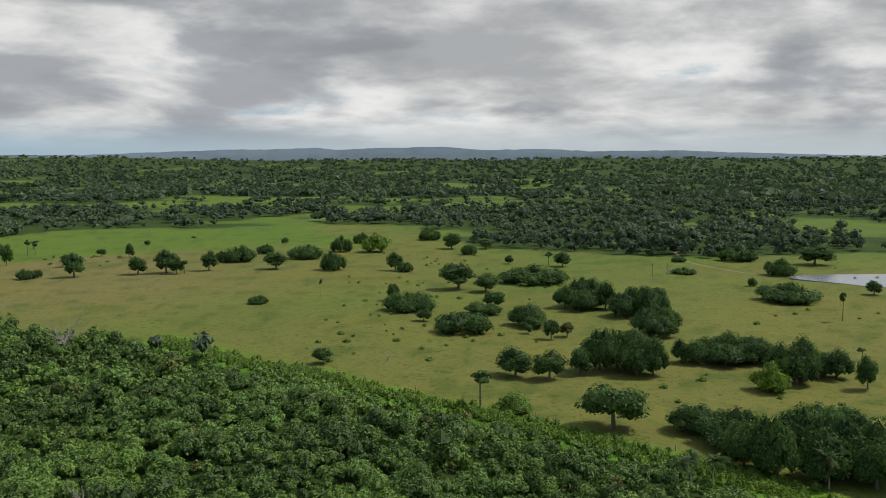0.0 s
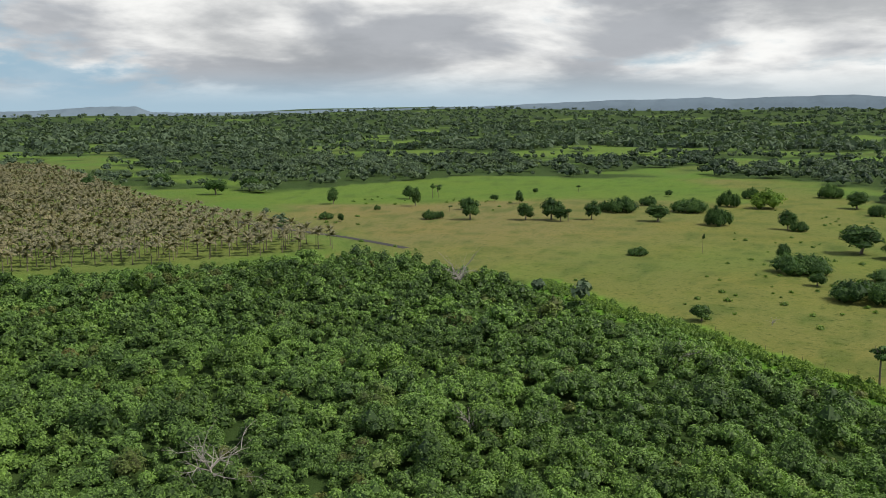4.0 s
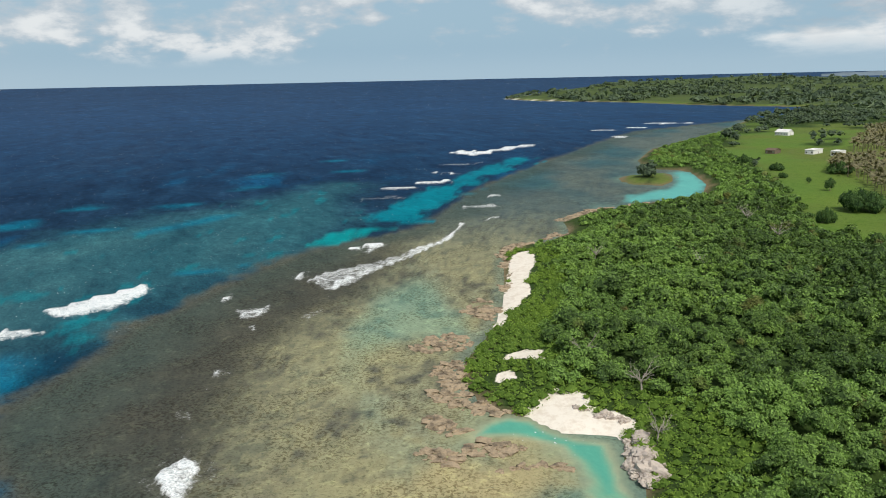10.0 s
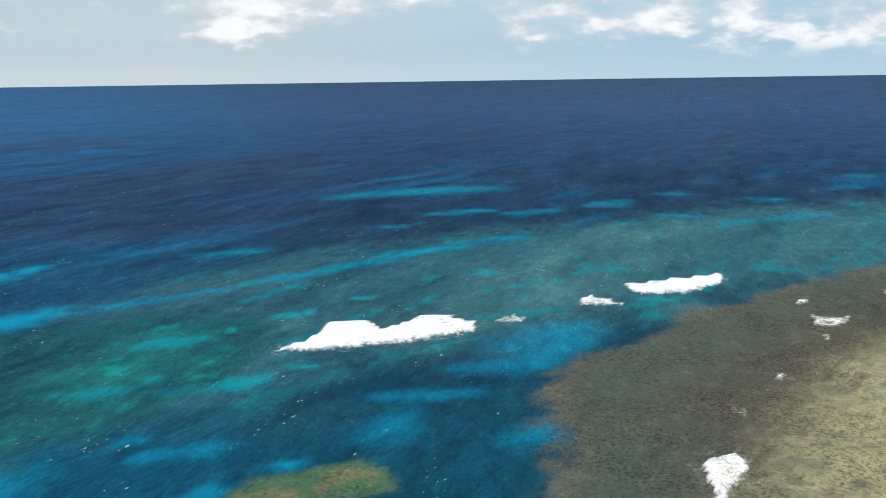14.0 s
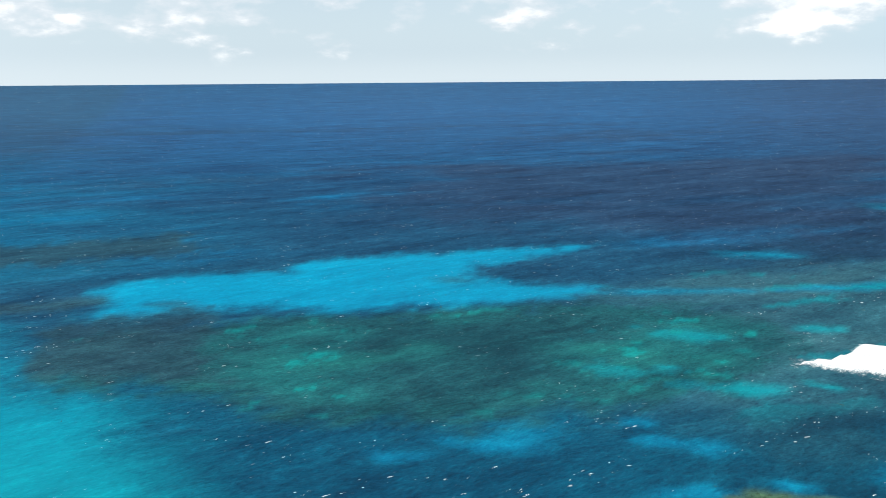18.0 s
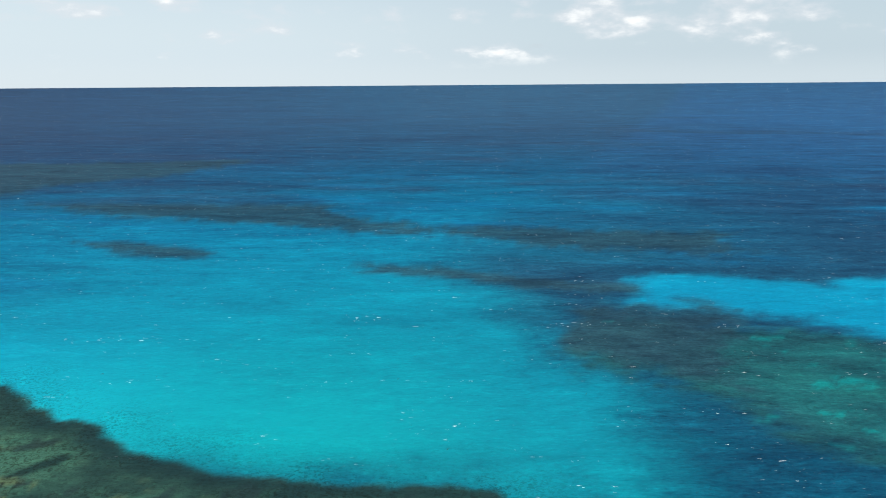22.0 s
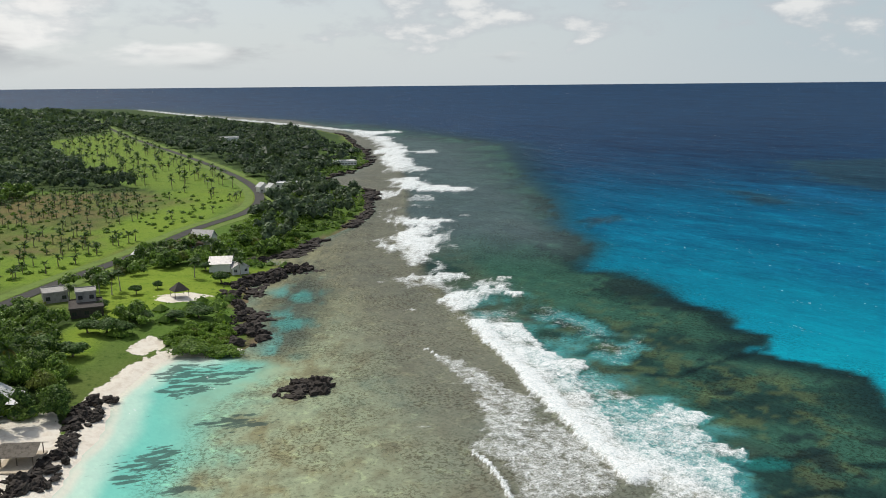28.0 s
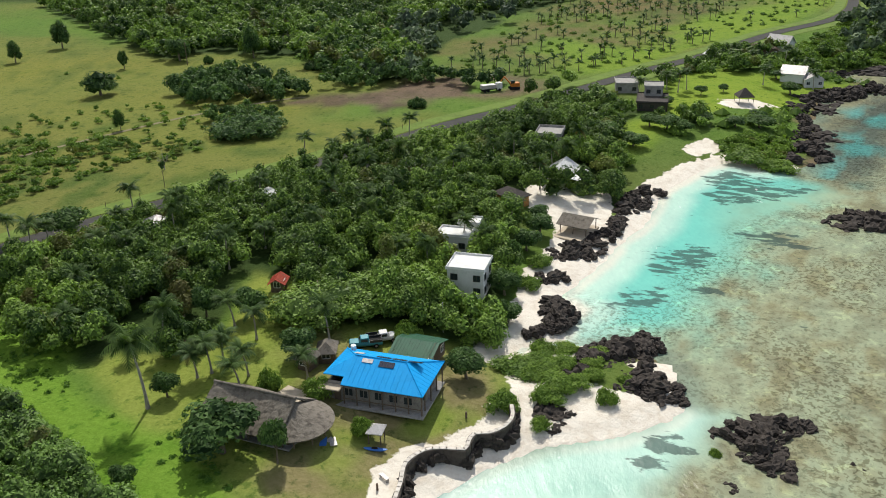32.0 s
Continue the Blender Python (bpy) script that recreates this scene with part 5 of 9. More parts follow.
OCTA_F = np.array([(0, 2, 4), (2, 1, 4), (1, 3, 4), (3, 0, 4), (2, 0, 5), (1, 2, 5), (3, 1, 5), (0, 3, 5)])


def foliage(rng, centres, radii, leaves, leaf, tone=None, dry=None, core=0.88, low=-0.35):
    """Leaf blades strewn over blobs, round cores tinted dark for inner shade: vertices, triangles and tints of many
    blobs at once.
    """
    n = len(centres)
    centres, radii = np.asarray(centres, float), np.asarray(radii, float)
    tone = rng.random(n) if tone is None else np.asarray(tone)
    dry = np.zeros(n) if dry is None else np.asarray(dry)
    area = radii[:, 0] ** 2
    who = np.repeat(np.arange(n), np.clip(np.rint(leaves * area / area.mean()), 8, 4 * leaves).astype(int))
    k = len(who)
    z = rng.uniform(low, 1.0, k)
    a = rng.uniform(0, 2 * np.pi, k)
    s = np.sqrt(1 - z * z)
    out = np.stack([s * np.cos(a), s * np.sin(a), z], 1)
    place = centres[who] + out * radii[who] * rng.uniform(0.86, 1.12, (k, 1))
    nrm = out + rng.normal(0, 0.42, (k, 3)) + np.array([0, 0, 0.35])
    nrm /= np.linalg.norm(nrm, axis=1, keepdims=True)
    t = np.cross(nrm, rng.normal(0, 1, (k, 3)))
    t /= np.linalg.norm(t, axis=1, keepdims=True) + 1e-9
    b = np.cross(nrm, t)
    size = leaf * rng.uniform(0.55, 1.4, (k, 1))
    v = np.stack([place - t * size + b * size * 0.25, place + t * size - nrm * size * 0.15, place - b * size * 0.95 + nrm * size * 0.2], 1).reshape(-1, 3)
    f = np.arange(k * 3).reshape(-1, 3)
    lt = rng.random(k)
    tint = np.repeat(np.stack([tone[who], lt, dry[who], np.ones(k)], 1), 3, 0)
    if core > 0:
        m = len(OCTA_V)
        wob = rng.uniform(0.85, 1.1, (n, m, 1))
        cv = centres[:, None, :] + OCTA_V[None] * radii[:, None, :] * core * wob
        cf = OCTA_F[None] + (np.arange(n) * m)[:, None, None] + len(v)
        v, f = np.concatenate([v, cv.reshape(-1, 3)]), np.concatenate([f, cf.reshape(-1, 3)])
        # core tone halved: the shade inside a crown is put into the tint
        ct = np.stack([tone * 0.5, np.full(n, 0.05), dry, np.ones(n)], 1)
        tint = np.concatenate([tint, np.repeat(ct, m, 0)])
    return v, f, tint


def joined(parts):
    vs, fs, ts, off = [], [], [], 0
    for v, f, t in parts:
        vs.append(v), fs.append(f + off), ts.append(t)
        off += len(v)
    return np.concatenate(vs), np.concatenate(fs), np.concatenate(ts)


def lobes(rng, centre, radius, height, count, small=0.30, large=0.66):
    """A crown as a few overlapping blobs."""
    c = np.asarray(centre, float)
    n = len(c)
    who = np.repeat(np.arange(n), count)
    ang = rng.uniform(0, 2 * np.pi, n * count)
    rad = np.sqrt(rng.random(n * count)) * 0.62
    off = np.stack([np.cos(ang) * rad * radius[who], np.sin(ang) * rad * radius[who], (0.75 - rad * 0.9 + rng.uniform(-0.25, 0.2, n * count)) * height[who]], 1)
    rr = radius[who] * rng.uniform(small, large, n * count)
    return c[who] + off, np.stack([rr, rr, np.minimum(rr, height[who] * 0.55)], 1), who


def scatter(rng, x0, x1, y0, y1, step):
    """A jittered grid of places."""
    gx, gy = np.meshgrid(np.arange(x0, x1, step), np.arange(y0, y1, step))
    gx = gx + (np.arange(gx.shape[0]) % 2)[:, None] * step * 0.5
    n = gx.size
    return gx.ravel() + rng.uniform(-0.42, 0.42, n) * step, gy.ravel() + rng.uniform(-0.42, 0.42, n) * step


def stuff(name, parts, material, label, category):
    v, f, t = joined(parts)
    return tagged(new(name, mesh_from(name, v, f, material, False, t)), label, category, kind="stuff")


# ---- the near forest: a closed canopy of low broad-leaved trees ----
rng = np.random.default_rng(11)
fx, fy = scatter(rng, -1100, 90, -40, 480, 3.5)
inside = signed(fx, fy, FOREST)
fd, fr = land_distance(fx, fy), np.hypot(fx, fy)
ok = (inside > -1 + 2 * fbm(fx, fy, 20, 3, 2)) & (fd > np.where(fx > -330, 19.0 + 6.0 * fbm(fx, fy, 18, 19, 2), 8.0)) & (fr > 12)
ok &= np.maximum.reduce([signed(fx, fy, s) for s in (SAND_W, SAND_W2, SAND_W3, SAND_W4)]) < -4
ok &= ~((fr > 420) & (rng.random(len(fr)) < 0.40)) & ~((fr < 62) & (rng.random(len(fr)) < 0.5))
edge_far = near_line(fx, fy, FOREST_EAST + [(75, 150)])
ok &= (rng.random(len(fx)) > 0.05) & (edge_far > 5.5)
fx, fy, fd, fr, edge_far = fx[ok], fy[ok], fd[ok], fr[ok], edge_far[ok]
tall = 3.3 + 1.9 * fbm(fx, fy, 38, 21, 3) + 1.2 * rng.normal(0, 1, len(fx)).clip(-1.6, 2.2)
giant = rng.random(len(fx)) < 0.055
tall = tall + giant * rng.uniform(1.8, 4.5, len(fx))
tall = np.clip(tall, 1.2, 10.5) * smooth(2, 34, fd).clip(0.28, 1) * smooth(2, 26, edge_far).clip(0.3, 1)
tall = tall * (1 - 0.35 * smooth(-230, -360, fx)) * (1 - 0.25 * smooth(-420, -560, fx))
tone = np.clip(0.46 + 0.50 * fbm(fx, fy, 30, 23, 3) + rng.normal(0, 0.22, len(fx)) - 0.25 * giant, 0, 1)
tone = np.clip(tone + 0.35 * smooth(40, 8, fd), 0, 1.1)
dry = ((rng.random(len(fx)) < 0.02) * rng.uniform(0.3, 0.8, len(fx))) + 0.5 * smooth(0.80, 1.0, fbm(fx, fy, 22, 25, 2))
gz = ground_height(fx, fy, fd)
wide = np.clip(1.6 + 0.22 * tall + rng.normal(0, 0.6, len(fx)) + giant * rng.uniform(0.4, 1.4, len(fx)), 1.1, 5.0)
near_parts = []
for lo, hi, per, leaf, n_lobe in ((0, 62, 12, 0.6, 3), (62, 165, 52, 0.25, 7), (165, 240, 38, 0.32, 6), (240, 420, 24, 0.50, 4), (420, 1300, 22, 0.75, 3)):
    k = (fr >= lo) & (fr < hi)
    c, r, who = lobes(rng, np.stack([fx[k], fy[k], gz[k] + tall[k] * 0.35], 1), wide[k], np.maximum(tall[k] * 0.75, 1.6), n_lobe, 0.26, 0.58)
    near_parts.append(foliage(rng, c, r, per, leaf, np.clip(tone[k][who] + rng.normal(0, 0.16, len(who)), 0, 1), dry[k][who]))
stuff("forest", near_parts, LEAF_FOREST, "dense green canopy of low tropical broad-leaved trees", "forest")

# ---- far woods over the plain ----
rng = np.random.default_rng(12)
far_parts = []
for r0, r1, n, wide0, per, leaf in ((230, 700, 7500, 4.6, 32, 1.05), (700, 1500, 11500, 7.4, 20, 1.9), (1500, 4700, 15000, 18.0, 13, 5.5)):
    az = np.radians(rng.uniform(-65, 80, n) if r0 < 1500 else rng.uniform(-115, 90, n))
    r = np.sqrt(rng.uniform(r0 ** 2, r1 ** 2, n)) if r0 < 1500 else r0 * (r1 / r0) ** rng.random(n)
    x, y = -np.sin(az) * r, np.cos(az) * r
    if r0 < 1500:
        e = rng.random(n) < 0.35
        az2 = np.radians(rng.uniform(-118, -60, n))
        x, y = np.where(e, -np.sin(az2) * r, x), np.where(e, np.cos(az2) * r, y)
    d = land_distance(x, y)
    ok = (woods_density(x, y, d) > rng.uniform(0.30, 0.85, n)) & (d > 10 + 0.11 * np.clip(x - 800, 0, 1600)) & (signed(x, y, FOREST) < 0) & (signed(x, y, WOOD_NE) < 0)
    x, y, d, r = x[ok], y[ok], d[ok], r[ok]
    h = (4.5 + 3.5 * rng.random(len(x))) * (1 - 0.1 * (r > 1500))
    w = wide0 * np.clip(np.exp(rng.normal(-0.08, 0.42, len(x))), 0.45, 2.2)
    h = h * rng.uniform(0.6, 1.35, len(x))
    c, rad, who = lobes(rng, np.stack([x, y, ground_height(x, y, d) + h * 0.5], 1), w, h, 2 if r0 < 1500 else 1)
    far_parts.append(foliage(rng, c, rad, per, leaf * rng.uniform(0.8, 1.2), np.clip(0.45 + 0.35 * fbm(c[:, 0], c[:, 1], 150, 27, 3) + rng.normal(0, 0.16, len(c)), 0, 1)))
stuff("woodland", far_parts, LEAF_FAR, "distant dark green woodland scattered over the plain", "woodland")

# ---- settlement woods and thickets ----
rng = np.random.default_rng(13)
parts = []
HOUSE_CLEAR = []
GARDEN_CLEAR = [(128, 88), (128, 80), (116, 70), (115, 60), (111, 50), (103, 46), (100, 58), (102, 74), (93, 80), (87, 88), (91, 95), (105, 91), (112, 82)]


def thicket(poly, step, h0, h1, wide0, per, leaf, n_lobe, sparse=0.0, edge=0.0):
    q = np.asarray(poly, float)
    x, y = scatter(rng, q[:, 0].min(), q[:, 0].max(), q[:, 1].min(), q[:, 1].max(), step)
    s = signed(x, y, poly)
    ok = (s > edge) & (rng.random(len(x)) > sparse) & (near_line(x, y, ROAD) > 5)
    if len(GARDEN_CLEAR):
        ok &= signed(x, y, GARDEN_CLEAR) < 0.5
    for cx, cy, cr in HOUSE_CLEAR:
        ok &= np.hypot(x - cx, y - cy) > cr
    x, y = x[ok], y[ok]
    d = land_distance(x, y)
    x, y, d = x[d > 3], y[d > 3], d[d > 3]
    h = rng.uniform(h0, h1, len(x))
    c, rad, who = lobes(rng, np.stack([x, y, ground_height(x, y, d) + h * 0.35], 1), wide0 * rng.uniform(0.75, 1.3, len(x)), h * 0.8, n_lobe)
    tone = np.clip(0.42 + 0.5 * fbm(x, y, 18, 29, 2) + rng.normal(0, 0.27, len(x)), 0, 1)
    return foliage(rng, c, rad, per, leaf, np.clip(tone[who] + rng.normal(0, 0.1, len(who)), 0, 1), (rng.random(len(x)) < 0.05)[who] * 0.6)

# ---- palms ----
def palm_arrays(rng, n_frond, seg, length, trunk_h, leaflets, droop=0.9, trunk_r=0.16):
    """One palm: arrays of its trunk and of its fronds."""
    lean = rng.uniform(-0.12, 0.12, 2)
    tv, tf = [], []
    rings = 5
    for i in range(rings + 1):
        u = i / rings
        for j in range(6):
            a = j * math.pi / 3
            rr = trunk_r * (1.35 - 0.6 * u) * (1.5 if i == 0 else 1)
            tv.append((lean[0] * trunk_h * u * u + rr * math.cos(a), lean[1] * trunk_h * u * u + rr * math.sin(a), trunk_h * u))
    for i in range(rings):
        for j in range(6):
            a, b = i * 6 + j, i * 6 + (j + 1) % 6
            tf += [(a, b, b + 6), (a, b + 6, a + 6)]
    top = np.array([lean[0] * trunk_h, lean[1] * trunk_h, trunk_h])
    fv, ff, ft = [], [], []
    for i in range(n_frond):
        az = i * 2.399 + rng.uniform(-0.3, 0.3)
        el = rng.uniform(-0.1, 1.25)
        ln = length * rng.uniform(0.8, 1.15)
        h, s = np.array([math.cos(az), math.sin(az), 0]), np.array([-math.sin(az), math.cos(az), 0])
        pts = []
        p, ang = top.copy(), el
        for k in range(seg + 1):
            pts.append(p.copy())
            p = p + (h * math.cos(ang) + np.array([0, 0, math.sin(ang)])) * ln / seg
            ang -= droop * (0.6 + 1.2 * k / seg) * 1.9 / seg
        tone, old = rng.random(), 1.0 if el < 0.0 and rng.random() < 0.3 else 0.0
        if leaflets:
            for k in range(1, seg + 1):
                for side in (-1, 1):
                    a, b = pts[k - 1], pts[k]
                    w = ln * 0.30 * math.sin(math.pi * min(1.0, 0.18 + 0.8 * k / seg))
                    tip = (a + b) / 2 + side * s * w + (b - a) * 1.1 - np.array([0, 0, w * 0.55])
                    o = len(fv)
                    fv += [a, b, tip]
                    ff.append((o, o + 1, o + 2))
                    ft += [(tone, rng.random(), old, 1)] * 3
        else:
            for side in (-1, 1):
                o = len(fv)
                for k in range(seg + 1):
                    w = ln * 0.17 * math.sin(math.pi * (0.12 + 0.88 * k / seg) * 0.97)
                    fv += [pts[k], pts[k] + side * s * w - np.array([0, 0, w * 0.6])]
                    ft += [(tone, rng.random(), old, 1)] * 2
                for k in range(seg):
                    q = o + 2 * k
                    ff += [(q, q + 1, q + 3), (q, q + 3, q + 2)]
    return np.array(tv), np.array(tf), np.array(fv), np.array(ff), np.array(ft, float)


def palm_stand(name, label, x, y, rng, height, length, fronds, seg, leaf_mat):
    kinds = [palm_arrays(rng, fronds, seg, length, 1.0, False, trunk_r=0.15) for _ in range(6)]
    tops, trunks = [], []
    z = ground_height(x, y)
    for i in range(len(x)):
        tv, tf, fv, ff, ft = kinds[i % 6]
        a, h = rng.uniform(0, 6.28), height * rng.uniform(0.8, 1.2)
        c, s, k = math.cos(a), math.sin(a), rng.uniform(0.85, 1.15)
        rot = np.array([[c, -s, 0], [s, c, 0], [0, 0, 1]])
        shift = np.array([x[i], y[i], z[i] - 0.2])
        v = fv.copy()
        v[:, 2] -= 1.0
        t = ft.copy()
        t[:, 0] = np.clip(t[:, 0] * 0.5 + rng.random() * 0.5, 0, 1)
        tops.append(((v * k) @ rot.T + shift + [0, 0, h], ff, t))
        w = tv
        trunks.append(((w * [1, 1, h]) @ rot.T + shift, tf, np.full((len(w), 4), 0.5)))
    stand = new(name, None)
    tagged(stand, label, "palm grove", kind="stuff")
    for part_name, arrays, mat in (("crowns", tops, leaf_mat), ("trunks", trunks, BARK)):
        v, f, t = joined(arrays)
        ob = new(part_name, mesh_from(part_name, v, f, mat, False, t))
        ob.parent = stand
    return stand


rng = np.random.default_rng(21)
# the plantation stands in straight rows
row = radians(32)
u, w = np.meshgrid(np.arange(-1200, 600, 7.8), np.arange(-200, 1300, 7.8))
px = (u * math.cos(row) - w * math.sin(row)).ravel() + rng.normal(0, 0.8, u.size)
py = (u * math.sin(row) + w * math.cos(row)).ravel() + rng.normal(0, 0.8, u.size)
k = (signed(px, py, PALMS) > 2) & (near_line(px, py, LANE) > 4.5) & (np.hypot(px + 640, py - 330) > 45)
px, py = px[k], py[k]
k = rng.random(len(px)) < np.where(np.hypot(px, py) > 750, 0.75, 0.93)
palm_stand("coconut_plantation", "rows of coconut palms with brownish fronds in a plantation", px[k], py[k], rng, 7.4, 4.1, 15, 3, FROND_DRY)
# young palms stand thinly in the cleared field beside the road
px, py = scatter(rng, 290, 610, -50, 130, 8.0)
k = (signed(px, py, PALM_FIELD) > 1) & (near_line(px, py, ROAD) > 7) & (rng.random(len(px)) < np.clip(0.42 + 0.25 * (py < 60) + 0.7 * fbm(px, py, 45, 75, 2), 0.08, 0.95))
palm_stand("young_palm_field", "young coconut palms scattered over a grassy field", px[k], py[k], rng, 3.4, 2.3, 13, 3, FROND)
px, py = scatter(rng, 500, 1430, -60, 160, 15)
k = (signed(px, py, PALM_ROAD) > 1) & (near_line(px, py, ROAD) > 9) & (rng.random(len(px)) < 0.8)
palm_stand("roadside_palms", "coconut palms standing on bright grass beside the far road", px[k], py[k], rng, 6.0, 3.7, 12, 3, FROND)

# ---- building blocks ----
def part(name, bm, mat, parent, label=""):
    """Links a bmesh as one mesh object under a thing or a part."""
    me = bpy.data.meshes.new(name)
    bm.to_mesh(me)
    bm.free()
    me.materials.append(mat)
    ob = new(name, me)
    ob.parent = parent
    if label:
        ob["label"] = label
    return ob


def thing(name, at, label, category, group="", turn=0.0, kind=""):
    ob = new(name, None)
    ob.matrix_basis = pose(*at, 0, 0, turn)
    return tagged(ob, label, category, group, kind)


def box(bm, c, s, rot=0.0, bevel=0.0):
    """A box at c of size s, turned about z; its edges may be bevelled."""
    m = Matrix.Translation(c) @ Matrix.Rotation(radians(rot), 4, "Z") @ Matrix.Diagonal((*s, 1))
    made = bmesh.ops.create_cube(bm, size=1, matrix=m)
    if bevel:
        edges = list({e for v in made["verts"] for e in v.link_edges})
        bmesh.ops.bevel(bm, geom=edges, offset=bevel, segments=1, affect="EDGES")
    return bm


def rod(bm, a, b, r0, r1, n=7):
    a, b = Vector(a), Vector(b)
    m = Matrix.Translation((a + b) / 2) @ (b - a).to_track_quat("Z", "Y").to_matrix().to_4x4()
    bmesh.ops.create_cone(bm, cap_ends=True, segments=n, radius1=r0, radius2=r1, depth=(b - a).length, matrix=m)
    return bm


def slab(bm, pts, thick):
    """A flat or sloping panel through the points, with thickness downwards."""
    top = [bm.verts.new(p) for p in pts]
    low = [bm.verts.new((p[0], p[1], p[2] - thick)) for p in pts]
    bm.faces.new(top)
    bm.faces.new(low[::-1])
    for i in range(len(pts)):
        j = (i + 1) % len(pts)
        bm.faces.new((top[j], top[i], low[i], low[j]))
    return bm


def fresh():
    return bmesh.new()


def land_z(x, y):
    return float(ground_height(np.array([x]), np.array([y]))[0])


# ---- trees as things ----
def branch_bm(rng, w, h, crown_low, limbs, thick):
    bm = fresh()
    top = Vector((rng.uniform(-0.05, 0.05) * w, rng.uniform(-0.05, 0.05) * w, h * crown_low))
    rod(bm, (0, 0, -0.4), top * 0.5, thick * 1.3, thick, 8)
    rod(bm, top * 0.5, top, thick, thick * 0.8, 8)
    for i in range(limbs):
        a = i * 2.4 + rng.uniform(-0.4, 0.4)
        elbow = top + Vector((math.cos(a) * w * 0.16, math.sin(a) * w * 0.16, h * 0.16))
        rod(bm, top, elbow, thick * 0.7, thick * 0.42, 6)
        rod(bm, elbow, elbow + Vector((math.cos(a) * w * 0.16, math.sin(a) * w * 0.16, h * 0.14)), thick * 0.42, thick * 0.15, 5)
    return bm


def crown_mesh(name, rng, w, h, low, n_lobe, per, leaf, mat, spread=0.62, dry=0.0, big=1.0):
    """A crown of lobes between heights low and h."""
    ang, rad = rng.uniform(0, 6.283, n_lobe), np.sqrt(rng.random(n_lobe)) * spread * w * 0.5
    lift = rng.random(n_lobe) * (1 - (rad / (w * 0.5)) ** 1.5)
    rr = np.minimum(w * rng.uniform(0.15, 0.26, n_lobe), rng.uniform(1.8, 3.2, n_lobe) * big)
    z = low + rr * 0.6 + lift * np.maximum(h - low - rr * 1.5, 0.1)
    c = np.stack([np.cos(ang) * rad, np.sin(ang) * rad, z], 1)
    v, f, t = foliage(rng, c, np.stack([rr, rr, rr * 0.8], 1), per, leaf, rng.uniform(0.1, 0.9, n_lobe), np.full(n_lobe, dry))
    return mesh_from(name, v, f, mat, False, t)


TREE_KINDS = {}


def tree_kind(key, rng, w, h, low, n_lobe, per, leaf, mat, trunk, limbs, label, name="tree", category="tree", spread=0.62, dry=0.0):
    root = thing(name, (0, 0, -400), label, category)
    crown = new("crown", crown_mesh("crown", rng, w, h, low, n_lobe, per, leaf, mat, spread, dry))
    crown.parent = root
    if trunk:
        part("trunk", branch_bm(rng, w, h, max(low / h, 0.3), limbs, trunk), BARK, root)
    TREE_KINDS.setdefault(key, []).append((root, w, h))


rng = np.random.default_rng(31)
for i in range(4):
    tree_kind("t", rng, 10, 10, 1.2, 24, 120, 0.30, LEAF_DARK, 0.32, 5, "dark green broad-crowned tree standing in grazed pasture")
    tree_kind("b", rng, 20, 8, 0.0, 46, 110, 0.36, LEAF_DARK, 0.0, 0, "rounded dark green thicket of bushes in pasture", "thicket", "bush", 0.86)
for i in range(3):
    tree_kind("s", rng, 4, 10, 6.0, 7, 60, 0.36, LEAF_DARK, 0.16, 4, "slender tree with a bare trunk and small tufted crown")
    tree_kind("p", rng, 10, 7, 0.0, 22, 110, 0.30, LEAF_SHORE, 0.0, 0, "pale green leafy bush growing in short grass", "bush", "bush", 0.8)
    tree_kind("yt", rng, 6, 6, 1.7, 16, 150, 0.23, LEAF_DARK, 0.20, 5, "leafy dark green garden tree on a lawn")
    tree_kind("d", rng, 12, 8, 0.6, 36, 190, 0.24, LEAF_GARDEN, 0.35, 5, "large dense round-crowned green tree beside the lawn", spread=0.8)
    tree_kind("g", rng, 5, 3, 0.0, 18, 120, 0.17, LEAF_SHORE, 0.0, 0, "low bright green shrub", "shrub", "shrub", 0.8)
for i in range(5):
    tree_kind("m", rng, 10, 9, 0.9, 40, 120, 0.27, LEAF_DARK, 0.40, 5, "dark dense round-crowned tree standing in a grove", spread=0.84)
for i in range(2):
    tree_kind("r", rng, 6, 6, 1.0, 15, 120, 0.25, LEAF_DARK, 0.18, 4, "tree with dry brownish red foliage", dry=0.75)


def plant(rows, group="", swap=None):
    for x, y, w, h, kind in rows:
        kind = (swap or {}).get(kind, kind)
        pool = TREE_KINDS[kind]
        root, w0, h0 = pool[rng.integers(len(pool))]
        m = pose(x, y, land_z(x, y), 0, 0, float(rng.uniform(0, 360))) @ Matrix.Diagonal((w / w0, w / w0, h / h0 * 1.08, 1))
        ob = copy_thing(root, m)
        if group:
            ob["group"] = group


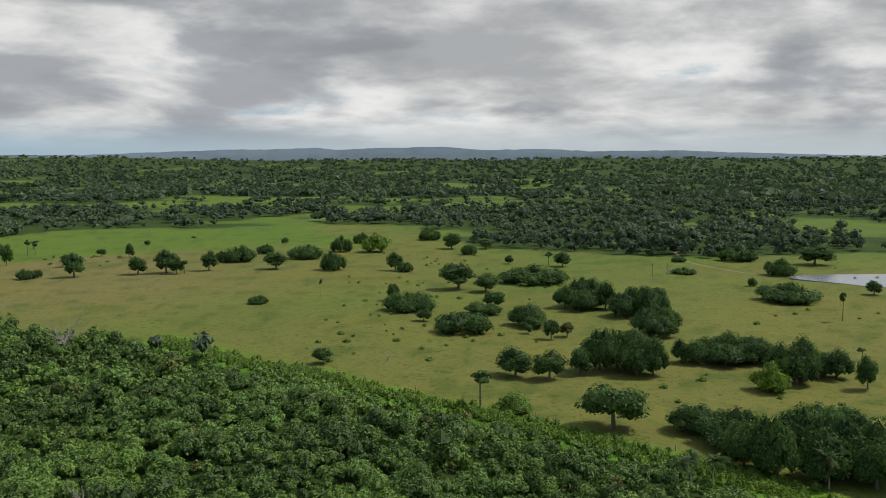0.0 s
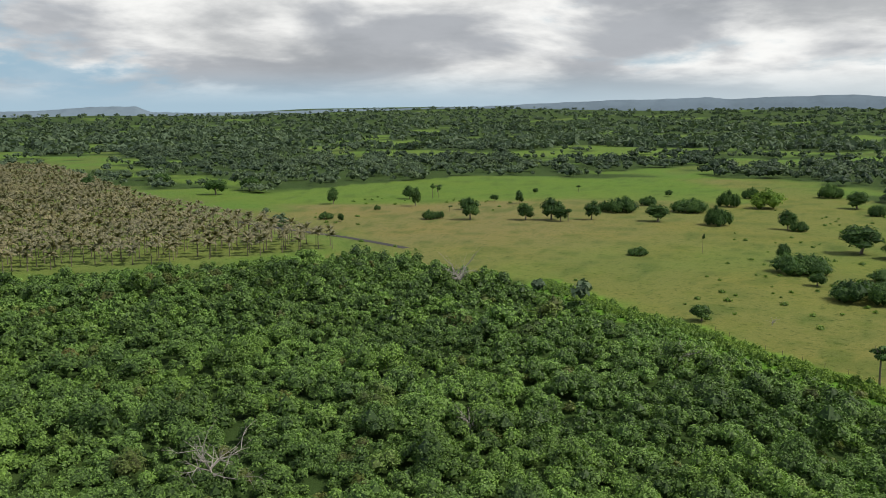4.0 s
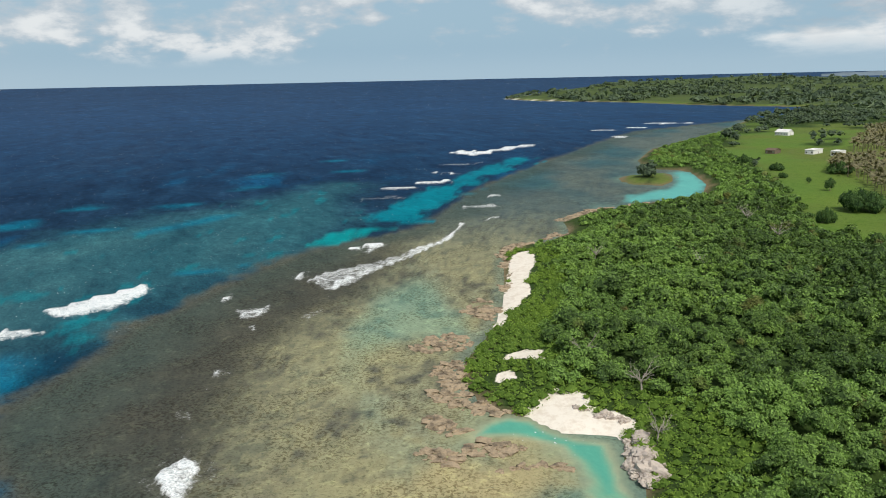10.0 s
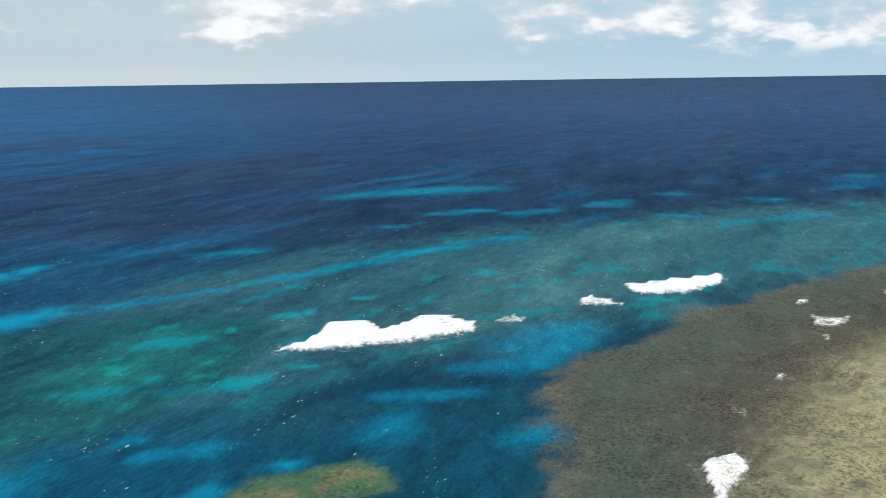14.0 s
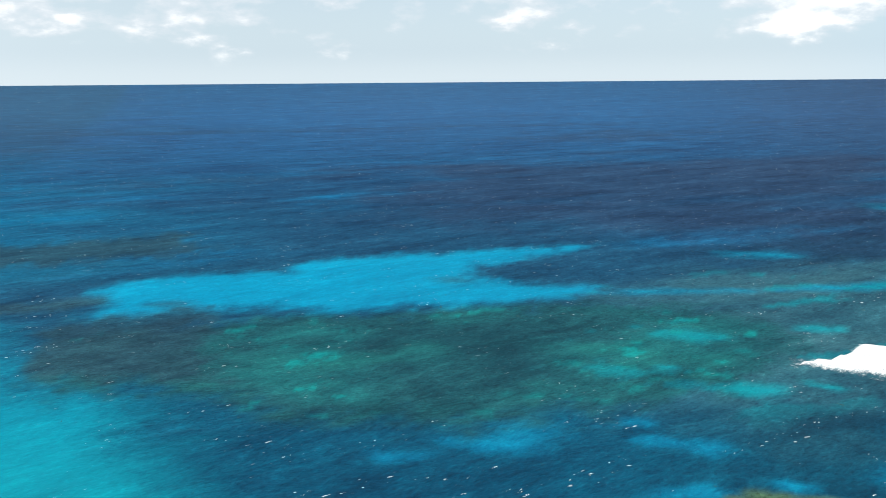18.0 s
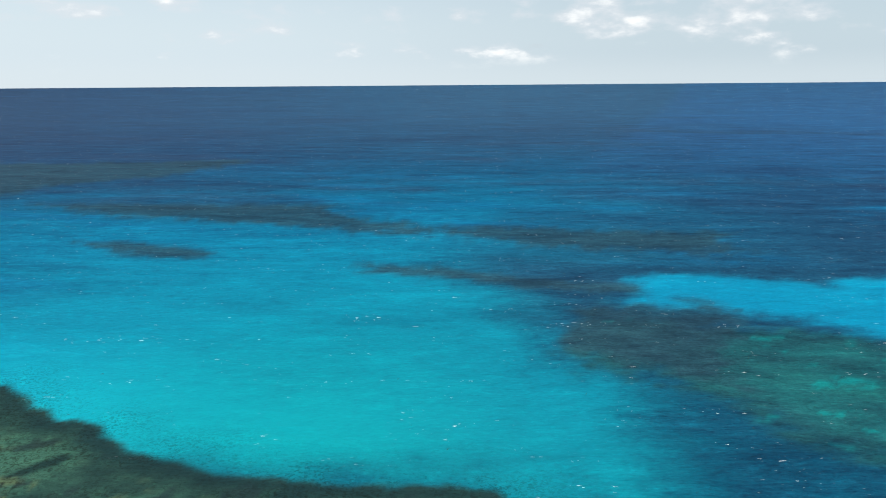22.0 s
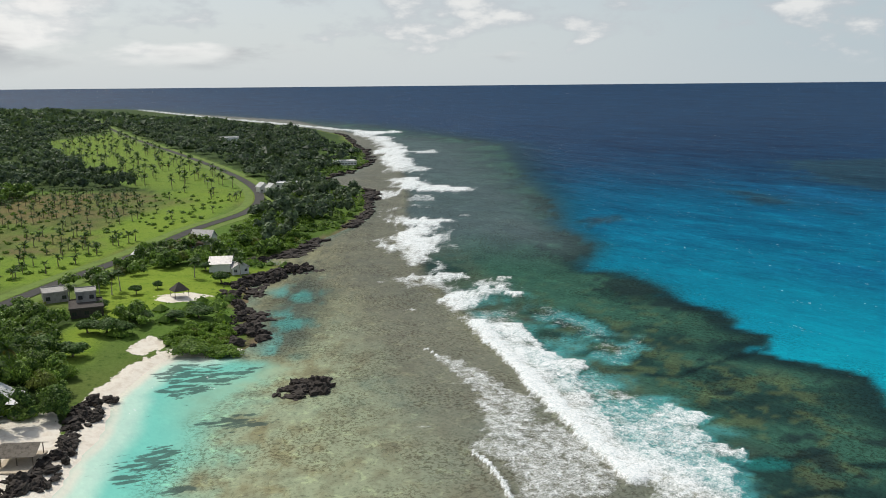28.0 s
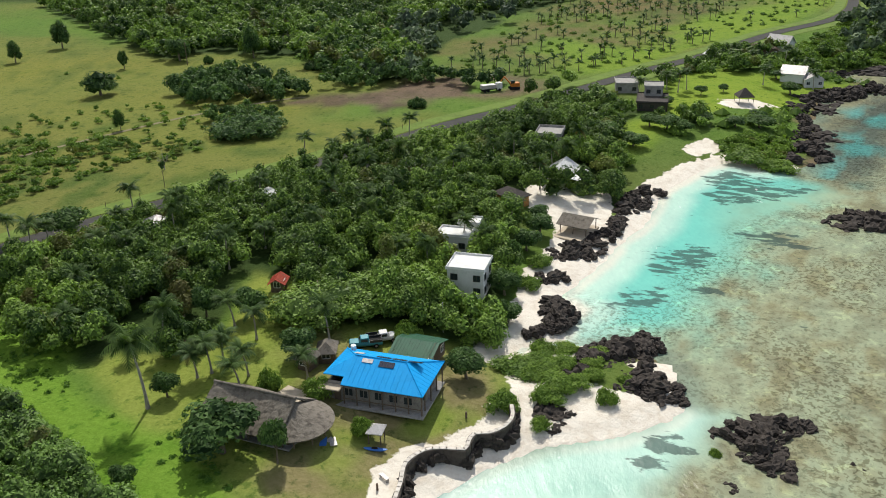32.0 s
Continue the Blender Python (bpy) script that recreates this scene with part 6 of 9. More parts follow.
# place, width, height and kind
NORTH_1 = [(-38.5, 268.3, 7.4, 5.7, 't'), (-84.7, 386.4, 9.6, 4.3, 'b'), (22.1, 253.9, 12.2, 10.1, 't'), (31.8, 249.2, 10.7, 10.3, 't'), (41.9, 256.0, 8.9, 8.8, 't'), (10.0, 221.9, 6.2, 9.6, 's'), (17.9, 216.8, 9.8, 4.7, 'p'), (41.8, 203.0, 16.6, 12.9, 't'), (77.2, 270.8, 6.7, 8.9, 't'), (98.6, 389.9, 10.8, 7.7, 't'), (39.5, 305.8, 6.3, 8.6, 't'), (45.8, 309.8, 6.4, 5.6, 'r'), (32.2, 316.0, 3.9, 4.4, 't'), (-7.8, 340.9, 6.9, 6.1, 't'), (22.7, 370.1, 10.0, 9.7, 't'), (162.4, 341.2, 3.6, 12.4, 's'), (161.3, 440.2, 5.0, 5.1, 'b'), (136.7, 272.4, 3.1, 4.7, 's'), (121.4, 237.9, 6.6, 10.5, 't')]
NORTH_2 = [(92.4, 236.6, 10.1, 8.6, 'p'), (-14.6, 367.2, 22.3, 9.1, 'b'), (-23.6, 394.5, 6.9, 8.6, 't'), (7.8, 319.2, 21.7, 8.8, 'b'), (48.9, 452.4, 35.1, 9.9, 'b'), (7.5, 430.0, 20.2, 14.6, 't'), (21.4, 418.8, 14.1, 10.0, 't'), (160.9, 391.6, 27.9, 9.2, 'b'), (140.4, 492.0, 13.7, 4.1, 'b'), (153.4, 551.0, 9.6, 3.9, 'b'), (208.0, 406.6, 9.2, 7.4, 't'), (74.0, 523.9, 12.4, 10.0, 't'), (66.0, 529.7, 6.4, 8.6, 's'), (41.8, 538.5, 6.5, 6.6, 't'), (32.2, 633.8, 12.7, 8.5, 't'), (193.2, 554.3, 23.5, 10.3, 'b'), (192.6, 482.2, 17.4, 10.5, 'b'), (232.8, 530.0, 23.2, 13.6, 't')]
GROVE = [(63.3, 374.5, 33.3, 15.1, 'd'), (82.5, 353.7, 27.0, 14.9, 'd'), (81.3, 316.1, 22.1, 13.1, 'd'), (57.7, 261.0, 27.4, 17.3, 'd'), (32.7, 331.5, 17.1, 10.6, 'd'), (18.2, 356.3, 14.9, 6.4, 'd'), (89.7, 272.4, 25.4, 11.2, 'd'), (100.7, 272.4, 15.8, 11.1, 'd'), (105.1, 249.3, 20.3, 16.7, 'd'), (116.7, 250.6, 15.1, 11.2, 'd'), (61.5, 199.6, 14.5, 9.1, 'd'), (67.1, 174.3, 18.4, 14.6, 'd'), (66.9, 189.3, 16.8, 10.3, 'd'), (83.4, 185.5, 21.3, 13.4, 'd'), (85.3, 168.5, 22.6, 15.4, 'd'), (92.1, 193.3, 23.8, 10.9, 'd')]
LEFT_1 = [(-206.3, 471.9, 12.4, 16.0, 't'), (-231.6, 523.3, 9.6, 9.6, 't'), (-229.8, 465.0, 10.4, 6.3, 'b'), (-225.8, 469.6, 5.6, 5.3, 'b'), (-235.6, 583.4, 6.7, 6.3, 't'), (-212.3, 573.1, 7.4, 10.7, 't'), (-175.1, 483.9, 12.4, 11.1, 't'), (-161.0, 491.3, 13.9, 16.1, 't'), (-153.8, 486.4, 8.9, 10.3, 't'), (-149.0, 486.4, 5.1, 8.2, 's'), (-139.1, 501.6, 10.5, 12.6, 't'), (-132.9, 550.4, 21.2, 11.4, 'b'), (-144.1, 553.5, 9.9, 7.7, 'b'), (-125.5, 598.2, 12.3, 7.4, 'b'), (-100.5, 507.0, 15.9, 11.2, 't'), (-92.1, 566.6, 23.8, 10.0, 'b'), (-65.5, 504.4, 15.7, 12.4, 'b'), (-72.9, 609.6, 14.8, 12.4, 'b'), (-47.7, 609.7, 21.3, 14.8, 'p')]
LEFT_2 = [(-28.4, 504.5, 10.8, 13.0, 't'), (-22.4, 499.3, 10.0, 6.1, 'b'), (-273.3, 528.9, 8.0, 14.4, 't'), (-288.0, 586.9, 4.4, 11.4, 's'), (-286.3, 594.1, 4.4, 8.9, 's'), (-236.2, 506.7, 3.4, 4.5, 's'), (-199.0, 677.6, 4.2, 6.2, 's'), (-124.5, 668.4, 6.8, 5.9, 't'), (-229.7, 659.0, 5.6, 4.7, 't'), (-59.0, 404.5, 1.7, 9.5, 's'), (6.8, 633.8, 16.9, 12.8, 't'), (18.3, 594.8, 11.9, 8.0, 'b'), (111.4, 678.4, 18.4, 12.0, 'b'), (-65.2, 677.9, 13.6, 9.1, 'b'), (-11.2, 702.7, 18.8, 11.3, 'b')]
WEST = [(-389.7, 213.5, 22.4, 12.1, 'b'), (-360.8, 182.2, 8.2, 7.7, 'b'), (-461.1, 233.8, 6.9, 8.4, 't'), (-567.8, 250.2, 9.9, 5.8, 'b'), (-525.4, 235.6, 6.2, 3.9, 'b'), (-493.5, 237.2, 3.7, 4.4, 't'), (-538.7, 279.2, 16.2, 9.0, 'b'), (-319.8, 212.5, 19.4, 5.2, 'b'), (-610.8, 245.4, 13.2, 8.0, 'b'), (-584.2, 524.2, 15.7, 15.8, 't'), (-577.8, 604.6, 16.7, 12.3, 't'), (-458.3, 538.0, 18.9, 15.2, 't'), (-457.1, 579.4, 19.7, 14.8, 't')]
WEST2 = [(-329.9, 511.3, 9.8, 13.9, 't'), (-300.6, 572.7, 12.1, 12.2, 't'), (-271.6, 530.2, 4.8, 7.2, 's'), (-208.8, 477.9, 8.4, 14.8, 't'), (-206.1, 557.6, 7.9, 10.4, 't'), (-176.9, 486.2, 10.4, 8.4, 't'), (-159.4, 495.9, 17.4, 14.1, 't'), (-141.0, 506.0, 11.3, 10.6, 't'), (-308.2, 637.1, 7.6, 6.6, 's'), (-284.8, 495.3, 4.6, 3.8, 'b'), (-289.4, 439.9, 9.2, 5.0, 'b'), (-274.0, 432.6, 4.8, 5.5, 't'), (-228.4, 467.1, 11.1, 5.6, 'b'), (-212.0, 382.2, 8.8, 4.8, 't'), (-236.6, 583.6, 6.3, 5.1, 't'), (-364.5, 590.4, 5.6, 4.7, 't')]
EAST = [(235.1, 212.3, 13.3, 10.1, 't'), (198.2, 174.0, 3.6, 6.7, 't'), (275.7, 234.9, 4.4, 8.0, 't'), (274.9, 289.4, 7.0, 9.8, 't'), (308.4, 295.4, 9.2, 13.4, 't'), (157.4, 128.3, 1.7, 7.1, 's'), (295.2, 222.7, 11.5, 11.1, 't'), (308.8, 196.1, 8.9, 14.0, 't'), (293.7, 208.0, 4.4, 3.5, 'b'), (204.9, 134.8, 21.9, 5.9, 'b'), (293.3, 160.3, 6.8, 3.2, 'b'), (246.0, 98.4, 6.2, 3.4, 'b')]
YARD_1 = [(109.7, 61.6, 16.5, 9.5, 'd'), (118.0, 48.4, 11.4, 8.5, 'd'), (73.0, 57.2, 10.5, 10.1, 't'), (73.6, 49.8, 3.8, 6.5, 't'), (87.7, 59.0, 3.5, 3.7, 'g'), (81.5, 71.7, 4.4, 4.1, 't'), (102.7, 84.2, 6.5, 6.6, 'r'), (103.8, 80.5, 4.9, 5.7, 't'), (96.7, 59.3, 6.3, 5.2, 't'), (100.8, 34.2, 6.5, 4.9, 't'), (95.3, 27.3, 4.7, 2.8, 'g'), (83.3, 42.8, 3.2, 3.0, 'g'), (88.1, 51.9, 4.8, 3.4, 'g'), (63.6, 64.8, 3.3, 3.1, 't'), (95.3, 107.8, 5.2, 5.8, 'r'), (92.2, 92.1, 5.8, 5.4, 't'), (94.7, 78.0, 4.6, 4.7, 't'), (111.2, 56.7, 6.5, 5.3, 'd'), (114.5, 54.1, 5.7, 4.3, 'g')]
YARD_2 = [(106.7, 45.9, 4.4, 4.1, 'g'), (118.1, 34.6, 3.7, 5.2, 't'), (150.0, 45.2, 6.8, 4.9, 'd'), (138.0, 37.8, 4.2, 6.9, 't'), (113.0, 25.9, 4.4, 2.2, 'g'), (106.0, 73.3, 5.8, 5.4, 't'), (119.4, 99.2, 7.8, 5.5, 'd'), (125.2, 128.4, 10.1, 6.7, 't'), (90.9, 48.1, 2.4, 2.5, 'g'), (105.8, 95.1, 5.7, 4.6, 't'), (104.7, 106.3, 7.6, 5.3, 't'), (99.1, 95.6, 6.1, 4.5, 'd')]
SHORE_GREEN = [(156, 37, 6.5, 4.6, 'yt'), (138, 40, 7.0, 5.2, 'yt'), (129, 36.5, 6.4, 5.0, 'yt'), (120, 33.5, 5.6, 3.6, 'yt'), (148, 37.5, 6.4, 4.6, 'yt'), (163, 39, 4.6, 3.4, 'yt'), (185, 38, 7.5, 3.2, 'g'), (183, 32.5, 6.0, 2.2, 'g'), (113, 36, 6.0, 2.6, 'g'), (107, 28.5, 6.5, 1.7, 'g'), (109.5, 25.5, 4.5, 1.6, 'g'), (114.5, 22.5, 4.0, 1.4, 'g'), (111, 17.5, 3.6, 1.2, 'g'), (104, 18.5, 4.0, 1.6, 'g'), (143, 33.5, 5.0, 2.4, 'g'), (134, 33.5, 4.5, 2.2, 'g')]
ROCKY_1 = [(106.4, 24.3, 5.1, 1.8, 'g'), (109.0, 21.5, 4.3, 1.6, 'g'), (113.8, 17.3, 3.5, 1.4, 'g'), (104.5, 25.1, 3.8, 1.6, 'g'), (102.2, 21.2, 5.7, 2.3, 'g'), (99.3, 21.7, 4.8, 2.1, 'g'), (101.7, 13.9, 3.2, 2.3, 'g'), (93.3, 21.5, 2.8, 1.7, 'g'), (106.3, 16.8, 3.3, 1.4, 'g'), (107.8, 12.1, 2.5, 1.0, 'g'), (95.6, -1.0, 1.8, 1.7, 'g'), (222.7, -1.3, 10.8, 3.5, 'g'), (218.8, -8.8, 9.1, 3.2, 'g'), (246.9, 3.1, 6.8, 3.2, 't'), (250.6, -3.6, 8.6, 3.6, 't'), (247.6, 12.3, 6.8, 3.5, 't'), (237.4, 16.1, 6.6, 3.7, 't'), (221.1, 27.6, 7.7, 3.9, 't'), (207.0, 28.4, 7.3, 3.0, 'g')]
ROCKY_2 = [(223.0, 37.0, 10.9, 5.9, 't'), (240.9, 50.1, 11.8, 7.0, 'd'), (238.4, 59.7, 10.1, 7.0, 'd'), (250.7, 38.6, 7.0, 3.6, 't'), (265.2, 23.7, 4.4, 3.4, 't'), (283.0, 14.9, 4.6, 3.2, 't'), (288.7, 8.3, 3.9, 2.8, 't'), (261.5, -2.7, 5.4, 2.6, 't'), (298.1, -12.5, 7.3, 4.2, 't'), (314.9, -8.1, 6.4, 3.5, 't'), (239.1, 20.9, 8.3, 4.3, 't'), (240.9, 25.7, 6.7, 3.8, 't')]
TALL_PALMS_1 = [(78.3, 72.6, 10.7), (102.7, 57.3, 5.0), (102.2, 74.0, 5.1), (140.6, 124.0, 5.0), (88.8, 69.4, 3.8), (89.7, 63.8, 3.5), (91.4, 55.0, 3.1), (86.1, 62.9, 3.4), (87.1, 70.7, 2.8), (185.4, 106.0, 5.0), (185.5, 96.8, 5.6), (190.8, 95.5, 6.2), (191.1, 91.0, 6.5), (101.4, 117.0, 5.1), (116.1, 128.6, 6.6), (116.0, 112.1, 4.7), (125.9, 77.6, 3.5), (89.4, 95.2, 5.4), (182.9, 88.8, 5.7), (209.5, 86.6, 6.5), (183.4, 40.3, 2.5), (142.9, 48.8, 4.8), (140.2, 43.9, 4.7), (156.9, 43.1, 4.0), (175.9, 66.7, 4.2), (131.8, 58.3, 3.5), (131.8, 85.9, 3.7), (118.1, 94.6, 3.6), (92.1, 69.6, 3.5), (99.6, 68.4, 4.1)]
TALL_PALMS_2 = [(119.4, 137.5, 4.1), (119.4, 127.4, 4.2), (128.4, 117.6, 4.6), (288.5, 26.2, 5.1), (285.2, 22.3, 5.0), (290.0, 20.0, 6.1), (342.3, 7.0, 4.7), (332.9, 0.6, 5.1), (346.5, -11.1, 4.3), (282.2, 34.6, 3.0), (327.1, -18.5, 4.1), (308.6, -19.7, 4.3), (304.6, -3.7, 4.2)]
DEAD = [(-97.6, 110.9, 10.7, 7.3), (-66.2, 150.8, 3.8, 4.6), (-127.8, 282.7, 8.4, 10.3), (-326.0, 146.1, 4.8, 6.4), (-369.7, 151.2, 6.5, 6.0), (-167.7, 47.7, 3.7, 5.9), (-186.3, 39.3, 3.5, 5.7), (-145.9, 44.6, 3.7, 4.6), (-279.3, 98.2, 2.8, 4.1), (-297.5, 66.1, 3.3, 4.2), (-132.4, 290.6, 7.4, 8.0), (-37.0, 218.3, 7.1, 7.7), (126.7, 477.3, 4.6, 7.3), (-18.0, 270.7, 1.9, 3.8), (345.2, 200.5, 5.4, 9.8), (174.8, 70.6, 2.6, 7.0), (169.3, 137.2, 2.1, 5.7)]

plant(NORTH_1 + NORTH_2 + LEFT_1 + LEFT_2, "trees in the pasture")
for x, y, w, h, _ in GROVE:
    rows, n = [], max(2, int(round((w / 8.5) ** 1.55)))
    for i in range(n):
        a, q = i * 2.4 + rng.uniform(-0.4, 0.4), math.sqrt((i + 0.3) / n) * max(0.0, w * 0.5 - 3.5)
        rows.append((x + math.cos(a) * q, y + math.sin(a) * q * 0.9, rng.uniform(8.0, 12.0), h * rng.uniform(0.72, 0.98) * (1 - 0.25 * q / w), "m"))
    plant(rows, "grove trees in the pasture")
plant(WEST, "trees in the western meadow")
plant(WEST2[:2] + WEST2[8:12], "trees in the pasture")
plant(EAST, "trees in the eastern field")
plant([(x, y, w, min(h, 6.8), k) for x, y, w, h, k in YARD_1 + YARD_2], "garden trees", {"t": "yt"})
plant(ROCKY_1 + ROCKY_2 + SHORE_GREEN, "shore shrubs", {"t": "yt"})
for pool in TREE_KINDS.values():
    for root, w0, h0 in pool:
        for ob in (root, *root.children_recursive):
            bpy.data.objects.remove(ob)


# ---- tall palms round the houses ----
def palm_kind(rng):
    tv, tf, fv, ff, ft = palm_arrays(rng, 24, 12, 2.9, 6.0, True, 0.72, 0.13)
    return mesh_from("trunk", tv, tf, BARK_PALE, True, np.full((len(tv), 4), 0.5)), mesh_from("fronds", fv, ff, FROND, False, ft)


rng = np.random.default_rng(33)
palm_meshes = [palm_kind(rng) for _ in range(6)]
for x, y, h in TALL_PALMS_1 + TALL_PALMS_2 + [(46, 162, 6.0), (54, 165, 5.5), (77, 164, 5.0), (50, 166, 5.2)]:
    h = h if h > 5 else h + 1.3
    palm = thing("coconut_palm", (x, y, land_z(x, y) - 0.1), "coconut palm with a pale trunk and arching green fronds", "palm", "palms round the houses", float(rng.uniform(0, 360)))
    k = int(rng.integers(6))
    for part_name, me in zip(("trunk", "fronds"), palm_meshes[k]):
        ob = new(part_name, me)
        ob.parent = palm
    s = h / 6.0
    palm.scale = (max(1.0, min(1.3, s)), max(1.0, min(1.3, s)), s)


# ---- bare dead trees, bleached pale ----
def dead_tree(rng, x, y, w, h):
    z = land_z(x, y)
    root = thing("dead_tree", (x, y, z), "dead leafless tree with bleached grey branches above the canopy", "dead tree", "dead trees", float(rng.uniform(0, 360)))
    fork = Vector((rng.uniform(-0.1, 0.1) * w, rng.uniform(-0.1, 0.1) * w, h * 0.42))
    bm = fresh()
    rod(bm, (0, 0, 0), fork * 0.5, h * 0.036, h * 0.030, 7)
    rod(bm, fork * 0.5, fork, h * 0.030, h * 0.026, 7)
    part("trunk", bm, BARK_PALE, root)
    for i in range(7):
        a = i * 0.9 + rng.uniform(-0.35, 0.35)
        bm = fresh()
        p, r = fork * rng.uniform(0.8, 1.0), h * 0.020
        d = Vector((math.cos(a) * w * 0.5, math.sin(a) * w * 0.5, h * rng.uniform(0.12, 0.58))) * 0.26
        for k in range(5):
            q = p + d + Vector(rng.normal(0, 0.045 * w, 3))
            rod(bm, p, q, r, r * 0.74, 5)
            for _ in range(3):
                e = q + d * 0.55 + Vector(rng.normal(0, 0.085 * w, 3))
                rod(bm, q, e, r * 0.5, r * 0.26, 4)
                rod(bm, e, e + d * 0.3 + Vector(rng.normal(0, 0.06 * w, 3)), r * 0.26, r * 0.08, 3)
            p, r = q, r * 0.74
            d = d + Vector(rng.normal(0, 0.035 * w, 3))
        part("branch", bm, BARK_PALE, root)


for i, (x, y, w, h) in enumerate(DEAD):
    canopy = 3.0 if i < 12 and i not in (11,) else 0.0
    dead_tree(rng, x, y, w * (1.15 if i == 0 else 1.0), h * 0.75 + canopy * 0.7)

# ---- woods of the settlement ----
HOUSE_CLEAR += [(231, 12, 4), (228, 14, 4), (92, 43.5, 11.5), (80, 53, 12), (103, 43, 7), (126, 42, 7), (142, 50.3, 6), (148.7, 49.2, 5), (187, 38, 8), (169.2, 46.4, 6), (161.5, 30.5, 8), (213.6, 48.3, 8),
                (284, 39, 12), (268, 28, 13), (277, 1.5, 14), (151, 96, 4.5), (130.5, 110.5, 4.5), (129.3, 73.5, 3), (116.5, 74, 4)]
rng = np.random.default_rng(13)
wood_parts = [thicket(WOOD_E, 3.4, 3.5, 7.5, 2.6, 78, 0.27, 6, 0.06), thicket([(84, 138), (110, 129), (128, 123), (153, 111), (150, 104), (125, 114), (106, 120), (84, 128)], 3.6, 2.5, 5.0, 2.4, 60, 0.30, 5, 0.12),
              thicket(GARDEN_N, 4.0, 2.2, 5.5, 2.5, 54, 0.36, 5, 0.10), thicket(BELT_N, 4.6, 2.5, 5.0, 2.8, 40, 0.5, 4, 0.25),
              thicket([(228, 60), (262, 62), (300, 38), (330, 20), (352, 15), (330, -2), (300, 24), (262, 40)], 6.0, 2.5, 6, 3.0, 34, 0.55, 4, 0.35),
              thicket([(318, 15), (372, 2), (360, -40), (330, -40), (322, -8)], 6.5, 3, 6, 3.2, 32, 0.6, 4, 0.25)]
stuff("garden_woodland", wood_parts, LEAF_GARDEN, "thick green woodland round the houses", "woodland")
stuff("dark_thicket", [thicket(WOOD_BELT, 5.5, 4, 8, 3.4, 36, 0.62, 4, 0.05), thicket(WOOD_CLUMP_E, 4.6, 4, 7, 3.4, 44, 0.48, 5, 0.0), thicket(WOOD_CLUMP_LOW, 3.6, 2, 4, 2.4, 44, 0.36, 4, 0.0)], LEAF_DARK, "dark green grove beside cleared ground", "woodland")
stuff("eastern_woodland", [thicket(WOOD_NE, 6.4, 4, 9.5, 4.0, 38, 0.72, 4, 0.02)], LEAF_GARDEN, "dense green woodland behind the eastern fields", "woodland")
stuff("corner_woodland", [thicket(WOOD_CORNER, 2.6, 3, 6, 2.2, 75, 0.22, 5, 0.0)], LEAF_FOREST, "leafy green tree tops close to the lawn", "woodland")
px, py = scatter(rng, 60, 330, 20, 160, 8.5)
k = (signed(px, py, WOOD_E) > 1) & (rng.random(len(px)) < 0.36) & (signed(px, py, GARDEN_CLEAR) < -1)
for cx, cy, cr in HOUSE_CLEAR:
    k &= np.hypot(px - cx, py - cy) > cr * 0.7
px, py = px[k], py[k]
for x, y in zip(px, py):
    palm = thing("coconut_palm", (float(x), float(y), land_z(x, y) - 0.1), "coconut palm rising above the woodland canopy", "palm", "palms in the woodland", float(rng.uniform(0, 360)))
    for part_name, me in zip(("trunk", "fronds"), palm_meshes[int(rng.integers(6))]):
        ob = new(part_name, me)
        ob.parent = palm
    s = float(rng.uniform(1.0, 1.4))
    palm.scale = (1.0, 1.0, s)
scrub = [thicket(STRIP_E, 4.2, 0.9, 2.6, 2.4, 30, 0.42, 4, 0.12), thicket(MOUND_E, 2.2, 0.9, 2.0, 1.6, 46, 0.26, 4, 0.0), thicket(SCRUB_E, 3.4, 0.7, 1.8, 1.8, 30, 0.28, 3, 0.25), thicket([(150, 210), (200, 215), (235, 180), (225, 150), (196, 150), (170, 205)], 5.0, 0.6, 1.5, 1.6, 24, 0.32, 2, 0.45), thicket([(84, 105), (86, 92), (104, 76), (104, 124), (90, 128)], 2.6, 0.8, 2.2, 1.3, 46, 0.2, 3, 0.25)]
q = np.array(FOREST_EAST + [(75, 150)], float)
hx, hy = [], []
for (ax, ay), (bx, by) in zip(q[:-1], q[1:]):
    n = int(math.hypot(bx - ax, by - ay) / 0.9)
    for _ in range(5):
        u = rng.random(n)
        hx.append(ax + (bx - ax) * u + rng.normal(0, 2.6, n)), hy.append(ay + (by - ay) * u + rng.normal(0, 2.6, n))
hx, hy = np.concatenate(hx), np.concatenate(hy)
hr = rng.uniform(0.7, 1.5, len(hx))
scrub.append(foliage(rng, np.stack([hx, hy, ground_height(hx, hy) + 0.5], 1), np.stack([hr, hr, hr], 1), 26, 0.26, rng.random(len(hx))))
sx, sy = scatter(rng, -330, 0, 0, 120, 2.3)
sd = land_distance(sx, sy)
k = (sd > 1.5) & (sd < 26 + 6 * fbm(sx, sy, 15, 51, 2)) & (np.maximum.reduce([signed(sx, sy, s) for s in (SAND_W, SAND_W2, SAND_W3, SAND_W4)]) < 2.2 * fbm(sx, sy, 7, 73, 2) - 0.4) & (np.hypot(sx, sy) > 100)
sx, sy, sd = sx[k], sy[k], sd[k]
sr = rng.uniform(0.8, 1.9, len(sx))
scrub.append(foliage(rng, np.stack([sx, sy, ground_height(sx, sy, sd) + 0.35], 1), np.stack([sr, sr, sr * 0.75], 1), 34, 0.26, np.clip(rng.normal(0.6, 0.25, len(sx)), 0, 1)))
sx, sy = scatter(rng, 100, 900, -190, 60, 5.0)
sd = land_distance(sx, sy)
